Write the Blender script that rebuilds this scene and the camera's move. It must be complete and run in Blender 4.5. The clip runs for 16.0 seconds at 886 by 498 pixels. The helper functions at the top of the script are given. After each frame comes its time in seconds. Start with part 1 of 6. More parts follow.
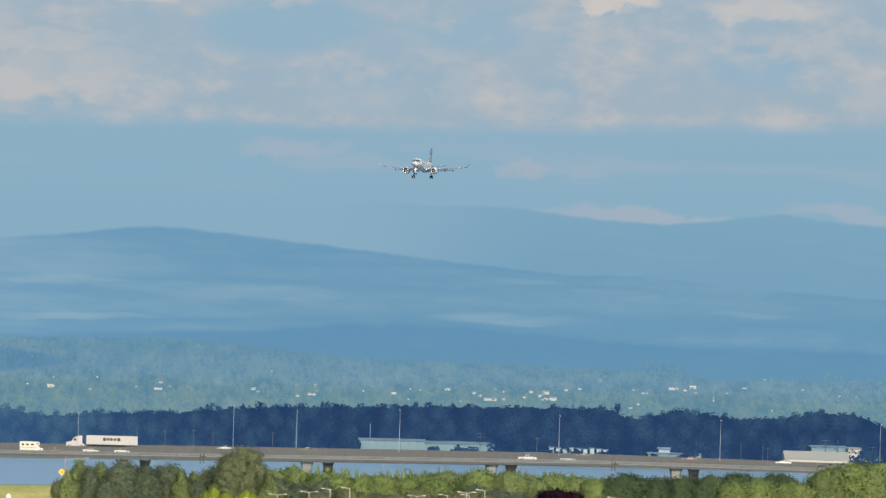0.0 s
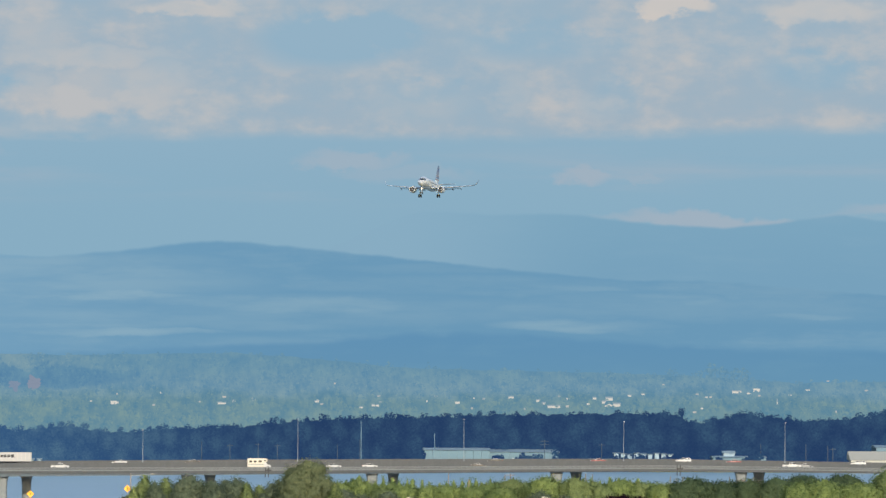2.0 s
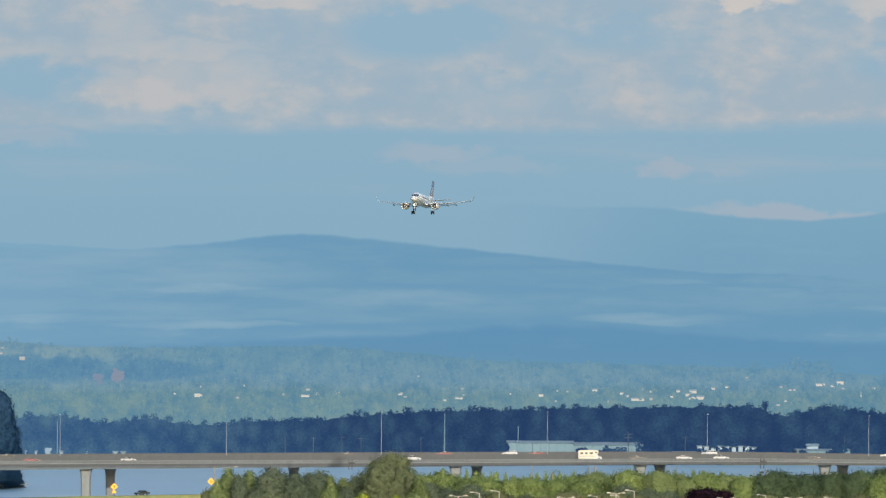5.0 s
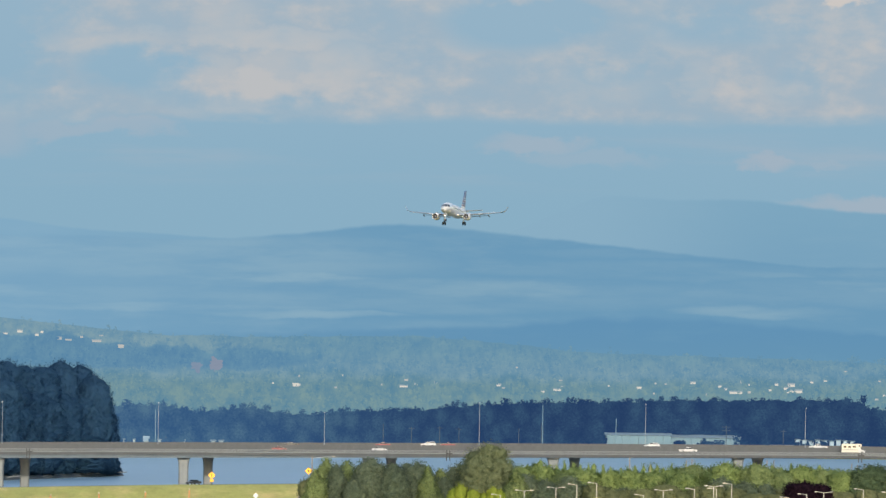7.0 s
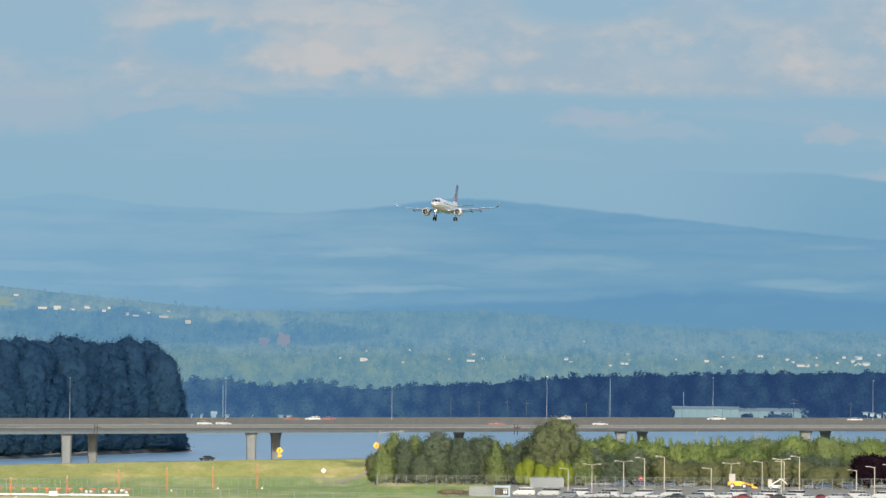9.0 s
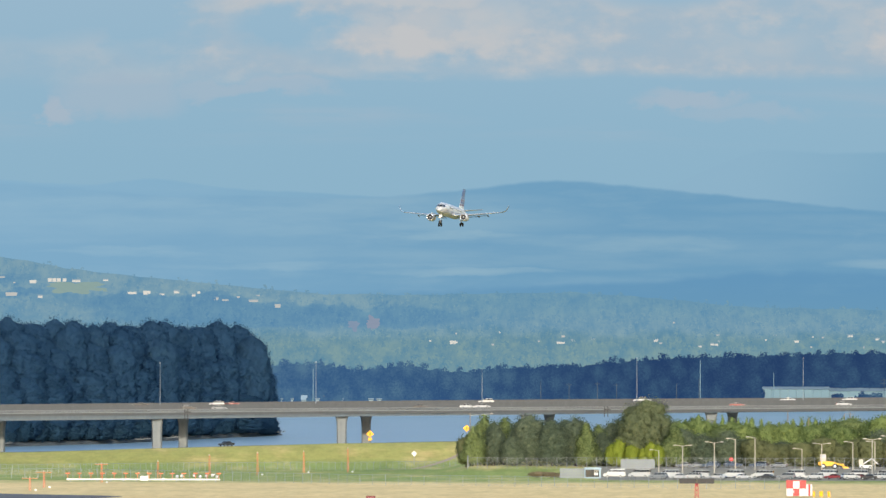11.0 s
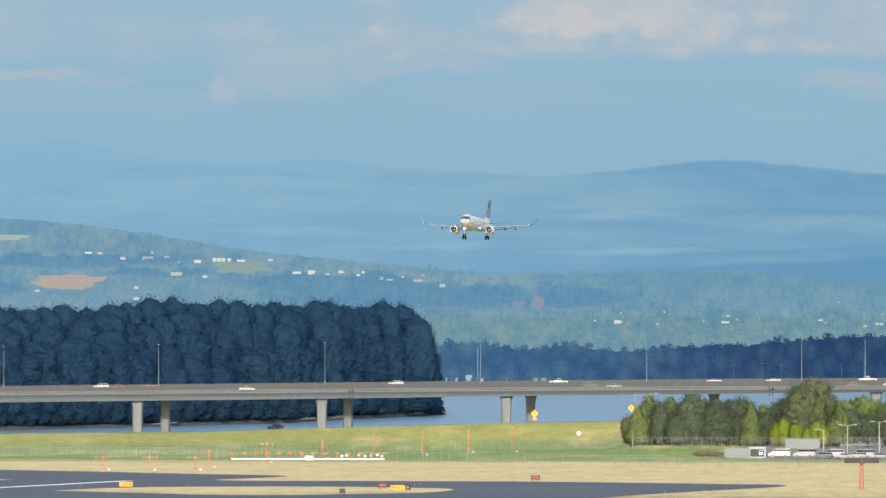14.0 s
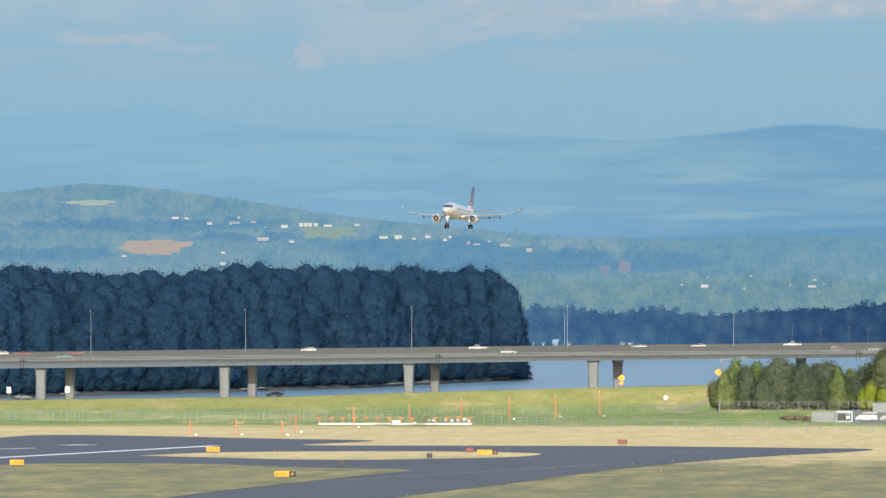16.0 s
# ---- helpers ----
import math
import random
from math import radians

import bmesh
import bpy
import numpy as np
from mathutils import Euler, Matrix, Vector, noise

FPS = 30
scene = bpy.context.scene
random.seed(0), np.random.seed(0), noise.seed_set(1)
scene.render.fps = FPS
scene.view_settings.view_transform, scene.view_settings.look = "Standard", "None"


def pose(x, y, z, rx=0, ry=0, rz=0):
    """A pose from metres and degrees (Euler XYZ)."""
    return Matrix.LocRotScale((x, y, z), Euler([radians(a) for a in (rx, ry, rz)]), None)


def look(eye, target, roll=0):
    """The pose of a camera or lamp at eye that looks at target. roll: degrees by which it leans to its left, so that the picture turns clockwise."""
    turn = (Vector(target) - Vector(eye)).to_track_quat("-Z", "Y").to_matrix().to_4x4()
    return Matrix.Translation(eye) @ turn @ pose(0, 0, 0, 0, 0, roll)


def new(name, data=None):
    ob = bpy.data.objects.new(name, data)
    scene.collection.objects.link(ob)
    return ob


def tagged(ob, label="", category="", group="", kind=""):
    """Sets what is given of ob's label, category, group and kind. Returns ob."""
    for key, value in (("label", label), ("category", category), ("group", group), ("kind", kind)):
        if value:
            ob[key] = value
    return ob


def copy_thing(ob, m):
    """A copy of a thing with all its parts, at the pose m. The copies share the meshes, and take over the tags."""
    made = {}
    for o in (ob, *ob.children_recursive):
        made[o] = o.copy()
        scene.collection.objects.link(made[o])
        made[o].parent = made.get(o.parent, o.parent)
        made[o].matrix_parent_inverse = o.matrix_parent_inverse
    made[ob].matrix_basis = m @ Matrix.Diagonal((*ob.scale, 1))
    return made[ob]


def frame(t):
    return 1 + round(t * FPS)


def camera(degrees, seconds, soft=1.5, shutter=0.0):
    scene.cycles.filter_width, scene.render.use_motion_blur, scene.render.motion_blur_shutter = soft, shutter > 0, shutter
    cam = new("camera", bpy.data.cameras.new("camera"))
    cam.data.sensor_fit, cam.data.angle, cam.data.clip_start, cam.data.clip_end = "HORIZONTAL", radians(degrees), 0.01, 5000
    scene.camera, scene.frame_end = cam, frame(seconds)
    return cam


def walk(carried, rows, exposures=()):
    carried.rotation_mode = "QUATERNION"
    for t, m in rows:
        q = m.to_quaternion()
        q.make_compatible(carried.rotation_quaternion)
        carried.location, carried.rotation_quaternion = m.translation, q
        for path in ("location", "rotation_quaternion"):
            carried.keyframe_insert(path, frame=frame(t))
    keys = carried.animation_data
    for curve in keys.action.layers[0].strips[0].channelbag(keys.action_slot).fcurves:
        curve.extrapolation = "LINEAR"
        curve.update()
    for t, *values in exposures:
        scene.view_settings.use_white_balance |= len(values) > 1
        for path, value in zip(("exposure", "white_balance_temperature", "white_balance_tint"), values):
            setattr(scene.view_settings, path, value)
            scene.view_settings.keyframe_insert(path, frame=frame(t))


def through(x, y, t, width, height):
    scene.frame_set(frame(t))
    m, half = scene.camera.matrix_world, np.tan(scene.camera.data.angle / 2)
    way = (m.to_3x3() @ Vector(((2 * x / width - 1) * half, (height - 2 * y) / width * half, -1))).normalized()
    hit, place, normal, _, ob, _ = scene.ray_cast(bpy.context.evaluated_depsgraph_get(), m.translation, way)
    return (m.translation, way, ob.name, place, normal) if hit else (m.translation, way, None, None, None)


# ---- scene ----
# A long lens on a garage roof beside an airfield pans after an airliner on final approach.
EYE = 28.0
cam = camera(6.0, 16.0, 1.45)
# seconds, yaw, pitch, roll
ROWS = [
    (0.0, -1.9165, 1.1815, -1.5251),
    (0.5, -1.7917, 1.2011, -1.1206),
    (1.0, -1.6842, 1.2204, -0.5140),
    (1.5, -1.5798, 1.2250, -0.2068),
    (2.0, -1.4813, 1.2359, -0.2727),
    (2.5, -1.2996, 1.2136, -0.6172),
    (3.0, -1.1378, 1.1685, -0.2881),
    (3.5, -1.0474, 1.1858, -0.0781),
    (5.8, -0.6617, 1.1781, -0.5680),
    (6.0, -0.5721, 1.1712, -0.6546),
    (6.5, -0.4173, 1.1491, -0.8275),
    (7.0, -0.2505, 1.1178, -0.7681),
    (7.5, -0.1336, 1.0571, -0.7915),
    (8.0, -0.0054, 0.9854, -0.7708),
    (8.5, 0.1179, 0.9261, -0.6451),
    (9.0, 0.2065, 0.9387, -0.5265),
    (11.5, 0.9696, 0.8026, -0.1539),
    (12.0, 1.1438, 0.8037, -0.2404),
    (12.5, 1.3062, 0.7831, -0.0813),
    (13.0, 1.4603, 0.7481, -0.0881),
    (13.5, 1.6345, 0.7003, -0.1037),
    (14.0, 1.9320, 0.6771, -0.0936),
    (14.5, 2.1589, 0.6718, -0.0555),
    (15.0, 2.3534, 0.6292, 0.0198),
    (15.5, 2.5076, 0.5734, 0.1043),
    (16.0, 2.5204, 0.4366, -0.0000),
]
walk(cam, [(t, pose(0, 0, EYE, 90 + pitch, roll, yaw)) for t, yaw, pitch, roll in ROWS],
     [(0.0, 0.50), (3.5, 0.50), (7.0, 0.52), (9.0, 0.58), (12.5, 0.62), (16.0, 0.68)])

# ---- light ----
AIR = 0.707  # sky and painted distance, ridges to far houses, glow this much under that exposure
SUN_TO = Vector((0.104, -0.95, 0.318)).normalized()
world = bpy.data.worlds.new("world")
scene.world = world
world.use_nodes = True
_n = world.node_tree.nodes
_sky = _n.new("ShaderNodeTexSky")
_sky.sky_type, _sky.sun_disc = "NISHITA", False
_sky.sun_elevation, _sky.sun_rotation = math.asin(SUN_TO.z), math.pi - math.atan2(SUN_TO.x, -SUN_TO.y)
_n["Background"].inputs["Strength"].default_value = 0.21
world.node_tree.links.new(_sky.outputs[0], _n["Background"].inputs["Color"])
_sun = bpy.data.lights.new("sun", "SUN")
_sun.energy, _sun.angle, _sun.color = 3.3, radians(0.6), (1.0, 0.93, 0.82)
new("sun", _sun).matrix_world = look(SUN_TO * 100, (0, 0, 0))

# ---- helpers for building ----
F = 784 / math.tan(radians(3.0))
LEVEL = 44.0


def spot(u, v, d):
    """A place d metres ahead, by its bearing and elevation from the eye in units of 1/F."""
    return Vector((u * d / F, d, EYE + (v - LEVEL) * d / F))


def lin(r, g, b):
    return tuple(((c / 255 + 0.055) / 1.055) ** 2.4 if c > 10 else c / 255 / 12.92 for c in (r, g, b))


class Nodes:
    """Short hand for a node tree."""

    def __init__(self, name):
        self.mat = bpy.data.materials.new(name)
        self.mat.use_nodes = True
        self.t = self.mat.node_tree
        self.n = self.t.nodes
        self.bsdf = self.n["Principled BSDF"]
        self.out = self.n["Material Output"]

    def put(self, socket, value):
        if hasattr(value, "is_linked"):
            self.t.links.new(value, socket)
        elif isinstance(value, tuple) and len(value) == 3 and len(socket.default_value) == 4:
            socket.default_value = (*value, 1)
        else:
            socket.default_value = value

    def math(self, op, a, b=0.0, c=0.0, clamp=False):
        n = self.n.new("ShaderNodeMath")
        n.operation, n.use_clamp = op, clamp
        for s, v in zip(n.inputs, (a, b, c)):
            self.put(s, v)
        return n.outputs[0]

    def mix(self, f, a, b, kind="MIX"):
        n = self.n.new("ShaderNodeMix")
        n.data_type, n.blend_type = "RGBA", kind
        self.put(n.inputs[0], f), self.put(n.inputs[6], a), self.put(n.inputs[7], b)
        return n.outputs[2]

    def step(self, x, lo, hi):
        n = self.n.new("ShaderNodeMapRange")
        n.interpolation_type = "SMOOTHSTEP"
        self.put(n.inputs[0], x)
        n.inputs[1].default_value, n.inputs[2].default_value = lo, hi
        return n.outputs[0]

    def pos(self, scale=(1, 1, 1), world_space=True, loc=(0, 0, 0)):
        m = self.n.new("ShaderNodeMapping")
        if world_space:
            self.t.links.new(self.n.new("ShaderNodeNewGeometry").outputs["Position"], m.inputs[0])
        else:
            self.t.links.new(self.n.new("ShaderNodeTexCoord").outputs["Object"], m.inputs[0])
        m.inputs["Scale"].default_value, m.inputs["Location"].default_value = scale, loc
        return m.outputs[0]

    def noise(self, vec, scale=1.0, detail=4.0, rough=0.55):
        n = self.n.new("ShaderNodeTexNoise")
        self.put(n.inputs["Vector"], vec)
        n.inputs["Scale"].default_value, n.inputs["Detail"].default_value, n.inputs["Roughness"].default_value = scale, detail, rough
        return n.outputs[0]

    def rand(self, island=False):
        if island:
            return self.n.new("ShaderNodeNewGeometry").outputs["Random Per Island"]
        return self.n.new("ShaderNodeObjectInfo").outputs["Random"]

    def split(self, vec):
        n = self.n.new("ShaderNodeSeparateXYZ")
        self.put(n.inputs[0], vec)
        return n.outputs

    def bump(self, height, strength=0.3, dist=0.05):
        n = self.n.new("ShaderNodeBump")
        n.inputs["Strength"].default_value, n.inputs["Distance"].default_value = strength, dist
        self.put(n.inputs["Height"], height)
        self.put(self.bsdf.inputs["Normal"], n.outputs[0])

    def base(self, colour, rough=0.7, metal=0.0, spec=0.3):
        self.put(self.bsdf.inputs["Base Color"], colour)
        self.put(self.bsdf.inputs["Roughness"], rough)
        self.bsdf.inputs["Metallic"].default_value = metal
        self.bsdf.inputs["Specular IOR Level"].default_value = spec
        return self.mat

    def glow(self, colour, strength=AIR):
        e = self.n.new("ShaderNodeEmission")
        self.put(e.inputs[0], colour)
        e.inputs[1].default_value = strength
        self.t.links.new(e.outputs[0], self.out.inputs[0])
        return self.mat


def plain(name, colour, rough=0.6, metal=0.0, vary=0.12, grain=3.0, spec=0.3, bump=0.0):
    """A surface of one colour with stains at two scales."""
    k = Nodes(name)
    p = k.pos(world_space=False)
    a, b = k.noise(p, grain, 5), k.noise(p, grain / 9, 3)
    f = k.math("MULTIPLY_ADD", k.math("ADD", a, b), vary, 1 - vary)
    col = k.mix(1.0, colour, f, "MULTIPLY")
    if bump:
        k.bump(a, bump, 0.05)
    return k.base(col, rough, metal, spec)


def lamp_glass(name, colour, strength):
    k = Nodes(name)
    k.base(colour, 0.2)
    k.put(k.bsdf.inputs["Emission Color"], colour)
    k.bsdf.inputs["Emission Strength"].default_value = strength
    return k.mat


def mesh_of(name, bm, material, smooth=False):
    me = bpy.data.meshes.new(name)
    bm.to_mesh(me)
    bm.free()
    for m in (material if isinstance(material, (list, tuple)) else [material]):
        me.materials.append(m)
    if smooth:
        me.shade_smooth()
    return me


def part(name, bm, material, parent, label="", smooth=False, at=None):
    """Links a bmesh as one mesh object under a thing or a part."""
    ob = new(name, mesh_of(name, bm, material, smooth) if isinstance(bm, bmesh.types.BMesh) else bm)
    ob.parent = parent
    if at is not None:
        ob.matrix_basis = at if isinstance(at, Matrix) else Matrix.Translation(at)
    return tagged(ob, label)


def thing(name, label, category, group="", kind="", at=None, data=None):
    ob = tagged(new(name, data), label, category, group, kind)
    if at is not None:
        ob.matrix_basis = at if isinstance(at, Matrix) else Matrix.Translation(at)
    return ob


def box(bm, size, at=(0, 0, 0), rot=None, bevel=0.0):
    m = Matrix.Translation(at) @ (rot.to_4x4() if rot else Matrix()) @ Matrix.Diagonal((*size, 1))
    vs = bmesh.ops.create_cube(bm, size=1, matrix=m)["verts"]
    if bevel:
        es = list({e for v in vs for e in v.link_edges})
        bmesh.ops.bevel(bm, geom=es, offset=bevel, segments=2, affect="EDGES", profile=0.6)
    return bm


def rod(bm, a, b, r0, r1=None, n=8):
    a, b = Vector(a), Vector(b)
    m = Matrix.Translation((a + b) / 2) @ (b - a).to_track_quat("Z", "Y").to_matrix().to_4x4()
    bmesh.ops.create_cone(bm, cap_ends=True, segments=n, radius1=r0, radius2=r0 if r1 is None else r1, depth=(b - a).length, matrix=m)
    return bm


def loft(bm, rings, close=True):
    """Skins a row of equal rings of points."""
    rows = [[bm.verts.new(p) for p in ring] for ring in rings]
    n = len(rows[0])
    for a, b in zip(rows, rows[1:]):
        for i in range(n):
            bm.faces.new((a[i], a[(i + 1) % n], b[(i + 1) % n], b[i]))
    if close:
        bm.faces.new(rows[0][::-1]), bm.faces.new(rows[-1])
    bmesh.ops.recalc_face_normals(bm, faces=bm.faces)
    return bm


def BM():
    return bmesh.new()


def soup(name, verts, faces, material, smooth=False, normals=None):
    me = bpy.data.meshes.new(name)
    me.from_pydata(verts.tolist() if isinstance(verts, np.ndarray) else [tuple(v) for v in verts], [], faces)
    me.materials.append(material)
    if smooth:
        me.shade_smooth()
    if normals is not None:
        me.shade_smooth()
        me.normals_split_custom_set_from_vertices(normals.tolist())
    return me


def curve(points, n):
    """A smooth row of n places through a few given ones."""
    ts = np.linspace(0, len(points) - 1, n)
    pts = [Vector(points[0])] + [Vector(p) for p in points] + [Vector(points[-1])]
    res = []
    for t in ts:
        i = min(int(t), len(points) - 2)
        f = t - i
        a, b, c, d = pts[i:i + 4]
        res.append(0.5 * ((2 * b) + (c - a) * f + (2 * a - 5 * b + 4 * c - d) * f * f + (3 * b - a - 3 * c + d) * f ** 3))
    return res

# ---- materials ----


def grass_material():
    k = Nodes("grass")
    p = k.pos()
    x, y, z = k.split(p)
    fine = k.noise(k.pos((0.9, 0.12, 0.9)), 1.0, 6, 0.7)
    broad = k.noise(k.pos((0.03, 0.010, 0.12)), 1.0, 5, 0.6)
    blot = k.noise(k.pos((0.11, 0.022, 0.4), True, (4, 1, 0)), 1.0, 5, 0.62)
    straw = k.mix(k.math("MULTIPLY_ADD", blot, 0.6, k.math("MULTIPLY", fine, 0.4)), lin(168, 146, 100), lin(232, 206, 150))
    green = k.mix(fine, lin(108, 126, 62), lin(140, 150, 86))
    olive = k.mix(fine, lin(108, 108, 74), lin(138, 132, 96))
    tan = k.mix(fine, lin(176, 152, 96), lin(206, 176, 118))
    wob = k.math("MULTIPLY_ADD", k.math("SUBTRACT", k.math("ADD", broad, blot), 1.0), 110.0, y)
    far = k.step(wob, 2070.0, 2125.0)
    near = k.step(wob, 1660.0, 1540.0)
    mixed = k.math("MULTIPLY_ADD", broad, 0.5, k.math("MULTIPLY", blot, 0.5))
    dry = k.math("MULTIPLY", k.step(mixed, 0.46, 0.62), 0.75)
    slope = k.step(z, 1.2, 3.2)
    levee = k.mix(k.step(mixed, 0.46, 0.64), k.mix(fine, lin(130, 132, 70), lin(166, 158, 90)), k.mix(0.2, tan, green))
    patchy = k.mix(slope, k.mix(dry, green, k.mix(0.5, green, straw)), levee)
    col = k.mix(far, straw, patchy)
    low = k.mix(k.math("MULTIPLY", k.step(blot, 0.38, 0.75), 0.55), olive, tan)
    col = k.mix(near, col, low)
    # mown swathes, bare spots and taller tufts
    tuft = k.step(k.noise(k.pos((0.32, 0.035, 0.9), True, (2, 6, 1)), 1.0, 6, 0.72), 0.32, 0.68)
    swathe = k.noise(k.pos((0.012, 0.05, 0.2), True, (5, 2, 0)), 1.0, 4, 0.6)
    col = k.mix(1.0, col, k.math("MULTIPLY_ADD", tuft, 0.20, k.math("MULTIPLY_ADD", swathe, 0.34, 0.73)), "MULTIPLY")
    k.bump(fine, 0.4, 0.2)
    return k.base(col, 0.95, 0, 0.1)


def asphalt_material():
    k = Nodes("asphalt")
    p = k.pos()
    a, b = k.noise(p, 2.0, 5), k.noise(k.pos((0.03, 0.008, 0.03)), 1.0, 5, 0.6)
    return k.base(k.mix(k.math("MULTIPLY", k.math("ADD", a, b), 0.5), (0.052, 0.053, 0.060), (0.108, 0.107, 0.114)), 0.85, 0, 0.25)


def water_material():
    k = Nodes("river_water")
    p = k.pos((0.05, 0.012, 1))
    w = k.noise(p, 1.0, 6, 0.65)
    big = k.noise(k.pos((0.006, 0.004, 1)), 1.0, 3)
    k.bump(k.math("ADD", w, k.noise(k.pos((0.5, 0.5, 1)), 1.0, 3)), 0.35, 0.6)
    # the reflected sky is put into this pale blue base
    col = k.mix(k.math("MULTIPLY_ADD", w, 0.6, k.math("MULTIPLY", big, 0.4)), (0.115, 0.205, 0.285), (0.205, 0.310, 0.390))
    return k.base(col, 0.35, 0, 0.5)


def concrete_material(name, a, b):
    k = Nodes(name)
    p = k.pos(world_space=False)
    stain = k.noise(k.pos((0.6, 0.6, 0.06), False), 1.0, 5, 0.65)
    f = k.math("MULTIPLY_ADD", k.noise(p, 1.2, 5), 0.4, k.math("MULTIPLY", stain, 0.6))
    k.bump(f, 0.2, 0.05)
    return k.base(k.mix(f, a, b), 0.9, 0, 0.15)


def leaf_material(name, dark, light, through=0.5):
    """Thin leaves that pass part of the light on; each clump has a shade of its own."""
    k = Nodes(name)
    r, o = k.rand(True), k.rand()
    big, small = k.noise(k.pos((0.25, 0.25, 0.25)), 1.0, 3), k.step(k.noise(k.pos((1.3, 1.3, 1.3)), 1.0, 4, 0.7), 0.3, 0.7)
    f = k.math("MULTIPLY_ADD", r, 0.42, k.math("MULTIPLY_ADD", o, 0.26, k.math("MULTIPLY_ADD", small, 0.32, k.math("MULTIPLY", big, 0.2))))
    col = k.mix(f, dark, light)
    lit, sheer, both = k.n.new("ShaderNodeBsdfDiffuse"), k.n.new("ShaderNodeBsdfTranslucent"), k.n.new("ShaderNodeMixShader")
    k.put(lit.inputs["Color"], col), k.put(sheer.inputs["Color"], col)
    both.inputs[0].default_value = through
    k.put(both.inputs[1], lit.outputs[0]), k.put(both.inputs[2], sheer.outputs[0])
    k.t.links.new(both.outputs[0], k.out.inputs[0])
    return k.mat


GRASS, ASPHALT, WATER = grass_material(), asphalt_material(), water_material()
# stained girder concrete, darkened and blued to hold the cloud shade
CONCRETE = concrete_material("shaded_weathered_concrete", (0.050, 0.062, 0.070), (0.115, 0.135, 0.145))
PIER = concrete_material("pier_concrete", (0.085, 0.094, 0.098), (0.205, 0.212, 0.20))
ROADSIDE = concrete_material("grimy_concrete", (0.044, 0.047, 0.050), (0.094, 0.097, 0.098))
RAIL = concrete_material("parapet_concrete", (0.090, 0.098, 0.102), (0.172, 0.182, 0.182))
WHITE = plain("white_paint", (0.45, 0.45, 0.44), 0.35, vary=0.06)
CREAM = plain("cream_paint", (0.36, 0.33, 0.27), 0.5)
GREY = plain("grey_paint", (0.30, 0.32, 0.34), 0.45)
STEEL = plain("galvanised_steel", (0.25, 0.27, 0.28), 0.45, 0.6)
LAMP_STEEL = plain("dull_lamp_steel", (0.155, 0.185, 0.205), 0.6)
DARK = plain("dark_trim", (0.022, 0.023, 0.026), 0.5)
RUBBER = plain("rubber", (0.015, 0.015, 0.016), 0.85)
GLASS = plain("tinted_glass", (0.018, 0.024, 0.030), 0.08, spec=0.6, vary=0.04)
ORANGE = plain("orange_paint", (0.46, 0.13, 0.06), 0.6)
RED = plain("red_paint", (0.42, 0.022, 0.025), 0.4)
YELLOW = plain("sign_yellow", (0.62, 0.235, 0.008), 0.5, vary=0.05)
AMBER = plain("warning_orange", (0.80, 0.33, 0.012), 0.5, vary=0.05)
BLACK = plain("black_paint", (0.012, 0.012, 0.013), 0.5)
MAROON = plain("sign_red", (0.10, 0.018, 0.018), 0.5)
SIGN_INK = plain("faded_sign_red", (0.22, 0.075, 0.06), 0.5)
BARK = plain("bark", (0.085, 0.065, 0.05), 0.95, vary=0.3, bump=0.5)
POLE_WOOD = plain("pole_wood", (0.20, 0.16, 0.12), 0.9)
MARK = plain("line_paint", (0.80, 0.80, 0.76), 0.7, vary=0.25, grain=1.0)
MARK_Y = plain("yellow_line_paint", (0.50, 0.36, 0.10), 0.7, vary=0.3, grain=1.0)
SOIL = plain("bank_soil", (0.045, 0.055, 0.062), 0.95, vary=0.3)
DRIFT = plain("driftwood", (0.16, 0.17, 0.17), 0.9, vary=0.2)

# ---- land and water ----
CREST = [(-1900, 2270, 4.6), (-1446, 2290, 4.5), (-943, 2330, 5.0), (-542, 2390, 6.4), (-192, 2450, 7.2), (300, 2500, 7.0), (1700, 2520, 6.0)]


def crest(x):
    xs = [u * d / F for u, d, z in CREST]
    return np.interp(x, xs, [d for u, d, z in CREST]), np.interp(x, xs, [z for u, d, z in CREST])


def river_level(y):
    return -1.0 + max(0.0, min(y, 4420.0) - 2600.0) * 0.0045


def ground_height(x, y):
    d, h = crest(x)
    lot = max(0.0, min(1.0, (x + 34) / 9)) * (max(0.0, min(1.0, (y - 2192) / 36)) * 1.9 + max(0.0, min(1.0, (y - 2232) / 70)) * 0.8)
    rise = max(0.0, 1 - abs(y - d) / (70.0 if y < d else 38.0))
    bank = h * (rise * rise * (3 - 2 * rise)) if y < d + 4 else None
    if y <= d:
        return max(bank, lot) + 0.25 * noise.noise((x * 0.05, y * 0.03, 0))
    if y < d + 9:
        return max(h, lot)
    return max(river_level(y) - 4, h - (y - d - 9) * 0.35)


def build_ground():
    xs = [-3000, -1500, -900] + list(np.arange(-420, 421, 6.0)) + [900, 1500, 3000]
    ys = [-3000, -800, 0, 600, 1000] + list(np.arange(1100, 2180, 40.0)) + list(np.arange(2180, 2580, 4.0)) + [2650, 2800, 3200, 3800, 4400, 4460, 4900, 4990]
    verts = [(x, y, 0.0 if y < 2180 else ground_height(x, y) if y < 4430 else 9.0) for y in ys for x in xs]
    n = len(xs)
    faces = [(j * n + i, j * n + i + 1, (j + 1) * n + i + 1, (j + 1) * n + i) for j in range(len(ys) - 1) for i in range(n - 1)]
    ob = thing("ground", "dry straw and green mown airfield grass rising to a levee", "ground", kind="structure", data=soup("ground", verts, faces, GRASS, True))
    return ob


build_ground()


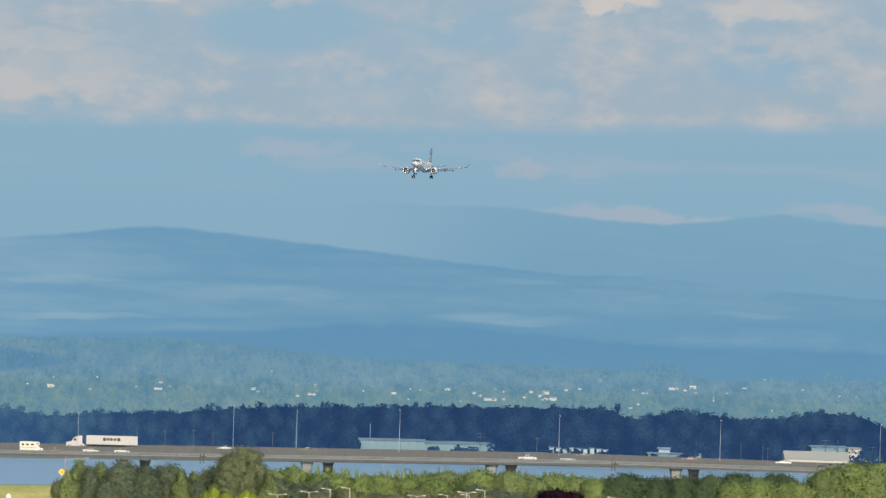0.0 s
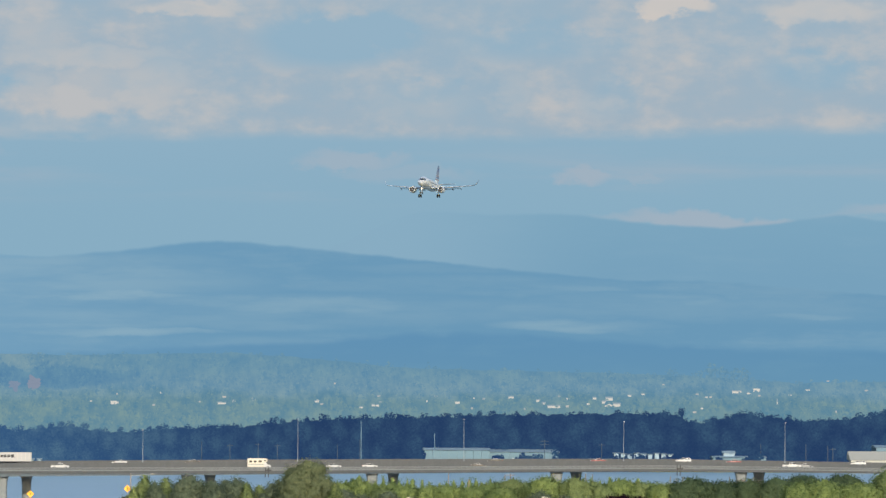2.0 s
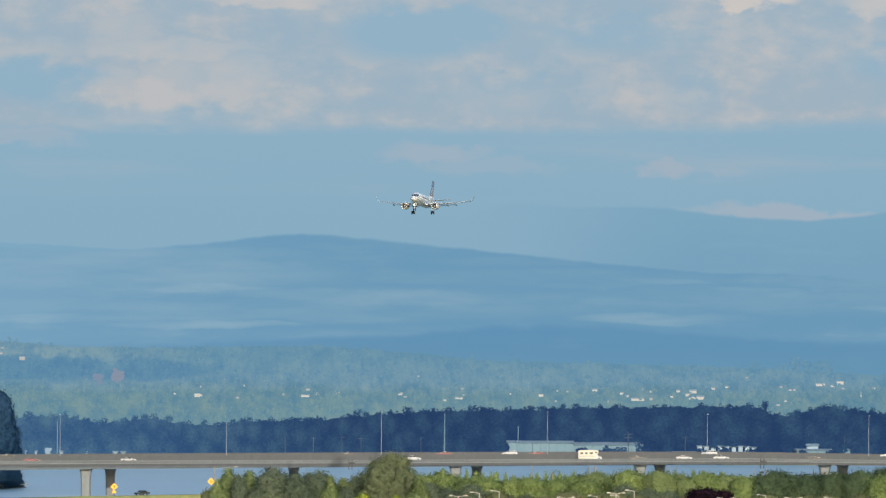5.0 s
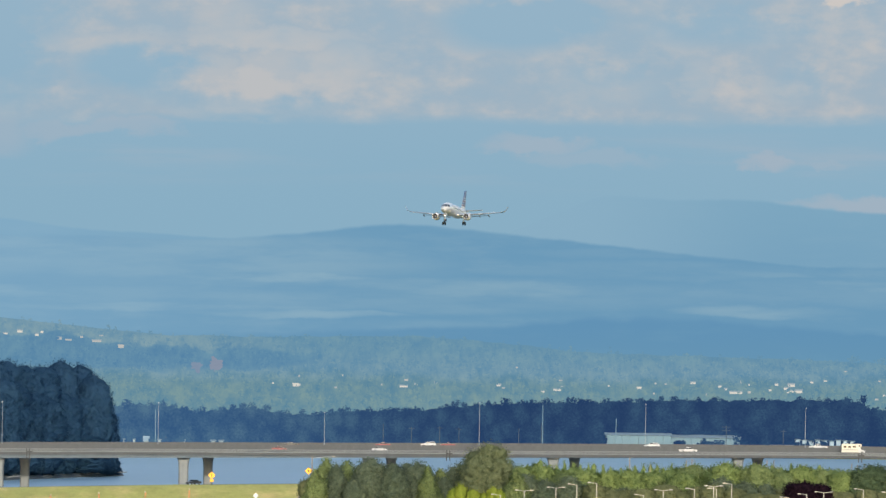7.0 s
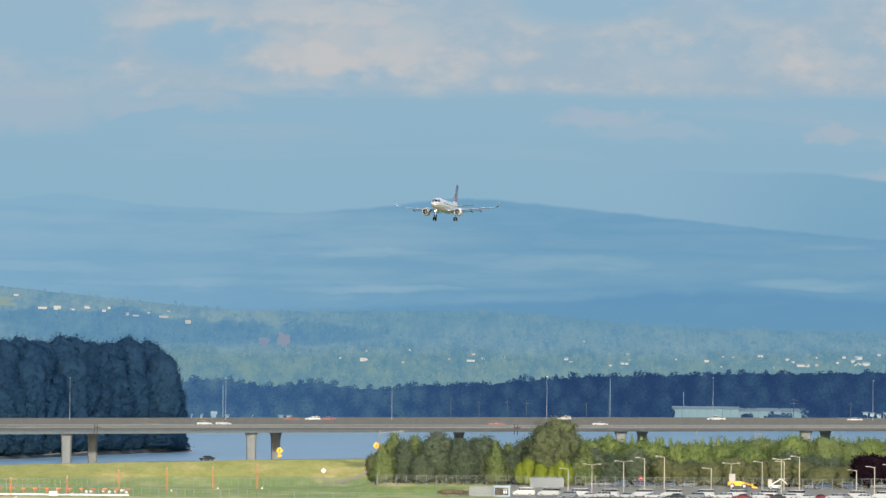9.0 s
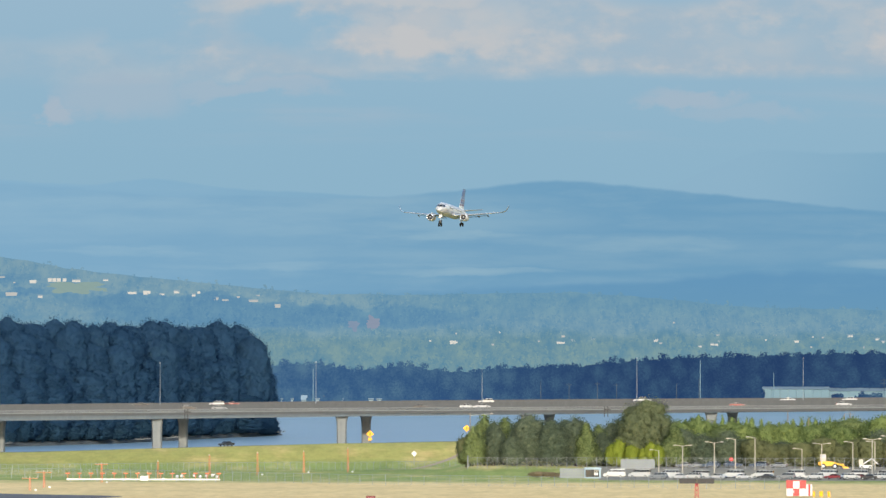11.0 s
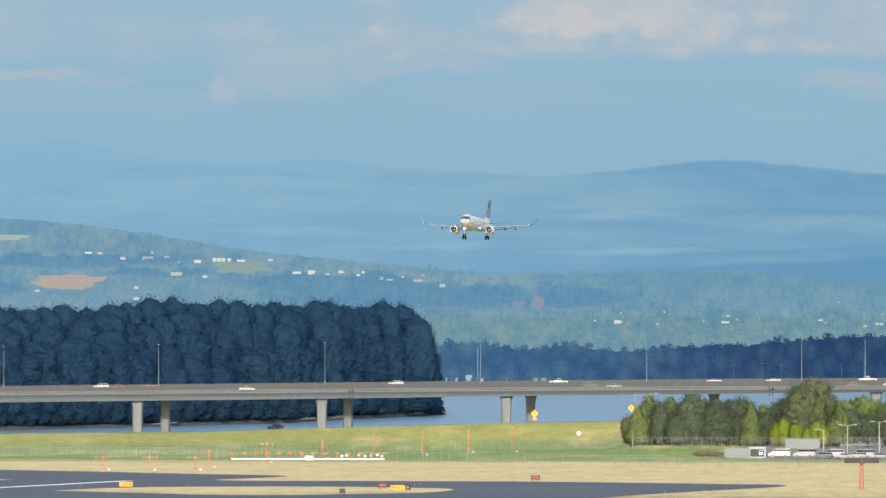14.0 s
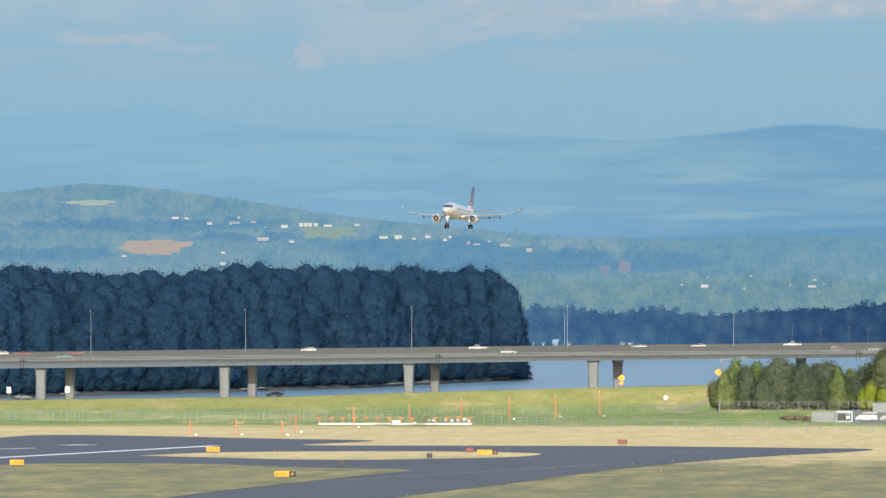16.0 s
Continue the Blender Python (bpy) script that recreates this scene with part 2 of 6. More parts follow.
def build_river():
    ys = [2450, 2600, 3000, 3600, 4200, 4428]
    xs = [-2500, -600, 0, 600, 2500]
    verts = [(x, y, river_level(y)) for y in ys for x in xs]
    faces = [(j * 5 + i, j * 5 + i + 1, j * 5 + i + 6, j * 5 + i + 5) for j in range(len(ys) - 1) for i in range(4)]
    thing("river_water", "broad blue river with fine wind ripples", "river", kind="structure", data=soup("river_water", verts, faces, WATER, True))


build_river()


def field(x, y):
    """The place on the airfield seen at (x, y) of the last picture's plan."""
    d = EYE * F / (y - 555.0)
    return ((x - 1442.5) * d / F, d)


def sheet(name, outline, z, material, label, category, n=90, smooth=True, parent=None):
    pts = [Vector((*p, 0)) for p in outline]
    pts = curve(pts + [pts[0]], n)[:-1] if smooth else pts
    bm = BM()
    bm.faces.new([bm.verts.new((p.x, p.y, z)) for p in pts])
    bmesh.ops.recalc_face_normals(bm, faces=bm.faces)
    if bm.faces[:][0].normal.z < 0:
        bmesh.ops.reverse_faces(bm, faces=bm.faces)
    bmesh.ops.triangulate(bm, faces=bm.faces)
    me = mesh_of(name, bm, material)
    return thing(name, label, category, kind="structure", data=me)


sheet("taxiway", [field(*p) for p in ((-420, 800), (-100, 784), (60, 771.5), (250, 772.5), (470, 777), (662, 781), (535, 788.5), (800, 789.5), (1100, 790), (1400, 793), (1545, 796.5), (1300, 812), (1100, 830), (950, 850), (700, 882), (450, 925), (-420, 925))],
      0.05, ASPHALT, "dark asphalt taxiways curving across the airfield", "taxiway", 170)
sheet("grass_island", [field(*p) for p in ((245, 808), (400, 802), (700, 800), (900, 802), (957, 805), (880, 811), (600, 815.5), (400, 812))],
      0.10, GRASS, "narrow tan grass island between two taxiways", "grass")
sheet("grass_island", [field(*p) for p in ((-420, 836), (-100, 827), (100, 822.5), (350, 823), (540, 829), (725, 833), (640, 843), (450, 864), (280, 884), (60, 915), (-420, 925))],
      0.10, GRASS, "mown olive grass beside the taxiway", "grass")


def stripe(name, a, b, w, material, label, z=0.075):
    a, b = Vector((*field(*a), 0)), Vector((*field(*b), 0))
    s = (b - a).normalized().cross(Vector((0, 0, 1))) * w / 2
    bm = BM()
    bm.faces.new([bm.verts.new((p.x, p.y, z)) for p in (a - s, b - s, b + s, a + s)])
    bmesh.ops.recalc_face_normals(bm, faces=bm.faces)
    return thing(name, label, "road marking", kind="structure", data=mesh_of(name, bm, material))


stripe("taxi_line", (-120, 818), (383, 790), 3.0, MARK, "long white painted line on dark asphalt")
stripe("taxi_line", (108, 789.5), (160, 788.5), 5.0, MARK, "short white painted bar on dark asphalt")
stripe("taxi_line", (-90, 799), (60, 794.5), 2.0, MARK, "white painted bar on dark asphalt")
stripe("taxi_line", (300, 870), (1080, 822), 0.35, MARK_Y, "faded yellow taxiway centre line")
stripe("taxi_line", (620, 812), (1250, 799), 0.4, MARK_Y, "faded yellow taxiway centre line")

# ---- distance: sky, ridges, wooded hills ----


def sky_material():
    k = Nodes("cloudy_sky")
    x, y, z = k.split(k.pos())
    s = 4950.0 / F
    big = k.noise(k.pos((0.0048, 0.0, 0.0098), True, (3.1, 0, 1.7)), 1.0, 6, 0.52)
    mid = k.noise(k.pos((0.015, 0.0, 0.030), True, (7, 0, 2)), 1.0, 7, 0.56)
    wisp = k.noise(k.pos((0.0035, 0.0, 0.035), True, (1, 0, 5)), 1.0, 6, 0.55)
    small = k.noise(k.pos((0.05, 0.0, 0.08), True, (2, 0, 9)), 1.0, 4, 0.55)
    u0 = k.math("DIVIDE", x, s)
    v0 = k.math("ADD", k.math("DIVIDE", k.math("SUBTRACT", z, EYE), s), LEVEL)
    # cloud edges wander
    u = k.math("ADD", u0, k.math("MULTIPLY", k.math("SUBTRACT", k.math("ADD", mid, k.math("MULTIPLY_ADD", small, 0.5, big)), 1.25), 180.0))
    v = k.math("ADD", v0, k.math("ADD", k.math("MULTIPLY", k.math("SUBTRACT", mid, 0.5), 95.0), k.math("MULTIPLY", k.math("SUBTRACT", small, 0.5), 46.0)))

    def blob(cu, cv, ru, rv, soft=0.85):
        a = k.math("DIVIDE", k.math("SUBTRACT", u, cu), ru)
        b = k.math("DIVIDE", k.math("SUBTRACT", v, cv), rv)
        d = k.math("ADD", k.math("MULTIPLY", a, a), k.math("MULTIPLY", b, b))
        return k.step(d, 1.0 + soft, 1.0 - soft)

    def gather(start, items):
        for args, w in items:
            start = k.math("MAXIMUM", start, k.math("MULTIPLY", blob(*args), w))
        return start
    flat = k.math("ADD", v0, k.math("MULTIPLY", k.math("SUBTRACT", wisp, 0.5), 60.0))
    flat = k.math("ADD", flat, k.math("MULTIPLY", k.math("SUBTRACT", mid, 0.5), 26.0))
    floor = k.math("MULTIPLY_ADD", u0, 0.012, 562.0)
    over = k.math("SUBTRACT", flat, floor)
    puff = k.math("MULTIPLY_ADD", small, 0.3, k.math("MULTIPLY_ADD", mid, 0.75, big))
    deck = k.math("MULTIPLY", k.step(over, -12.0, 22.0), k.math("MULTIPLY_ADD", k.step(puff, 0.76, 1.26), 0.68, 0.34))
    deck = k.math("MULTIPLY", deck, k.math("MULTIPLY_ADD", k.step(u0, -1150.0, -450.0), 0.75, 0.25))
    for args, w in (((170, 738, 120, 46), 0.75), ((1040, 686, 85, 38), 0.55), ((-480, 645, 110, 42), 0.75), ((-900, 720, 300, 80), 0.5),
                    ((560, 735, 160, 30), 0.35), ((330, 650, 60, 24), 0.25), ((-300, 592, 160, 22), 0.45), ((700, 640, 50, 40), 0.35), ((-720, 640, 80, 60), 0.4)):
        deck = k.math("SUBTRACT", deck, k.math("MULTIPLY", blob(*args), w), clamp=True)
    low = k.math("MULTIPLY", k.step(wisp, 0.48, 0.74), k.math("MULTIPLY", k.math("MULTIPLY", k.step(flat, 430.0, 500.0), k.step(flat, 570.0, 520.0)), 0.6))
    low = gather(low, (((225, 522, 95, 15), 0.6), ((330, 500, 120, 16), 0.35), ((655, 503, 42, 17), 0.75), ((760, 500, 40, 12), 0.5), ((-1250, 528, 120, 13), 0.7), ((-905, 505, 40, 20), 0.75),
                       ((-790, 530, 120, 36), 0.5), ((-560, 540, 160, 14), 0.5), ((-1120, 510, 60, 8), 0.4), ((860, 420, 190, 16), 0.75), ((1220, 430, 130, 18), 0.6), ((1000, 405, 90, 12), 0.6)))
    lit = k.math("MULTIPLY", k.step(k.math("MULTIPLY_ADD", small, 0.5, mid), 0.64, 0.94), 0.7)
    lit = gather(lit, (((-130, 655, 70, 34), 0.7), ((1270, 640, 90, 40), 0.5), ((-250, 700, 150, 20), 0.7), ((-330, 730, 60, 50), 0.5), ((-560, 695, 140, 18), 0.6), ((-340, 645, 60, 26), 0.5), ((-230, 652, 60, 40), 0.5), ((505, 640, 40, 40), 0.5), ((320, 620, 90, 40), 0.4), ((-40, 812, 90, 16), 0.9), ((1060, 795, 130, 26), 0.8), ((-1050, 815, 200, 24), 0.4)))
    air = k.mix(k.step(v0, 360.0, 780.0), lin(136, 173, 195), lin(147, 177, 197))
    cloud = k.mix(lit, lin(167, 179, 190), lin(203, 196, 191))
    bright = gather(0.0, (((790, 796, 66, 18, 0.5), 1.0), ((-70, 792, 90, 13, 0.7), 0.6), ((1040, 792, 110, 20, 0.7), 0.5)))
    col = k.mix(k.math("MULTIPLY", deck, 0.85), air, cloud)
    col = k.mix(k.math("MULTIPLY", low, 0.75), col, lin(174, 180, 190))
    col = k.mix(k.math("MULTIPLY", bright, 0.7), col, lin(214, 203, 193))
    return k.glow(col)


def build_sky():
    n = 25
    verts, faces = [], []
    for j, z in enumerate((-60, 700)):
        for i in range(n):
            verts.append((-1100 + 2200 * i / (n - 1), 4950, z))
    faces = [(i, i + 1, n + i + 1, n + i) for i in range(n - 1)]
    thing("backdrop", "pale blue evening sky with pinkish broken clouds", "sky", kind="structure", data=soup("backdrop", verts, faces, sky_material()))


build_sky()


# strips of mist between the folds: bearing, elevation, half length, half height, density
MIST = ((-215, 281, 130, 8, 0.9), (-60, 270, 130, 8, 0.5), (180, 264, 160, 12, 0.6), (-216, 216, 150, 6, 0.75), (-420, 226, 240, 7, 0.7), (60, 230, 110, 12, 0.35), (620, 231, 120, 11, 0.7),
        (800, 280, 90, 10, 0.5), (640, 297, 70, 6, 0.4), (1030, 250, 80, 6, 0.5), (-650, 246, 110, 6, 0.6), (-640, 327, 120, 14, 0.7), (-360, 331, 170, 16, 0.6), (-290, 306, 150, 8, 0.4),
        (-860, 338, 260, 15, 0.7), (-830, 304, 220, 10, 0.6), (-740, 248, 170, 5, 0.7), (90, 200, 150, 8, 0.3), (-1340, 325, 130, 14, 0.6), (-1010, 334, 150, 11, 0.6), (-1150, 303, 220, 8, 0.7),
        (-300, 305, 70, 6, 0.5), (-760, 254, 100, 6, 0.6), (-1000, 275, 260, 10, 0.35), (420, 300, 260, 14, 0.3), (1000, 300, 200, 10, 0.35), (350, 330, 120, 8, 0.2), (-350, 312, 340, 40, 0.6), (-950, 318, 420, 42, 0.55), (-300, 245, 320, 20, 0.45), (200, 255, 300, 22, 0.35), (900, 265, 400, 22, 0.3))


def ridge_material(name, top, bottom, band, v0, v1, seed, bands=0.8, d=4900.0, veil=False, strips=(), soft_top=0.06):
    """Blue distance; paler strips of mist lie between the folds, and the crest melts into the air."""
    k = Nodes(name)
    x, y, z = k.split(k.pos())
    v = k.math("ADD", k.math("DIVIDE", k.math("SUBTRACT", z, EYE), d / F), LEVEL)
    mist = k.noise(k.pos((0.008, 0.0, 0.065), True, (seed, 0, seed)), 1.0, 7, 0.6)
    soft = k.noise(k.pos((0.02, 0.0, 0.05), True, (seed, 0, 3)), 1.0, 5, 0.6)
    # distance haze is painted into the glow, thicker to the left
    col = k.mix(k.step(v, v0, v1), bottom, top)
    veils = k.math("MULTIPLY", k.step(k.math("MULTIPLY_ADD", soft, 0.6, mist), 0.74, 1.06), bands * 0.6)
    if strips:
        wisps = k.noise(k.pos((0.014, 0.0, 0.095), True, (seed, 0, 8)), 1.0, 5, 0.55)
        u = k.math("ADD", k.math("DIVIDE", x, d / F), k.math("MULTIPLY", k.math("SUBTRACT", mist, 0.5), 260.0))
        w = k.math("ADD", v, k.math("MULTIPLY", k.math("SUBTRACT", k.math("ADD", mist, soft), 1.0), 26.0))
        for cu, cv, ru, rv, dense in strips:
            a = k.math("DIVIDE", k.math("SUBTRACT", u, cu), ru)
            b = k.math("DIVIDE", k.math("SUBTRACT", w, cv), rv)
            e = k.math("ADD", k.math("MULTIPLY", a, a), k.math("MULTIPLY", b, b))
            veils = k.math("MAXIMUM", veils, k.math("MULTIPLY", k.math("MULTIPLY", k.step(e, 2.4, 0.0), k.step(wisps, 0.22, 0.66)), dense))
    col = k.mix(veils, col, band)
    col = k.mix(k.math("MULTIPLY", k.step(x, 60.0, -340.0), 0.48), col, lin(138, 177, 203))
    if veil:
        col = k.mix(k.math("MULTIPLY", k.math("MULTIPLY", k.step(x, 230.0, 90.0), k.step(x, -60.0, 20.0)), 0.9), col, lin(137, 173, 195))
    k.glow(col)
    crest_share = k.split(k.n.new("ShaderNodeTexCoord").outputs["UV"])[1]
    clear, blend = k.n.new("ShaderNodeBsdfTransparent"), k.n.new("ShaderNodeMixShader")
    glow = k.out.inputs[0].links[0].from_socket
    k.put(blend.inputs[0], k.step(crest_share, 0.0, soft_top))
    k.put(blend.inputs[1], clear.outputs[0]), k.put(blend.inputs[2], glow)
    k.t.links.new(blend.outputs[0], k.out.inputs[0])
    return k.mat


def build_ridge(name, label, d, profile, foot, material, rough=2.0, seed=0.0):
    us = np.linspace(-1750, 1650, 500)
    tops = np.interp(us, [p[0] for p in profile], [p[1] for p in profile])
    kernel = np.hanning(17)
    tops = np.convolve(np.pad(tops, 8, "edge"), kernel / kernel.sum(), "valid")
    verts, shares = [], []
    rows = (0.0, 0.03, 0.08, 0.2, 0.4, 0.6, 0.8, 1.0)
    for f in rows:
        for i, u in enumerate(us):
            jag = rough * noise.fractal((u * 0.02, seed, f * 1.5), 1.0, 2.0, 5)
            verts.append(spot(u, tops[i] * (1 - f) + foot * f + jag, d - 55 * f - 12 * noise.noise((u * 0.01, f * 3, seed)) * f))
            shares.append(f)
    n = len(us)
    faces = [(j * n + i, (j + 1) * n + i, (j + 1) * n + i + 1, j * n + i + 1) for j in range(len(rows) - 1) for i in range(n - 1)]
    me = soup(name, verts, faces, material, True)
    layer = me.uv_layers.new(name="slope")
    for loop in me.loops:
        layer.data[loop.index].uv = (0.0, shares[loop.vertex_index])
    return thing(name, label, "mountain", kind="structure", data=me)


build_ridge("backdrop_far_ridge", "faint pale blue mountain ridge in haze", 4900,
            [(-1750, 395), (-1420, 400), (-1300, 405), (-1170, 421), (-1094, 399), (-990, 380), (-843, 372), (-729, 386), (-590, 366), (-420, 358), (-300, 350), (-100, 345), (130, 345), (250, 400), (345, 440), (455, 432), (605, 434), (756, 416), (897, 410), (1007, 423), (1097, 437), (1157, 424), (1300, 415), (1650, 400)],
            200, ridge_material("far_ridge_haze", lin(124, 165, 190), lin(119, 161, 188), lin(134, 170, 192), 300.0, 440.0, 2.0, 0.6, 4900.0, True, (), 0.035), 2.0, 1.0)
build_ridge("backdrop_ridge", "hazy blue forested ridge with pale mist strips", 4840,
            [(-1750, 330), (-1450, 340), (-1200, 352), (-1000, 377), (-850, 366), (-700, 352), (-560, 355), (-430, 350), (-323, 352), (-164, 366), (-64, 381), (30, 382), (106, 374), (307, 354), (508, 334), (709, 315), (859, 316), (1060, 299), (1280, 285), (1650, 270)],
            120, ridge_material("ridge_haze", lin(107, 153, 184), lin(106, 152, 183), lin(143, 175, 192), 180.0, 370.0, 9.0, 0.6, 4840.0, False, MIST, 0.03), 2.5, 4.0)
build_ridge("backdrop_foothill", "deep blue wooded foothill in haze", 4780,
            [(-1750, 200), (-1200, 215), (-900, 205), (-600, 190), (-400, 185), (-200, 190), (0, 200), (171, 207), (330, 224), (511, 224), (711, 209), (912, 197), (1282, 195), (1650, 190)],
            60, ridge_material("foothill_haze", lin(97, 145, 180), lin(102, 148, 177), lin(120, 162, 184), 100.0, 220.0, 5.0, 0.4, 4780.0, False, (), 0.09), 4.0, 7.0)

HILL_TOP = [(-1750, 235), (-1446, 258), (-1295, 276), (-1144, 263), (-994, 242), (-843, 217), (-642, 197), (-442, 178), (-288, 176), (11, 181), (160, 172), (312, 156), (512, 152), (713, 148), (863, 142), (1014, 132), (1165, 136), (1283, 140), (1650, 145)]


def hill_v(u, f):
    """Elevation of the wooded hill, f from its foot to its brow."""
    top = np.interp(u, [p[0] for p in HILL_TOP], [p[1] for p in HILL_TOP])
    return 28 + (top - 28) * f


def hill_spot(u, f):
    return spot(u, hill_v(u, f), 4560 + 170 * f)


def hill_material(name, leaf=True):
    """Distant woods glowing in painted blue haze: a sunlit tone, and a darker one for cloud shade."""
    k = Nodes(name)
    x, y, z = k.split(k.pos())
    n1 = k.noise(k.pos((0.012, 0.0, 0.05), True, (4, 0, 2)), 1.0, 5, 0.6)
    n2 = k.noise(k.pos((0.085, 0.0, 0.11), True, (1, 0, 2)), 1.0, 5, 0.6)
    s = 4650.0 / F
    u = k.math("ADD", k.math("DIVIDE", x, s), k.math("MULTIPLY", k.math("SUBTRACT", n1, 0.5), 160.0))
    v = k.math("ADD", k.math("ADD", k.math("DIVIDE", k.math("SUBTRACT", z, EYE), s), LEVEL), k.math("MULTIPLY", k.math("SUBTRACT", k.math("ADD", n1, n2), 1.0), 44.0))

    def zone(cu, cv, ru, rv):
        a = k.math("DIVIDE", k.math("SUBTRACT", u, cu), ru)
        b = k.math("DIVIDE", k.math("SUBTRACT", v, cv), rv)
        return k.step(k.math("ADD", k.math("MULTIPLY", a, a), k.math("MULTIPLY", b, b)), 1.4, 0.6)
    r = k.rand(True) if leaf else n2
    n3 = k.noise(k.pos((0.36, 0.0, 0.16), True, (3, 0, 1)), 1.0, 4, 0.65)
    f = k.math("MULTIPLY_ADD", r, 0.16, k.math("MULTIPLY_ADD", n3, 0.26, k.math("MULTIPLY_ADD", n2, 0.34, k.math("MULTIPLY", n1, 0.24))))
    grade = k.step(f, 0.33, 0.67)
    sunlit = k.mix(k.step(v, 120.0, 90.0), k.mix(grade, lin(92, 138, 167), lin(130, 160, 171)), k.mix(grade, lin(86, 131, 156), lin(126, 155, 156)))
    # stand is the woods' tone under cloud shade, painted in by zone
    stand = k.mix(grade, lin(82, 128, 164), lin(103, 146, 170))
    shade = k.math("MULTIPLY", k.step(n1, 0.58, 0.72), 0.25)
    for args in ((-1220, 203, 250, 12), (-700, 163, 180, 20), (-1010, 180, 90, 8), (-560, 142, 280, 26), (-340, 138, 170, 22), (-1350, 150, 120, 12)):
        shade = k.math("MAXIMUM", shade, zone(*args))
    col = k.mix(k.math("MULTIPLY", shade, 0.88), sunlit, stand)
    # bluer haze painted in towards the brow
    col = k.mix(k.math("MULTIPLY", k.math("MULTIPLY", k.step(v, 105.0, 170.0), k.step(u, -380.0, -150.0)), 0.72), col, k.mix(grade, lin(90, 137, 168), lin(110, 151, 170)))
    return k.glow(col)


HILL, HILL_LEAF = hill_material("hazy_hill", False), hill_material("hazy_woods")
# clearings: bearing, elevation, half width, half height
CLEARINGS = ((-1171, 160, 76, 17), (-862, 188, 60, 13), (-335, 125, 14, 13), (-373, 122, 12, 11), (-1285, 241, 48, 6))


def build_hill():
    us = np.linspace(-1750, 1650, 260)
    rows = 14
    verts = [hill_spot(u, j / (rows - 1)) + Vector((0, 0, 1.0 * noise.noise((u * 0.03, j, 0)))) for j in range(rows) for u in us]
    n = len(us)
    faces = [(j * n + i, j * n + i + 1, (j + 1) * n + i + 1, (j + 1) * n + i) for j in range(rows - 1) for i in range(n - 1)]
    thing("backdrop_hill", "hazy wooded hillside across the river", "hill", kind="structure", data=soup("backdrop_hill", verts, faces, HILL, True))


build_hill()


def clump(rng, verts, faces, at, r, h, n, size):
    """Adds a ragged crown of n leaf clusters: tilted three-sided tufts in an egg r wide and h high."""
    d = rng.normal(size=(n, 3))
    d /= np.linalg.norm(d, axis=1, keepdims=True)
    q = np.array(at) + d * np.array([r, r, h]) * rng.uniform(0.55, 1.05, (n, 1))
    b = np.cross(d, rng.normal(size=(n, 3)))
    b /= np.linalg.norm(b, axis=1, keepdims=True) + 1e-6
    c = np.cross(d, b)
    s = size * rng.uniform(0.6, 1.4, (n, 1))
    k = len(verts)
    verts.extend(np.stack((q + b * s, q - b * s * 0.6 + c * s * 0.8, q - b * s * 0.5 - c * s * 0.8, q + d * s * 0.7), 1).reshape(-1, 3).tolist())
    for o in range(k, k + 4 * n, 4):
        faces.extend(((o, o + 1, o + 3), (o + 1, o + 2, o + 3), (o + 2, o, o + 3)))


def build_hill_woods():
    rng = np.random.default_rng(11)
    verts, faces = [], []
    for i in range(8200):
        u, f = rng.uniform(-1700, 1600), rng.uniform(0, 1) ** 1.05
        v = hill_v(u, f)
        if any(((u - c[0]) / c[2]) ** 2 + ((v + 6 - c[1]) / c[3]) ** 2 < 1 for c in CLEARINGS):
            continue
        p = hill_spot(u, f)
        r = rng.uniform(0.7, 1.6) if rng.random() < 0.85 else rng.uniform(1.6, 2.8)
        if f > 0.93:
            r *= 0.7
        tall = rng.uniform(0.8, 1.2) if rng.random() < 0.7 else rng.uniform(1.4, 2.2)
        clump(rng, verts, faces, p + Vector((0, 0, r * 0.6)), r, r * tall, 7, r * 0.6)
    for u, v, r in ((860, 152, 3.6), (880, 150, 3.0), (905, 146, 3.4), (920, 148, 3.2), (840, 146, 2.4), (1180, 146, 2.2), (790, 150, 2.2), (1200, 143, 2.6)):
        clump(rng, verts, faces, spot(u, v, 4700), r, r * 1.2, 40, r * 0.3)
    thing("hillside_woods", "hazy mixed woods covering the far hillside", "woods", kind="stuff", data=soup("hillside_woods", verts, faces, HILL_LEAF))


build_hill_woods()


# haze is painted into this forest's glow, paler to the left
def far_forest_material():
    k = Nodes("hazy_forest_leaves")
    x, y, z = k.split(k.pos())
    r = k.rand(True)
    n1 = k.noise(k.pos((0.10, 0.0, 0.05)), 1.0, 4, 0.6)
    # cells paint crown shading: lighter centres, darker gaps
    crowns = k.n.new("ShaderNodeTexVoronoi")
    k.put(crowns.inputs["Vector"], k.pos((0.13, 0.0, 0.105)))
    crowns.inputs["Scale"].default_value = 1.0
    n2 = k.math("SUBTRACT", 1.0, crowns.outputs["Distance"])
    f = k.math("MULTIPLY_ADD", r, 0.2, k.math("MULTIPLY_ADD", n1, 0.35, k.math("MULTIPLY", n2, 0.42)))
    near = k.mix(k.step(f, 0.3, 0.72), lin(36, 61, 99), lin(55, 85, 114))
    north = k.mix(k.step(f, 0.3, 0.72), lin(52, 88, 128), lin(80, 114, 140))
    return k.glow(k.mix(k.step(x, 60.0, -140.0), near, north))


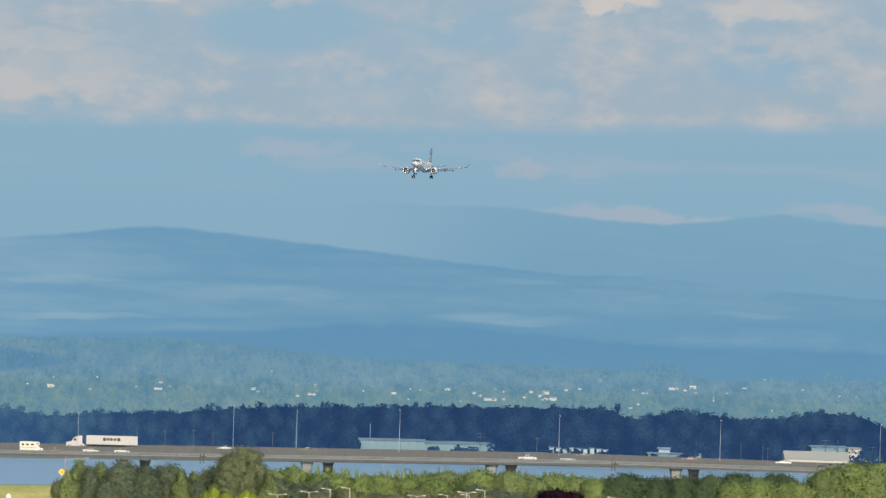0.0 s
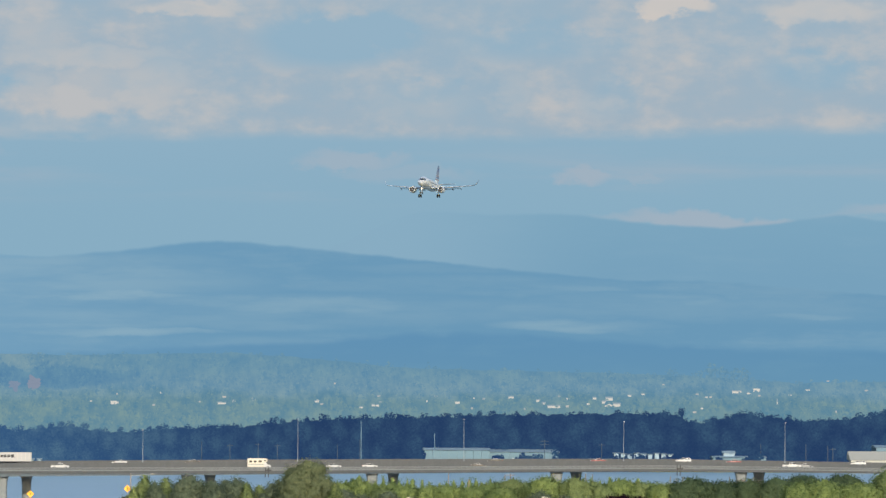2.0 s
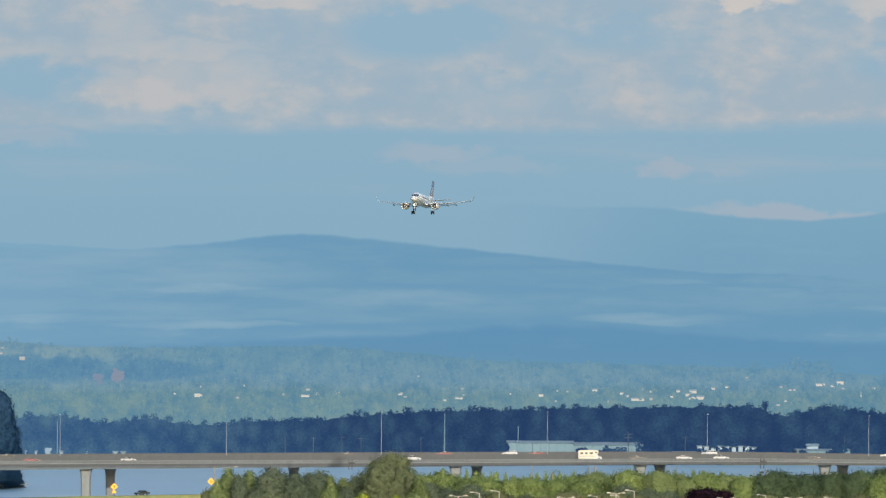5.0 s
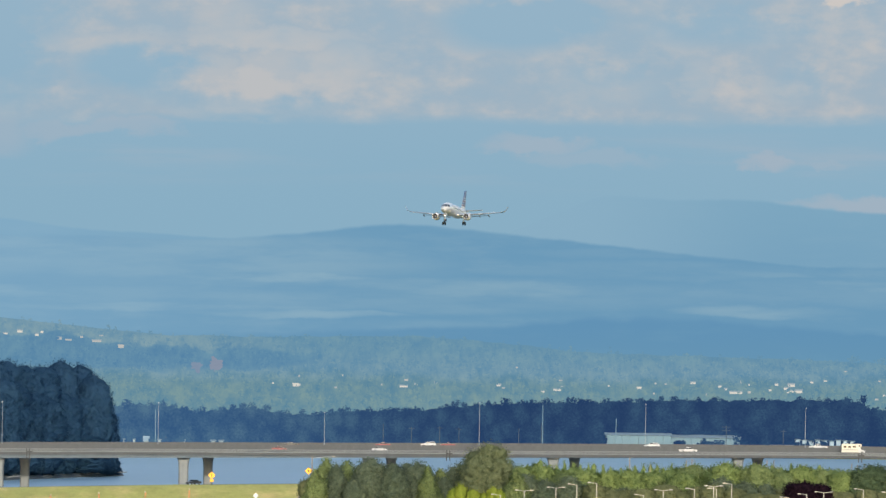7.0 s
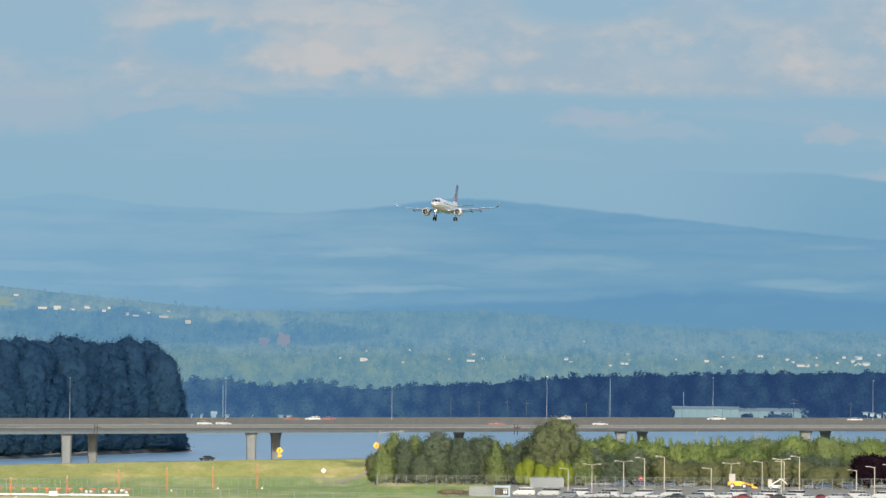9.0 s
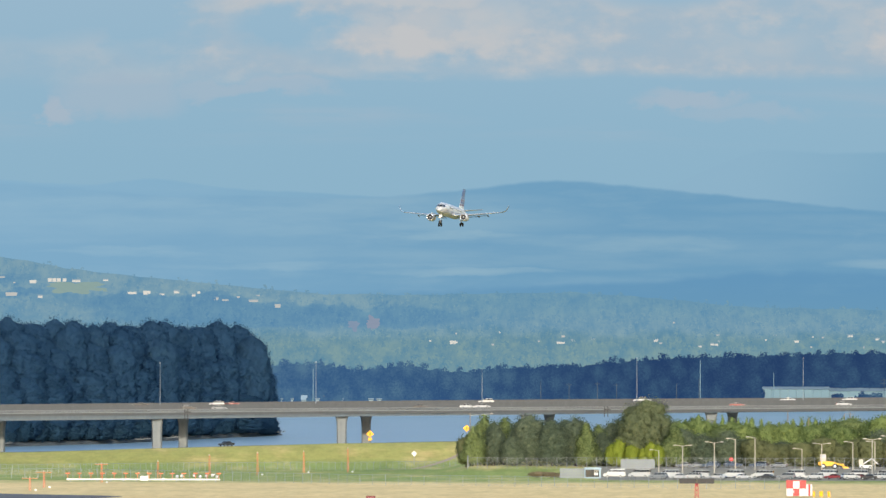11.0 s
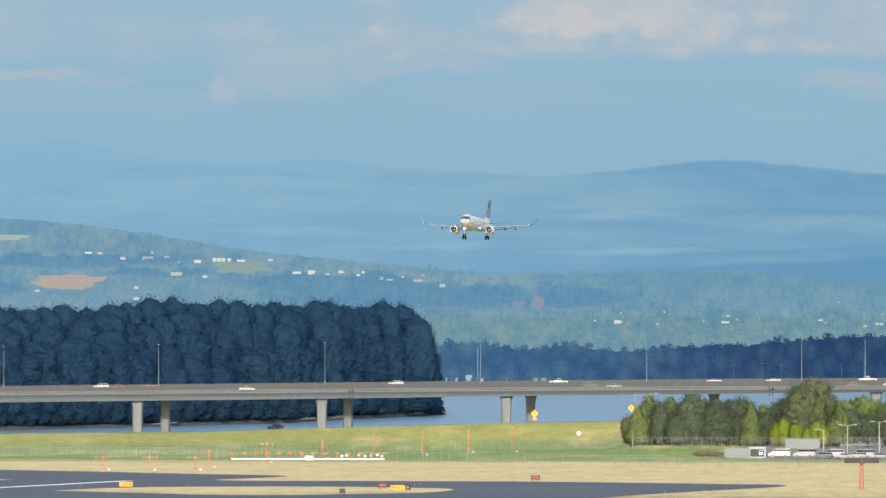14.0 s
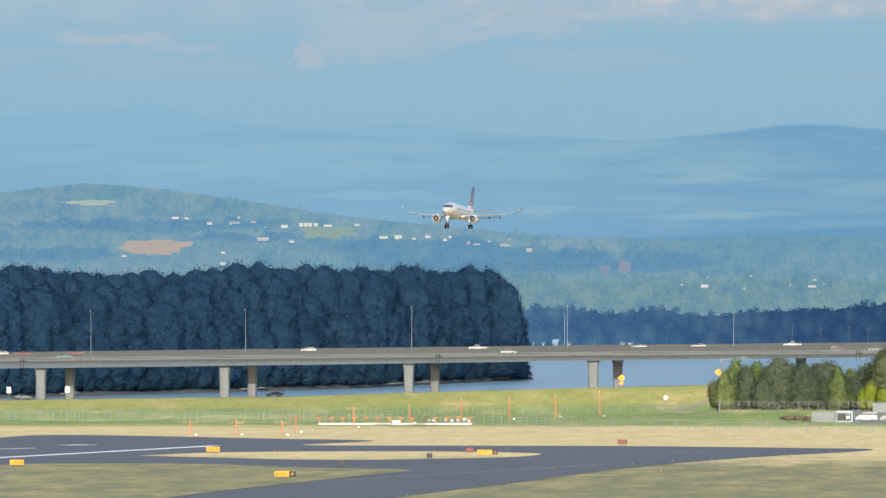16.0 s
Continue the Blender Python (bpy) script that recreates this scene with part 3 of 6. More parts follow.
FAR_TOP = [(-1750, 52), (-700, 52), (-529, 55), (-442, 59), (-362, 47), (-282, 56), (-192, 44), (-79, 53), (15, 56), (130, 66), (214, 70), (454, 78), (715, 83), (810, 80), (822, 66), (850, 66), (915, 83), (1016, 71), (1100, 74), (1176, 85), (1240, 80), (1285, 60), (1400, 70), (1650, 75)]


def build_far_forest():
    rng = np.random.default_rng(5)
    verts, faces = [], []
    u = -1720.0
    while u < 1620:
        top = np.interp(u, [p[0] for p in FAR_TOP], [p[1] for p in FAR_TOP]) + rng.uniform(-8, 0)
        d = 4500 + rng.uniform(-18, 18)
        p, q = spot(u, -12, d), spot(u, top, d)
        r = rng.uniform(2.6, 4.6)
        hh = (q.z - p.z) / 2
        for f in np.linspace(0.1, 0.86, 5):
            w = r * (1.25 - 0.7 * f)
            clump(rng, verts, faces, p + Vector((rng.uniform(-1, 1), rng.uniform(-3, 3), (q.z - p.z) * f)), w, hh * 0.27, 34, r * 0.19)
        u += rng.uniform(4, 9)
    # single crowns that stand above the rest
    u = -1720.0
    while u < 1620:
        top = np.interp(u, [p[0] for p in FAR_TOP], [p[1] for p in FAR_TOP]) + rng.uniform(-8, 5)
        r = rng.uniform(1.8, 3.6)
        for _ in range(3):
            clump(rng, verts, faces, spot(u, top, 4515) + Vector((rng.uniform(-0.7, 0.7) * r, 0, rng.uniform(-1.6, -0.4) * r)), r * rng.uniform(0.6, 1.0), r * rng.uniform(0.6, 1.0), 44, r * 0.2)
        u += rng.uniform(9, 22)
    thing("far_forest", "dark blue-green line of distant riverside trees in painted haze", "forest", kind="stuff", data=soup("far_forest", verts, faces, far_forest_material()))
    # dark glowing sheet painted as the shaded depth behind the first row of trunks
    us = np.linspace(-1750, 1650, 1700)
    tops = np.interp(us, [p[0] for p in FAR_TOP], [p[1] for p in FAR_TOP]) - 6
    vs = [spot(u, -14, 4524) for u in us] + [spot(u, t + 5 * noise.fractal((u * 0.045, 0, 0), 1.0, 2.0, 5), 4530) for u, t in zip(us, tops)]
    n = len(us)
    k = Nodes("forest_shade")
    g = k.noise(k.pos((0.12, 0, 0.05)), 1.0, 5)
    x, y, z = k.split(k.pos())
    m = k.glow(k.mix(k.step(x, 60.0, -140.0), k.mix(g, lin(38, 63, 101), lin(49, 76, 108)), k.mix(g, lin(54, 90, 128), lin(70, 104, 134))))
    thing("far_forest_depth", "dark sheet painted as the shade inside the distant riverside trees", "forest", kind="stuff", data=soup("far_forest_depth", vs, [(i, i + 1, n + i + 1, n + i) for i in range(n - 1)], m))


build_far_forest()

# ---- bridge ----
BD = 2620.0
BK = BD / F


def bx(u):
    return u * BK


def bz(v):
    return EYE + (v - LEVEL) * BK


PROF_U = (-2500, -1446, -883, -382, 125, 500, 777, 1118, 1287, 2500)
FAR_V = (-38, -26, -19, -13, -8, -5, -4, -8, -10, -24)
NEAR_V = (-47, -35, -29, -24, -20.5, -17, -14.5, -17, -19, -33)
SOFF_V = (-66, -54, -47, -39.5, -33, -28.5, -25.5, -26, -27, -40)


def prof(u, vs):
    return bz(np.interp(u, PROF_U, vs))


def deck_strip(bm, vs_top, vs_bottom, y0, y1, off_top=0.0, off_bottom=0.0, u0=-2480, u1=2480, n=100):
    rings = []
    for u in np.linspace(u0, u1, n):
        t, b = prof(u, vs_top) + off_top, prof(u, vs_bottom) + off_bottom
        rings.append([(bx(u), y0, b), (bx(u), y1, b), (bx(u), y1, t), (bx(u), y0, t)])
    return loft(bm, rings)


def build_bridge():
    b = thing("bridge", "long grey concrete girder bridge carrying a freeway over the river", "bridge", kind="structure")
    part("near_girder", deck_strip(BM(), NEAR_V, SOFF_V, BD + 0.9, BD + 9.0, -1.75), CONCRETE, b, "pale grey box girder", at=None)
    part("near_deck", deck_strip(BM(), NEAR_V, NEAR_V, BD + 0.3, BD + 13.0, -0.45, -1.75), ROADSIDE, b)
    part("near_parapet", deck_strip(BM(), NEAR_V, NEAR_V, BD - 0.05, BD + 0.3, 0.0, -1.05), RAIL, b, "low concrete parapet")
    part("median_wall", deck_strip(BM(), FAR_V, NEAR_V, BD + 13.2, BD + 13.7, -0.55, -1.4), ROADSIDE, b, "stained concrete wall of the upper roadway")
    part("far_deck", deck_strip(BM(), FAR_V, NEAR_V, BD + 13.7, BD + 27.0, -1.15, -1.6), ROADSIDE, b)
    part("far_parapet", deck_strip(BM(), FAR_V, FAR_V, BD + 27.0, BD + 27.4, 0.1, -1.6), ROADSIDE, b)
    part("far_girder", deck_strip(BM(), NEAR_V, SOFF_V, BD + 15.5, BD + 25.0, -1.6, 0.1), CONCRETE, b)
    for dz in (-0.28, -0.62):
        bm = BM()
        us = np.linspace(-2400, 2400, 80)
        for u, w in zip(us, us[1:]):
            rod(bm, (bx(u), BD - 0.12, prof(u, NEAR_V) + dz), (bx(w), BD - 0.12, prof(w, NEAR_V) + dz), 0.05, n=4)
        part("rail_groove", bm, DARK, b)
    for u in (-1406, -667, 76, 805):
        bm = BM()
        z = prof(u, NEAR_V)
        for s in (-0.55, 0.4):
            box(bm, (0.28, 0.5, 3.2), (bx(u) + s, BD - 0.02, z - 1.55))
        box(bm, (2.0, 0.4, 0.35), (bx(u) + 0.3, BD - 0.1, z - 0.95))
        part("expansion_joint", bm, DARK, b, "dark steel expansion joint")
    for i in range(14):
        u = -2358 + 327.5 * i
        for k, (x, y) in enumerate(((bx(u), BD + 5.0), ((324.0 * i - 2293.0) * (BD + 20.5) / F, BD + 20.5))):
            bm = BM()
            top = prof(x / BK, SOFF_V) + 0.25
            w = 1.5 if k == 0 else 1.4
            rings = []
            for z, s in ((-6, 1.0), (top - 3.6, 1.0), (top - 1.6, 1.08), (top - 0.7, 1.25), (top, 1.45 if u > -600 else 1.15)):
                rings.append([(w * s * sx * c, 2.2 * sy, z) for sx, sy, c in ((-1, -0.7, 1), (-0.75, -1, 1), (0.75, -1, 1), (1, -0.7, 1), (1, 0.7, 1), (0.75, 1, 1), (-0.75, 1, 1), (-1, 0.7, 1))])
            part("pier", loft(bm, rings), PIER, b, "tapered concrete pier with a flared head", at=(x, y, 0))
    return b


build_bridge()


def build_bridge_lamps():
    def make(h):
        lamp = thing("street_lamp", "tall slim galvanised freeway lamp on the bridge", "street lamp", "lamps along the bridge")
        bm = BM()
        rod(bm, (0, 0, 0), (0, 0, h), 0.11, 0.055)
        part("pole", bm, LAMP_STEEL, lamp)
        bm = BM()
        rod(bm, (0, 0, h - 0.15), (0.0, -1.6, h + 0.25), 0.06, 0.05, 6)
        part("arm", bm, LAMP_STEEL, lamp)
        bm = BM()
        box(bm, (0.45, 0.9, 0.2), (0, -1.9, h + 0.25), bevel=0.05)
        part("lamp_head", bm, GREY, lamp)
        return lamp
    first = None
    for u, top in ((-1560, 47), (-1284, 50), (-1009, 53), (-714, 57), (-438, 59), (-144, 46), (130, 67), (424, 68), (707, 65), (993, 64), (1277, 64)):
        z0 = prof(u, FAR_V) - 1.15
        h = bz(top - 3.5) - z0
        if first is None:
            first, full = make(h), h
            first.matrix_basis = Matrix.Translation((u * (BD + 13.9) / F, BD + 13.9, z0))
        else:
            lamp_at = Matrix.Translation((u * (BD + 13.9) / F, BD + 13.9, z0)) @ Matrix.Diagonal((1, 1, h / full, 1))
            copy_thing(first, lamp_at).matrix_basis = lamp_at


build_bridge_lamps()

# ---- trees ----


def leaf_mesh(name, shape, h, w, n, size, material, seed, lobe=0.14, puff=1.0, fuzz=0.9, step=0.34):
    """A crown: a body of rounded boughs, clothed in n leaf sprays. shape: (height share, width share) of the outline;
    lobe: breadth of a bough as a share of the width, puff: how far boughs stand out, fuzz: how far sprays do."""
    rng = np.random.default_rng(seed)
    hs, ws = [q[0] for q in shape], [q[1] for q in shape]
    na, nf = max(18, int(2.6 * w / step)), max(12, int(h / step))
    f = np.linspace(0, 1, nf)
    share = np.interp(hs[0] + (hs[-1] - hs[0]) * f, hs, ws) * np.minimum(1, np.sqrt(np.clip((1 - f) * 9, 0, 1))) * np.minimum(1, 0.35 + np.sqrt(f * 5))
    ang = np.linspace(0, 2 * math.pi, na, endpoint=False)
    cell = lobe * w
    body = np.zeros((nf, na, 3))
    for a in range(nf):
        r = max(0.02 * w, share[a] * w / 2)
        for b in range(na):
            q = Vector((r * math.cos(ang[b]), r * math.sin(ang[b]), f[a] * h))
            c = (q + Vector((seed * 7.3, seed * 3.1, 0))) / cell
            d1 = noise.voronoi(c)[0][0]
            bump = puff * cell * (0.45 - d1 * d1) + 0.3 * cell * noise.noise(c * 2.3) + 0.16 * w * noise.noise(c * lobe * 2.2)
            out = Vector((math.cos(ang[b]), math.sin(ang[b]), 0.35))
            body[a, b] = q + out * bump * min(1.0, 0.3 + 2.5 * r / w)
    # normals of the body
    du = np.roll(body, -1, axis=1) - np.roll(body, 1, axis=1)
    dv = np.gradient(body, axis=0)
    nrm = np.cross(du, dv)
    nrm /= np.linalg.norm(nrm, axis=2, keepdims=True) + 1e-9
    smooth = np.stack((np.cos(ang)[None].repeat(nf, 0), np.sin(ang)[None].repeat(nf, 0), (0.8 * f[:, None] - 0.05).repeat(na, 1)), 2)
    nrm = nrm * 0.6 + smooth * 0.4 + np.array([0, 0, 0.12])
    nrm /= np.linalg.norm(nrm, axis=2, keepdims=True)
    verts, vn = body.reshape(-1, 3), nrm.reshape(-1, 3)
    quads = [(a * na + b, a * na + (b + 1) % na, (a + 1) * na + (b + 1) % na, (a + 1) * na + b) for a in range(nf - 1) for b in range(na)]
    quads.append(tuple(range((nf - 1) * na, nf * na)))
    # leaf sprays over it
    area = np.repeat(share + 0.05, na)
    k = rng.choice(len(verts), n, p=area / area.sum())
    d = vn[k]
    p = verts[k] + rng.normal(size=(n, 3)) * step * 0.5 + d * (cell * fuzz * rng.uniform(-0.15, 1.0, (n, 1)) ** 2)
    g = d + rng.normal(size=(n, 3)) * 0.5
    g /= np.linalg.norm(g, axis=1, keepdims=True)
    face = d + rng.normal(size=(n, 3)) * 0.45
    face /= np.linalg.norm(face, axis=1, keepdims=True)
    b = np.cross(g, rng.normal(size=(n, 3)))
    b /= np.linalg.norm(b, axis=1, keepdims=True) + 1e-6
    c = np.cross(g, b)
    z = size * rng.uniform(0.55, 1.4, (n, 1))
    tufts = np.stack((p + b * z, p + c * z * 0.6, p - b * z * 0.9, p - c * z * 0.55), 1).reshape(-1, 3)
    o = range(len(verts), len(verts) + 4 * n, 4)
    quads += [(q, q + 1, q + 2, q + 3) for q in o]
    v = np.concatenate((verts, tufts))
    lo, hi = np.percentile(v, 0.2, axis=0), np.percentile(v, 99.8, axis=0)
    v[:, :2] *= w / max(hi[0] - lo[0], hi[1] - lo[1])
    v[:, 2] = 0.02 * h + (v[:, 2] - lo[2]) * (0.96 * h) / (hi[2] - lo[2])
    return soup(name, v, quads, material, normals=np.concatenate((vn, np.repeat(face, 4, axis=0))))


def tree(name, label, shape, h, w, n, size, material, seed, bark=None, **form):
    t = thing(name, label, "tree")
    rng = np.random.default_rng(seed)
    bm = BM()
    rod(bm, (0, 0, -0.4), (0.1, 0, h * 0.55), h * 0.016 + 0.08, h * 0.008, 8)
    tr = part("trunk", bm, bark or BARK, t)
    for i in range(3):
        f = rng.uniform(0.25, 0.5)
        a = rng.uniform(0, 6.28)
        bm = BM()
        rod(bm, (0, 0, h * f), (w * 0.33 * math.cos(a), w * 0.33 * math.sin(a), h * (f + 0.16)), h * 0.006 + 0.03, 0.03, 5)
        part("limb", bm, bark or BARK, tr)
    part("crown", leaf_mesh("crown", shape, h, w, n, size, material, seed, **form), None, t)
    return t


ROUND = [(0.10, 0.45), (0.3, 0.9), (0.55, 1.0), (0.8, 0.75), (0.95, 0.3)]
TALL = [(0.04, 0.75), (0.2, 0.95), (0.5, 1.0), (0.75, 0.92), (0.9, 0.74), (0.97, 0.5)]
CONE = [(0.05, 0.95), (0.3, 0.85), (0.6, 0.55), (0.85, 0.25), (0.98, 0.08)]
PINE = [(0.08, 0.85), (0.3, 1.0), (0.55, 0.9), (0.8, 0.6), (0.95, 0.25)]
SPIRE = [(0.05, 0.5), (0.4, 0.8), (0.7, 0.5), (0.98, 0.08)]

# island bark and leaves carry haze and cloud shade in their base colour
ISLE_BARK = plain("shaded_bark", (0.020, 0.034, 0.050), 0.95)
ISLE_LEAF = leaf_material("hazed_cottonwood_leaves", (0.016, 0.047, 0.102), (0.029, 0.068, 0.119), 0.45)
DARK_LEAF = leaf_material("pine_needles", (0.046, 0.072, 0.050), (0.190, 0.222, 0.140))
# darker leaf copy: the freeway trees' shade is put into the colour
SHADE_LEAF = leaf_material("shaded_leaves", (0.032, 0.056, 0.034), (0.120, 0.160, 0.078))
BROAD_LEAF = leaf_material("grey_green_leaves", (0.055, 0.078, 0.044), (0.205, 0.228, 0.120))
MID_LEAF = leaf_material("dense_leaves", (0.070, 0.106, 0.042), (0.270, 0.318, 0.130))
LIGHT_LEAF = leaf_material("young_leaves", (0.070, 0.112, 0.040), (0.270, 0.330, 0.118))
LIME_LEAF = leaf_material("lime_leaves", (0.15, 0.20, 0.028), (0.30, 0.34, 0.055))
PLUM_LEAF = leaf_material("plum_leaves", (0.012, 0.007, 0.012), (0.035, 0.018, 0.026))
OLIVE_LEAF = leaf_material("olive_leaves", (0.085, 0.098, 0.046), (0.175, 0.185, 0.090))
BRAMBLE_LEAF = leaf_material("bramble_leaves", (0.17, 0.14, 0.085), (0.34, 0.27, 0.17))
# the same haze and shade, put into the shoreline bushes' leaves
BUSH_LEAF = leaf_material("hazed_isle_bush_leaves", (0.016, 0.046, 0.088), (0.034, 0.074, 0.114))

_placed = {}


def plant(kind, u, top, width, d, z=None, turn=0.0, fill=1.18):
    """Sets a copy of a tree so that its top and width suit."""
    base, h, w = kind
    x = u * d / F
    z0 = ground_height(x, d) if z is None else z
    goal = EYE + (top - LEVEL) * d / F - z0
    m = Matrix.Translation((x, d, z0)) @ pose(0, 0, 0, 0, 0, turn) @ Matrix.Diagonal((fill * width * d / F / w, fill * width * d / F / w, goal / h, 1))
    if base.name not in _placed:
        _placed[base.name] = base
        base.matrix_basis = m
        return base
    made = copy_thing(base, m)
    made.matrix_basis = m
    return made


def isle_line(u):
    return float(np.interp(u, (-1800, -1442, -1042, -792, -502), (2690, 2787, 2934, 3047, 3302)))


def build_island():
    # low bank with drift along the shore
    us = np.linspace(-1800, -497, 90)
    rows = ((0, -3.5), (3, 0.5), (6, 1.4), (60, 2.2), (200, 2.0), (230, -3))
    verts, faces = [], []
    for off, h in rows:
        for u in us:
            e = max(0.0, min(1.0, (-497 - u) / 40))
            d = isle_line(u) + off * (0.25 + 0.75 * e) + 2.5 * noise.noise((u * 0.04, off * 0.1, 0))
            z = river_level(d) + (h * e if h > 0 else h) + (0.5 * noise.noise((u * 0.09, off, 3)) if h > 0 else 0)
            verts.append((u * d / F, d, z))
    n = len(us)
    faces = [(j * n + i, j * n + i + 1, (j + 1) * n + i + 1, (j + 1) * n + i) for j in range(len(rows) - 1) for i in range(n - 1)]
    thing("island", "low muddy island bank in the river", "island", kind="structure", data=soup("island", verts, faces, SOIL, True))
    kinds = [(tree("cottonwood", "tall cottonwood in the island's forest, leaves painted hazy blue", TALL, 40, 17, 8000, 0.36, ISLE_LEAF, 20 + i, bark=ISLE_BARK, lobe=0.15, puff=0.95, fuzz=0.7, step=0.6), 40, 17) for i in range(5)]
    rng = np.random.default_rng(3)
    tops = [(-1700, 125), (-1446, 126), (-1385, 129), (-1285, 118), (-1124, 123), (-993, 134), (-883, 133), (-793, 124), (-743, 131), (-662, 124), (-592, 129), (-562, 116), (-545, 100), (-530, 60)]
    for row in range(3):
        u = -1720.0 + row * 11
        while u < -545 - row * 6:
            top = np.interp(u, [p[0] for p in tops], [p[1] for p in tops]) + (-rng.uniform(25, 130), -rng.uniform(0, 60), rng.uniform(-4, 8))[row]
            d = isle_line(u) + 16 + row * 17 + rng.uniform(-4, 4)
            plant(kinds[rng.integers(5)], u, top, rng.uniform(62, 100), d, river_level(d) + 1.2, rng.uniform(0, 360))
            u += rng.uniform(26, 44)
    for u, top, w in ((-552, 108, 64), (-545, 84, 60), (-538, 50, 58), (-534, 10, 52), (-530, -30, 46), (-522, -48, 34), (-512, -58, 22)):
        d = isle_line(u) + 6
        plant(kinds[0], u, top, w, d, river_level(d) + 0.3, u)
    bush = [(tree("willow", "shoreline willow on the island bank, leaves painted hazy blue", ROUND, 8, 9, 1500, 0.36, BUSH_LEAF, 40 + i, bark=ISLE_BARK), 8, 9) for i in range(3)]
    u = -1700.0
    while u < -530:
        d = isle_line(u) + 7 + rng.uniform(0, 4)
        v = LEVEL + (river_level(d) - EYE) * F / d
        plant(bush[rng.integers(3)], u, v + rng.uniform(28, 62), rng.uniform(38, 62), d, river_level(d) + 0.8, rng.uniform(0, 360))
        u += rng.uniform(16, 34)
    for u, length in ((-1330, 9), (-1010, 14), (-760, 12), (-700, 8), (-560, 9), (-520, 8), (-505, 6)):
        d = isle_line(u) + 1.0
        bm = BM()
        z = river_level(d)
        rod(bm, (-length / 2, 0, 0.15), (length / 2, 1.0, 0.9), 0.28, 0.12, 7)
        rod(bm, (length * 0.1, 0, 0.5), (length * 0.3, -0.6, 1.9), 0.12, 0.04, 5)
        rod(bm, (length * 0.3, 0.5, 0.6), (length * 0.45, 0.2, 1.6), 0.1, 0.03, 5)
        thing("driftwood_log", "pale grey driftwood log stranded on the bank", "driftwood", data=mesh_of("driftwood_log", bm, DRIFT), at=(u * d / F, d, z + 0.6))


build_island()


def build_grove():
    """The belt of trees and shrubs behind the parking lot."""
    fir = [(tree("cypress", "bushy green cypress beside the parking lot", CONE, 11, 8, 7000, 0.24, MID_LEAF, 60 + i), 11, 8) for i in range(2)]
    pine = [(tree("pine", "dense dark green pine behind the fence", PINE, 12, 9.5, 7000, 0.24, DARK_LEAF, 70 + i, lobe=0.15, puff=1.4, fuzz=1.1), 12, 9.5) for i in range(3)]
    ash = [(tree("young_tree", "light green young broadleaf tree", ROUND, 10, 8, 6500, 0.23, LIGHT_LEAF, 80 + i), 10, 8) for i in range(3)]
    poplar = [(tree("poplar", "thin light green poplar with sparse leaves", SPIRE, 13, 4.5, 2200, 0.19, LIGHT_LEAF, 90 + i, lobe=0.35, puff=0.9, fuzz=0.9), 13, 4.5) for i in range(2)]
    shrub = [(tree("shrub", "bright lime green shrub", ROUND, 5, 5, 1900, 0.18, LIME_LEAF, 100 + i), 5, 5) for i in range(2)]
    olive = [(tree("olive_shrub", "dusty olive green shrub", ROUND, 6, 7, 2400, 0.20, OLIVE_LEAF, 110 + i), 6, 7) for i in range(2)]
    plum = [(tree("plum_tree", "round dark purple-leaved plum tree", ROUND, 8, 9, 4200, 0.30, PLUM_LEAF, 120), 8, 9)]
    dusk = [(tree("shaded_tree", "full green tree beside the freeway with shade in its leaf colour", ROUND, 11, 10, 5200, 0.24, SHADE_LEAF, 140 + i), 11, 10) for i in range(2)]
    oak = [(tree("broadleaf_tree", "full dark green broadleaf tree", ROUND, 11, 10, 5200, 0.24, MID_LEAF, 130 + i), 11, 10) for i in range(2)]
    D = 2266
    plant(olive[0], -172, -70, 36, D - 6, None, 10)
    plant(fir[0], -140, -36, 66, D, None, 0)
    plant(fir[1], -104, -40, 62, D + 8, None, 60)
    plant(pine[0], -58, -34, 78, D - 3, None, 0)
    plant(pine[1], -20, -42, 66, D - 6, None, 40)
    plant(pine[2], 22, -37, 74, D - 2, None, 80)
    plant(fir[0], 62, -52, 56, D + 4, None, 130)
    plant(pine[1], 84, -46, 52, D + 8, None, 200)
    plant((tree("broad_tree", "tall broad grey-green tree among the pines", [(0.05, 0.8), (0.3, 1.0), (0.6, 0.85), (0.85, 0.5), (0.97, 0.2)], 18, 17, 17000, 0.27, BROAD_LEAF, 150, lobe=0.2, puff=1.4, fuzz=0.6), 18, 17), 146, -4, 98, D + 2)
    plant(pine[2], 112, -32, 70, D + 9, None, 20)
    plant(olive[1], 100, -92, 46, D - 12, None, 0)
    for i, (u, t, w) in enumerate(((-160, -56, 44), (-122, -44, 40), (-126, -66, 46), (-84, -50, 40), (-90, -72, 44), (-40, -52, 40), (-4, -56, 38), (2, -40, 44), (40, -48, 40), (46, -66, 46), (70, -64, 40), (182, -56, 44), (196, -48, 50))):
        plant((fir[i % 2], pine[i % 3], fir[(i + 1) % 2])[i % 3], u, t, w, D - 8 + 4 * (i % 4), None, 71 * i)
    for i, (u, t, w) in enumerate(((86, -84, 24), (98, -76, 24), (120, -86, 26), (140, -92, 28), (157, -80, 26), (168, -86, 22))):
        plant(shrub[i % 2], u, t, w, D - 14 - i % 3, None, 50 * i)
    bramble = [(tree("bramble", "low brown bramble thicket on the grass", ROUND, 2.4, 4.5, 900, 0.16, BRAMBLE_LEAF, 160 + i), 2.4, 4.5) for i in range(1)]
    for u, t, w, d in ((-46, -134, 34, 2186), (-22, -135, 30, 2184), (-6, -137, 26, 2182)):
        plant(bramble[0], u, t, w, d, None, 37 * u)
    rng = np.random.default_rng(8)
    u = 190.0
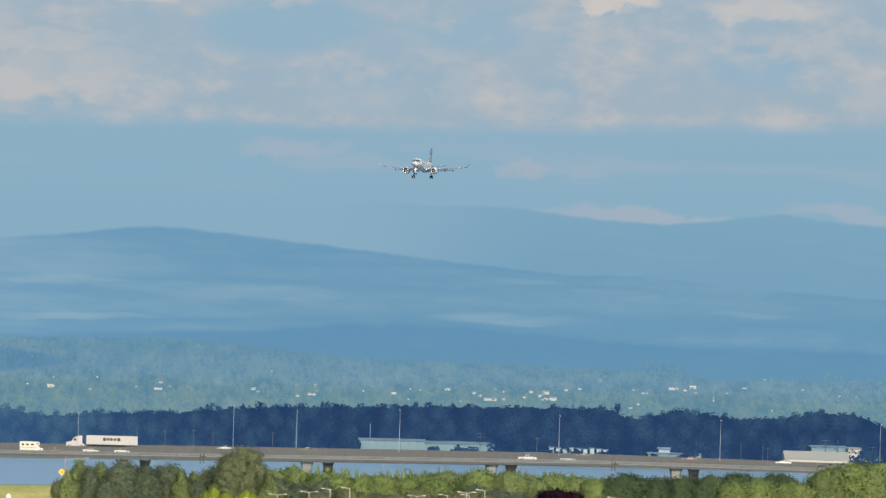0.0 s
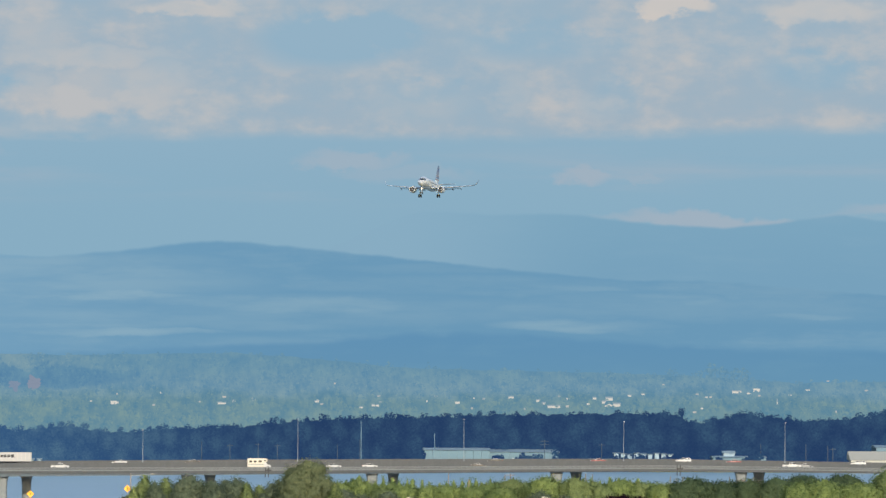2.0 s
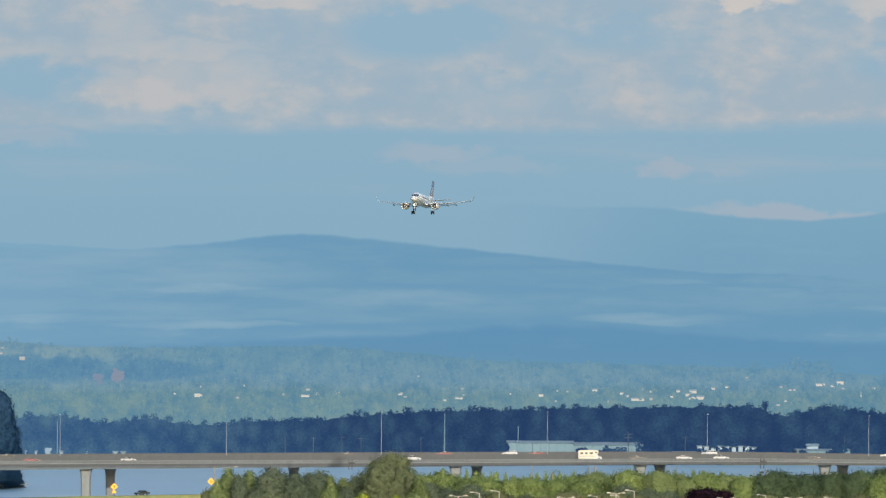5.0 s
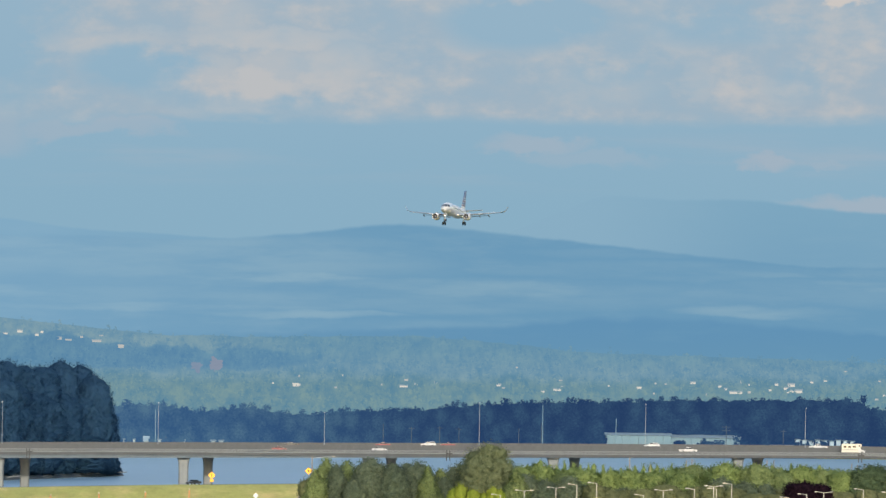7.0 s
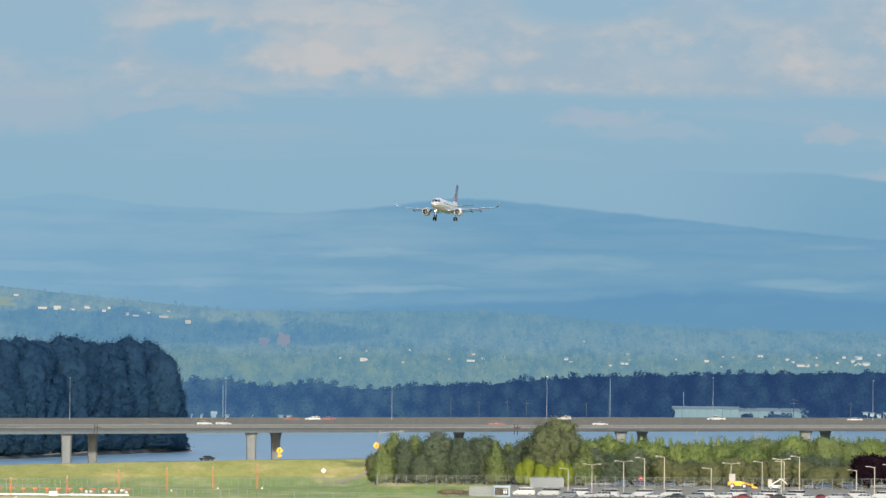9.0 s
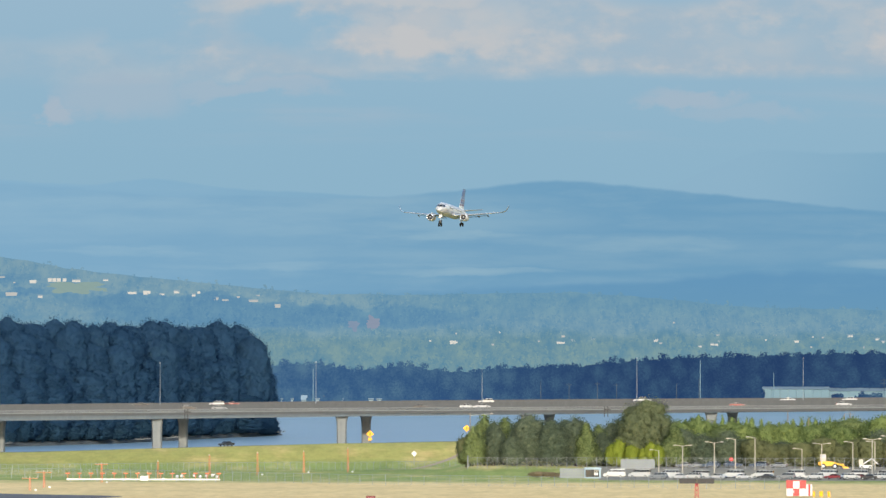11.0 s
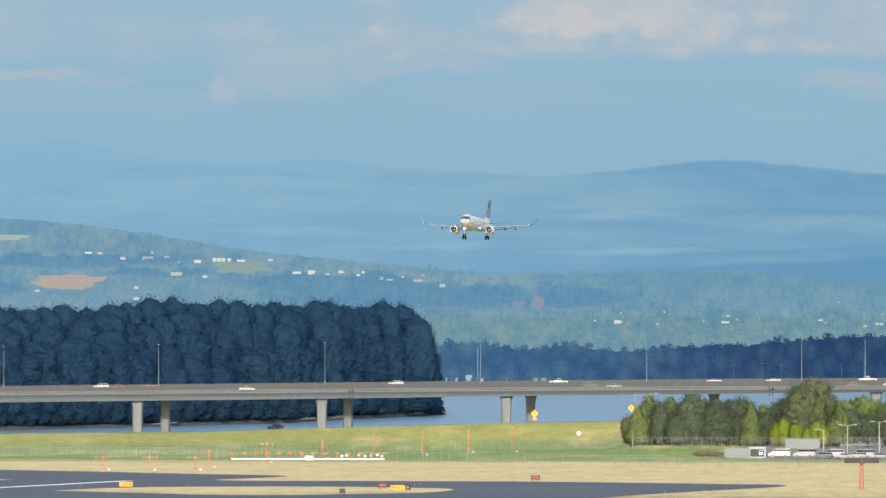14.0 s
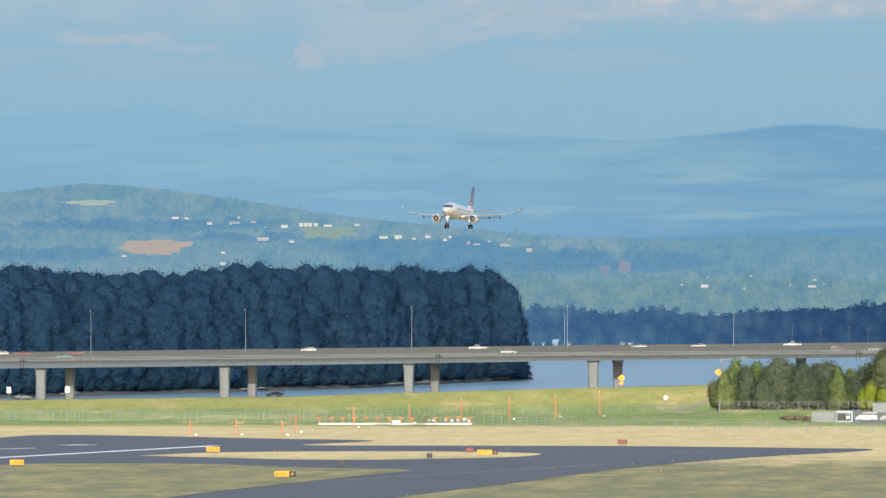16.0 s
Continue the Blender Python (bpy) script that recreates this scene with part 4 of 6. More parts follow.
    while u < 1330:
        t = -44 + 5 * math.sin(u * 0.013) + rng.uniform(-9, 7)
        if u > 760:
            t += 4
        k = ash[rng.integers(3)] if rng.random() < 0.72 else oak[rng.integers(2)]
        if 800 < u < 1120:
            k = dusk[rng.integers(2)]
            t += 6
        plant(k, u, t, rng.uniform(52, 78), D + 14 + rng.uniform(-6, 12), None, rng.uniform(0, 360))
        u += rng.uniform(12, 20)
    u = 185.0
    while u < 760:
        plant(poplar[rng.integers(2)], u, rng.uniform(-46, -32), rng.uniform(18, 30), D + 40, None, rng.uniform(0, 360))
        u += rng.uniform(9, 18)
    for u, t, w in ((210, -58, 64), (245, -66, 56), (292, -60, 60), (320, -76, 46), (388, -80, 54), (560, -58, 60), (600, -66, 56), (640, -70, 50)):
        plant(pine[int(u) % 3], u, t, w, D - 2, None, u)
    u = 340.0
    while u < 1300:
        plant(olive[rng.integers(2)], u, rng.uniform(-86, -70), rng.uniform(40, 62), D - 9 + rng.uniform(-3, 3), None, rng.uniform(0, 360))
        u += rng.uniform(24, 42)
    plant(plum[0], 706, -64, 66, D - 14, None, 0)
    plant(plum[0], 735, -68, 44, D - 12, None, 90)
    for u, t, w in ((1020, -40, 74), (1062, -36, 84), (1105, -46, 74), (1140, -44, 70)):
        plant(ash[int(u) % 3], u, t, w, D - 8, None, u)
    for u, t, w in ((1190, -10, 100), (1235, -2, 110), (1282, 2, 110), (1330, -4, 110), (1215, -30, 90)):
        plant(ash[int(u) % 3] if u % 2 else oak[0], u, t, w, D - 4, None, u)


build_grove()

# ---- airliner ----


def ring(y, w, h, zc, n=20, pinch=1.0):
    return [(w * math.cos(a), y, zc + h * math.sin(a)) for a in (2 * math.pi * i / n for i in range(n))]


def wing_panel(bm, root, tip, thick=0.12):
    """Between two sections (x, y_front, y_back, z)."""
    rings = []
    for x, y0, y1, z in (root, tip):
        c = y1 - y0
        t = thick * c
        rings.append([(x, y0 + c * f, z + t * g) for f, g in ((0, 0), (0.04, 0.28), (0.2, 0.55), (0.5, 0.5), (1.0, 0.03), (1.0, -0.03), (0.5, -0.35), (0.2, -0.45), (0.04, -0.22))])
    return loft(bm, rings)


def build_airliner():
    body = plain("airliner_paint", (0.36, 0.36, 0.365), 0.30, vary=0.04, spec=0.5)
    silver = plain("wing_grey", (0.27, 0.30, 0.34), 0.4, 0.1, spec=0.4)
    steel = plain("polished_lip", (0.60, 0.60, 0.60), 0.25, 0.7)
    navy = plain("tail_navy", (0.02, 0.045, 0.14), 0.4)
    crimson = plain("tail_red", (0.075, 0.035, 0.075), 0.4)
    # the wing's underside shade is put into this darker grey
    shadowed = plain("shaded_flap_grey", (0.075, 0.080, 0.090), 0.5)
    a = thing("airliner", "white twin-engine regional jet on final approach with landing gear down", "aeroplane")
    zc = 1.75
    bm = BM()
    st = [(-13.6, 0.06, 0.06, -0.55), (-13.3, 0.38, 0.36, -0.5), (-12.7, 0.75, 0.72, -0.38), (-11.8, 1.1, 1.1, -0.2), (-10.6, 1.36, 1.42, -0.05), (-9.2, 1.48, 1.6, 0), (-6, 1.5, 1.67, 0), (6, 1.5, 1.67, 0), (9, 1.42, 1.5, 0.12), (12, 1.12, 1.15, 0.42), (15, 0.68, 0.7, 0.85), (17.2, 0.28, 0.3, 1.15), (17.9, 0.1, 0.1, 1.22)]
    loft(bm, [ring(y, w, h, zc + z) for y, w, h, z in st])
    part("fuselage", bm, body, a, "white rounded fuselage", True)
    bm = BM()
    ys, ws, hs, cs = ([q[i] for q in st] for i in range(4))

    def skin(x, z):
        """Where the nose's skin lies for a given breadth and height."""
        y0, y1 = -13.6, -8.0
        for _ in range(30):
            y = (y0 + y1) / 2
            inside = (x / np.interp(y, ys, ws)) ** 2 + ((z - np.interp(y, ys, cs)) / np.interp(y, ys, hs)) ** 2 < 1
            y0, y1 = (y0, y) if inside else (y, y1)
        return Vector((x * 1.02, y0 - 0.06, zc + z + 0.02))
    for x0, x1 in ((-1.22, -0.78), (-0.72, -0.04), (0.04, 0.72), (0.78, 1.22)):
        lo_ = [bm.verts.new(skin(x0 + (x1 - x0) * i / 3, 0.26)) for i in range(4)]
        hi_ = [bm.verts.new(skin((x0 + (x1 - x0) * i / 3) * 0.86, 0.86)) for i in range(4)]
        for i in range(3):
            bm.faces.new((lo_[i], lo_[i + 1], hi_[i + 1], hi_[i]))
    bmesh.ops.recalc_face_normals(bm, faces=bm.faces)
    part("windscreen", bm, GLASS, a, "dark cockpit windscreen")
    for s in (-1, 1):
        w = part("wing", wing_panel(BM(), (s * 1.2, -2.6, 3.6, 0.55), (s * 5.0, -0.7, 3.3, 0.85)), silver, a, "slim grey swept wing")
        part("outer_panel", wing_panel(BM(), (s * 5.0, -0.7, 3.3, 0.85), (s * 12.7, 3.0, 4.9, 1.75), 0.10), silver, w)
        part("winglet", wing_panel(wing_panel(BM(), (s * 12.7, 3.0, 4.9, 1.75), (s * 13.6, 3.7, 5.1, 2.15), 0.08), (s * 13.6, 3.7, 5.1, 2.15), (s * 14.3, 4.6, 5.4, 3.5), 0.07), silver, w, "upswept wing tip")
        bm = BM()
        wing_panel(bm, (s * 1.6, 3.3, 4.9, 0.25), (s * 8.6, 4.2, 5.2, 0.95), 0.10)
        part("flap", bm, shadowed, w, "lowered trailing flap")
        bm = BM()
        wing_panel(bm, (s * 5.2, -0.95, -0.45, 0.72), (s * 12.4, 2.65, 3.0, 1.58), 0.2)
        part("slat", bm, silver, w)
        for fx in (3.1, 6.6, 9.0):
            bm = BM()
            loft(bm, [ring(1.6 + 0.2 * fx, 0.05, 0.05, 0), ring(2.4 + 0.2 * fx, 0.16, 0.22, -0.1), ring(4.0 + 0.2 * fx, 0.05, 0.08, -0.35)])
            bmesh.ops.translate(bm, verts=bm.verts, vec=(s * fx, 0, 0.45 + 0.06 * fx))
            part("flap_fairing", bm, shadowed, w)
        e = part("engine", loft(BM(), [ring(y, r, r, 0) for y, r in ((-3.9, 0.80), (-3.6, 0.93), (-2.6, 0.98), (-1.0, 0.92), (0.4, 0.66))], False), body, a, "white engine nacelle", True, (s * 4.3, 0, 0))
        lip = BM()
        loft(lip, [ring(y, r, r, 0, 24) for y, r in ((-3.86, 0.83), (-3.98, 0.79), (-4.0, 0.73), (-3.9, 0.69), (-3.55, 0.67))], False)
        part("intake_lip", lip, steel, e, "bright metal intake lip", True)
        fan = BM()
        rod(fan, (0, -3.3, 0), (0, -3.2, 0), 0.68, n=24)
        part("fan", fan, DARK, e)
        for q in range(12):
            bl = BM()
            box(bl, (0.11, 0.03, 0.42), (0, 0, 0.40), Euler((0.5, 0, 0)).to_matrix())
            part("fan_blade", bl, DARK, e, at=Matrix.Translation((0, -3.36, 0)) @ pose(0, 0, 0, 0, 30 * q, 0))
        sp = BM()
        rod(sp, (0, -3.75, 0), (0, -3.3, 0), 0.02, 0.22, 12)
        part("spinner", sp, GREY, e)
        nz = BM()
        rod(nz, (0, 0.3, 0), (0, 1.1, 0), 0.5, 0.32, 16)
        part("nozzle", nz, DARK, e)
        py = BM()
        wing_panel(py, (0, -2.6, 1.6, 0), (0.001, -2.0, 2.2, 0.9), 0.05)
        box(py, (0.22, 3.6, 0.7), (0, -0.3, 0.9))
        part("pylon", py, body, e)
        part("tailplane", wing_panel(BM(), (s * 0.5, 13.2, 16.2, zc + 1.1), (s * 5.0, 15.6, 17.1, zc + 1.55), 0.09), silver, a, "grey horizontal stabiliser")
        g = BM()
        rod(g, (s * 2.78, 1.5, 0.5), (s * 2.78, 1.5, -1.55), 0.12, 0.10)
        rod(g, (s * 2.78, 1.5, -0.9), (s * 1.7, 1.3, 0.4), 0.07, 0.07, 6)
        gear = part("main_gear", g, GREY, a, "main landing gear strut")
        for dx in (-0.3, 0.3):
            wh = BM()
            rod(wh, (-0.14, 0, 0), (0.14, 0, 0), 0.5, n=18)
            part("tyre", wh, RUBBER, gear, at=(s * 2.78 + dx, 1.5, -1.55))
        lt = BM()
        rod(lt, (0, 0, 0), (0, 0.12, 0), 0.15, 0.12, 12)
        part("landing_light", lt, lamp_glass("landing_light", (1.0, 0.85, 0.62), 3.0), a, "glowing landing light", at=(s * 1.75, -2.2, 0.55))
    g = BM()
    rod(g, (0, -10.9, 0.4), (0, -11.1, -1.6), 0.1, 0.08)
    box(g, (0.05, 1.2, 0.7), (0.32, -10.6, -0.15)), box(g, (0.05, 1.2, 0.7), (-0.32, -10.6, -0.15))
    gear = part("nose_gear", g, GREY, a, "nose gear strut with open doors")
    for dx in (-0.24, 0.24):
        wh = BM()
        rod(wh, (-0.1, 0, 0), (0.1, 0, 0), 0.36, n=16)
        part("tyre", wh, RUBBER, gear, at=(dx, -11.1, -1.65))
    lt = BM()
    rod(lt, (0, 0, 0), (0, 0.1, 0), 0.16, 0.13, 12)
    part("taxi_light", lt, lamp_glass("taxi_light", (1.0, 0.80, 0.55), 4.0), a, "glowing nose light", at=(0, -11.35, -0.35))

    def fin_ring(z, y0, y1, t):
        c = y1 - y0
        return [(-0.02, y0, z), (-t, y0 + c * 0.3, z), (-t * 0.8, y0 + c * 0.7, z), (0, y1, z), (t * 0.8, y0 + c * 0.7, z), (t, y0 + c * 0.3, z)]

    def fin_at(z):
        f = (z - zc - 1.2) / 5.6
        return fin_ring(z, 10.6 + 4.9 * f, 16.6 + 1.6 * f, 0.17 - 0.09 * f)
    fin = part("fin", loft(BM(), [fin_at(z) for z in (zc + 1.2, zc + 2.3)]), body, a, "tail fin with navy and red stripes")
    bands = [(2.3, 2.75, crimson), (2.75, 2.9, silver), (2.9, 3.4, navy), (3.4, 3.52, silver), (3.52, 4.0, crimson), (4.0, 4.14, silver), (4.14, 4.6, navy), (4.6, 4.7, silver), (4.7, 6.8, navy)]
    for z0, z1, m in bands:
        part("tail_band", loft(BM(), [fin_at(zc + z0), fin_at(zc + z1)]), m, fin)
    for s in (-1, 1):
        for i in range(20):
            wd = BM()
            box(wd, (0.03, 0.24, 0.34), bevel=0.01)
            part("cabin_window", wd, GLASS, a, at=(s * 1.50, -7.6 + 0.78 * i, zc + 0.35))
    ant = BM()
    box(ant, (0.04, 0.4, 0.35), (0, -5, zc + 1.78))
    part("antenna", ant, GREY, a)
    return a


AIRLINER = build_airliner()

# ---- vehicles ----


def extrude_side(bm, outline, width, tuck=0.0, z_tuck=1.0):
    """A body from its side outline (x, z); points above z_tuck lean in."""
    rings = []
    for s in (-1, 1):
        rings.append([(x, s * (width / 2 - (tuck * max(0, z - z_tuck))), z) for x, z in outline])
    return loft(bm, rings)


def wheel_set(v, xs, y, r, w=0.24):
    for x in xs:
        for s in (-1, 1):
            bm = BM()
            rod(bm, (0, -w / 2, 0), (0, w / 2, 0), r, n=14)
            wh = part("wheel", bm, RUBBER, v, at=(x, s * y, r))
            bm = BM()
            rod(bm, (0, -w / 2 - 0.02, 0), (0, w / 2 + 0.02, 0), r * 0.58, n=10)
            part("rim", bm, STEEL, wh)


PAINTS = {}


def paint(colour):
    if colour not in PAINTS:
        rgb = {"white": (0.30, 0.31, 0.31), "silver": (0.27, 0.28, 0.29), "black": (0.016, 0.017, 0.02), "red": (0.13, 0.016, 0.024), "grey": (0.13, 0.14, 0.15), "green": (0.04, 0.12, 0.10), "blue": (0.03, 0.05, 0.085), "beige": (0.34, 0.32, 0.27)}[colour]
        PAINTS[colour] = plain("car_paint_" + colour, rgb, 0.28, vary=0.05, spec=0.5)
    return PAINTS[colour]


SHAPES = {
    # body outline, cabin outline, length centre wheels, wheel radius, width
    "sedan": ([(-2.35, 0.35), (2.3, 0.35), (2.38, 0.62), (2.2, 0.8), (1.1, 0.92), (-1.5, 0.98), (-2.3, 0.95), (-2.42, 0.7)],
              [(1.15, 0.9), (0.35, 1.40), (-0.75, 1.43), (-1.65, 0.96)], (1.42, -1.38), 0.33, 1.8),
    "suv": ([(-2.35, 0.42), (2.3, 0.42), (2.4, 0.75), (2.2, 1.0), (1.15, 1.1), (-2.3, 1.12), (-2.42, 0.8)],
            [(1.2, 1.08), (0.5, 1.66), (-1.9, 1.68), (-2.3, 1.1)], (1.42, -1.38), 0.37, 1.88),
    "pickup": ([(-2.85, 0.5), (2.75, 0.5), (2.85, 0.8), (2.65, 1.08), (1.35, 1.15), (-2.8, 1.12), (-2.9, 0.8)],
               [(1.4, 1.12), (0.75, 1.78), (-0.6, 1.8), (-0.85, 1.12)], (1.8, -1.75), 0.4, 1.95),
    "van": ([(-2.9, 0.4), (2.75, 0.4), (2.88, 0.75), (2.6, 1.15), (1.95, 1.3), (1.75, 1.42), (-2.85, 1.42), (-2.95, 0.8)],
            [(1.95, 1.3), (1.2, 2.1), (0.9, 2.25), (-2.75, 2.25), (-2.88, 1.4)], (1.75, -1.65), 0.36, 2.0),
}


def make_car(kind, colour, name, label, group=""):
    body, cabin, wheels, r, w = SHAPES[kind]
    v = thing(name, label, "van" if kind == "van" else "pickup" if kind == "pickup" else "car", group)
    m = paint(colour)
    part("body", extrude_side(BM(), body, w), m, v, smooth=False)
    cab = part("cabin", extrude_side(BM(), cabin, w - 0.06, 0.22, cabin[0][1]), m, v)
    zs = [p[1] for p in cabin]
    z0, z1 = min(zs), max(zs)
    zm0, zm1 = z0 + (z1 - z0) * (0.18 if kind != "van" else 0.28), z0 + (z1 - z0) * 0.86

    def edge(z, front):
        ps = [(p, q) for p, q in zip(cabin, cabin[1:]) if (p[1] - z) * (q[1] - z) <= 0 and p[1] != q[1]]
        xs = [p[0] + (q[0] - p[0]) * (z - p[1]) / (q[1] - p[1]) for p, q in ps]
        return max(xs) if front else min(xs)
    f0, f1, b0, b1 = edge(zm0, True), edge(zm1, True), edge(zm0, False), edge(zm1, False)
    cuts = {"sedan": (0.0, 0.48, 1.0), "suv": (0.0, 0.36, 0.70, 1.0), "pickup": (0.0, 0.5, 1.0), "van": (0.0, 0.2, 0.4, 0.6, 0.8, 1.0)}[kind]
    for s in (-1, 1):
        for c0, c1 in zip(cuts, cuts[1:]):
            bm = BM()
            g0, g1 = c0 + (0.008 if kind == "van" else 0.02), c1 - (0.008 if kind == "van" else 0.02)
            ys = [s * ((w - 0.06) / 2 - 0.22 * (z - z0) + 0.012) for z in (zm0, zm1)]
            quad = [(f0 + (b0 - f0) * g0, ys[0], zm0), (f0 + (b0 - f0) * g1, ys[0], zm0), (f1 + (b1 - f1) * g1, ys[1], zm1), (f1 + (b1 - f1) * g0, ys[1], zm1)]
            bm.faces.new([bm.verts.new(q) for q in quad])
            bmesh.ops.solidify(bm, geom=bm.faces[:], thickness=0.02)
            part("side_window", bm, GLASS, cab)
    for front, nm in ((True, "windscreen"), (False, "rear_window")):
        bm = BM()
        x0, x1 = (f0, f1) if front else (b0, b1)
        e = 0.03 if front else -0.03
        hw0, hw1 = w / 2 - 0.16, w / 2 - 0.24
        bm.faces.new([bm.verts.new(q) for q in ((x0 + e, -hw0, zm0), (x0 + e, hw0, zm0), (x1 + e, hw1, zm1), (x1 + e, -hw1, zm1))])
        bmesh.ops.solidify(bm, geom=bm.faces[:], thickness=0.02)
        part(nm, bm, GLASS, cab)
    wheel_set(v, wheels, w / 2 - 0.1, r)
    bump = BM()
    lo = min(p[1] for p in body)
    xa, xb = max(p[0] for p in body), min(p[0] for p in body)
    box(bump, (0.1, w - 0.1, 0.18), (xa - 0.02, 0, lo + 0.12), bevel=0.03)
    part("front_bumper", bump, DARK if kind in ("van", "pickup") else m, v)
    bump = BM()
    box(bump, (0.1, w - 0.1, 0.18), (xb + 0.03, 0, lo + 0.14), bevel=0.03)
    part("rear_bumper", bump, DARK, v)
    for s in (-1, 1):
        hl = BM()
        box(hl, (0.08, 0.32, 0.16), (xa - 0.06, s * (w / 2 - 0.25), lo + 0.38), bevel=0.03)
        part("headlight", hl, STEEL, v)
        tl = BM()
        box(tl, (0.06, 0.26, 0.2), (xb + 0.05, s * (w / 2 - 0.2), lo + 0.42), bevel=0.02)
        part("tail_light", tl, RED, v)
    if kind == "pickup":
        bed = BM()
        box(bed, (1.85, w - 0.3, 0.05), (-1.85, 0, 1.135))
        part("truck_bed", bed, DARK, v)
    return v


def make_lorry():
    v = thing("lorry", "white articulated lorry with a long box trailer", "lorry")
    m = plain("lorry_paint", (0.25, 0.25, 0.245), 0.4, vary=0.08)
    tr = BM()
    box(tr, (16.0, 2.6, 2.85), (-3.2, 0, 2.6), bevel=0.05)
    t = part("trailer", tr, m, v, "long white box trailer")
    for x in np.arange(-10.6, 4.6, 1.25):
        rb = BM()
        box(rb, (0.05, 2.64, 2.7), (x, 0, 2.6))
        part("panel_seam", rb, CREAM, t)
    for i, (x, w, h) in enumerate(((-5.3, 1.0, 1.0), (-4.1, 0.9, 0.8), (-3.0, 0.8, 0.9), (-2.0, 0.8, 0.8), (-0.9, 1.0, 1.0))):
        lg = BM()
        box(lg, (w, 2.68, h), (x, 0, 2.85), Euler((0, 0.25, 0)).to_matrix())
        part("emblem", lg, DARK, t, "dark slanted emblem bar")
    lg = BM()
    box(lg, (4.2, 2.67, 0.09), (-3.4, 0, 2.2))
    part("emblem", lg, GREY, t)
    cab = BM()
    extrude_side(cab, [(5.4, 0.6), (11.0, 0.6), (11.1, 1.7), (9.4, 2.05), (8.7, 3.2), (7.4, 3.75), (6.1, 3.85), (6.0, 1.4), (5.4, 1.3)], 2.45, 0.06, 2.0)
    c = part("cab", cab, m, v, "white sleeper cab")
    for s in (-1, 1):
        g = BM()
        box(g, (0.9, 0.03, 0.75), (8.35, s * 1.21, 2.6), bevel=0.01)
        part("side_window", g, GLASS, c)
    g = BM()
    box(g, (0.05, 2.0, 0.95), (9.15, 0, 2.65), Euler((0, -0.5, 0)).to_matrix(), 0.01)
    part("windscreen", g, GLASS, c)
    bm = BM()
    box(bm, (2.6, 2.3, 0.3), (-8.6, 0, 0.95))
    part("bogie", bm, DARK, v)
    wheel_set(v, (-9.3, -8.0, 5.0, 6.3, 9.9), 1.05, 0.5, 0.4)
    return v


def make_camper():
    v = thing("motorhome", "cream motorhome with an overhanging cab bunk", "motorhome")
    b = BM()
    extrude_side(b, [(-3.6, 0.5), (1.6, 0.5), (1.6, 1.9), (2.5, 2.2), (2.6, 2.9), (2.2, 3.15), (-3.5, 3.15), (-3.6, 2.9)], 2.35)
    body = part("body", b, paint("beige"), v, "cream living box")
    c = BM()
    extrude_side(c, [(1.5, 0.45), (3.55, 0.45), (3.7, 0.8), (3.4, 1.15), (2.6, 1.3), (2.1, 2.05), (1.5, 2.1)], 2.0)
    part("cab", c, paint("white"), v)
    for x, w, z, h in ((-2.6, 0.9, 2.2, 0.6), (-1.2, 0.8, 2.2, 0.6), (0.3, 1.0, 2.25, 0.55), (1.9, 0.6, 2.5, 0.35)):
        g = BM()
        box(g, (w, 2.40, h), (x, 0, z), bevel=0.02)
        part("window", g, GLASS, body)
    s = BM()
    box(s, (4.9, 2.38, 0.18), (-1.0, 0, 1.3))
    part("stripe", s, paint("grey"), body)
    wheel_set(v, (2.75, -2.0), 0.95, 0.38)
    return v


NEAR_Y, FAR_Y = BD + 6.0, BD + 18.5


def road_z(x, far):
    u = x / BK
    return prof(u, FAR_V) - 1.15 if far else prof(u, NEAR_V) - 0.45


def drive(v, far, keys):
    """Rows along the bridge from (seconds, bearing) pairs."""
    ts = [k[0] for k in keys]
    us = [k[1] for k in keys]
    s0, s1 = (us[1] - us[0]) / (ts[1] - ts[0]), (us[-1] - us[-2]) / (ts[-1] - ts[-2])
    rows = []
    for t in np.arange(0, 16.01, 1.0):
        u = us[0] + s0 * (t - ts[0]) if t < ts[0] else us[-1] + s1 * (t - ts[-1]) if t > ts[-1] else np.interp(t, ts, us)
        x = bx(u)
        y = (FAR_Y if far else NEAR_Y) + v.get("lane", 0.0)
        x = max(-425.0, min(425.0, x * y / BD))
        rows.append((float(t), pose(x, y, road_z(x, far), 0, 0, 180 if s0 < 0 else 0)))
    return rows


TRAFFIC = []


def on_bridge(v, far, *keys, lane=0.0):
    v["lane"] = lane
    TRAFFIC.append((v, far, keys))


G = "traffic on the bridge"
on_bridge(make_lorry(), True, (0, -102), (2, -404), lane=2)
on_bridge(make_camper(), False, (0, -226), (1.5, -11), (3.5, 280), (7, 792))
on_bridge(make_car("suv", "white", "car", "white estate car driving on the bridge", G), True, (0, 1106), (1.5, 887), (3.5, 590), (6, 202), (9, -284), (12.5, -861), (16, -1444))
on_bridge(make_car("suv", "white", "car", "white estate car driving on the bridge", G), True, (3.5, 917), (7, 436), (9, 160), (11.5, -211), (14, -588), (16, -897))
on_bridge(make_car("pickup", "white", "pickup_truck", "white pickup truck driving on the bridge", G), True, (7, 730), (9, 430), (11.5, 67), (14, -300), (16, -597))
on_bridge(make_car("sedan", "white", "car", "white saloon car driving on the bridge", G), True, (9, 675), (12.5, 188), (14.5, -96), (16, -311))
on_bridge(make_car("sedan", "white", "car", "white saloon car driving on the bridge", G), True, (12.5, 293), (14.5, 9), (16, -206))
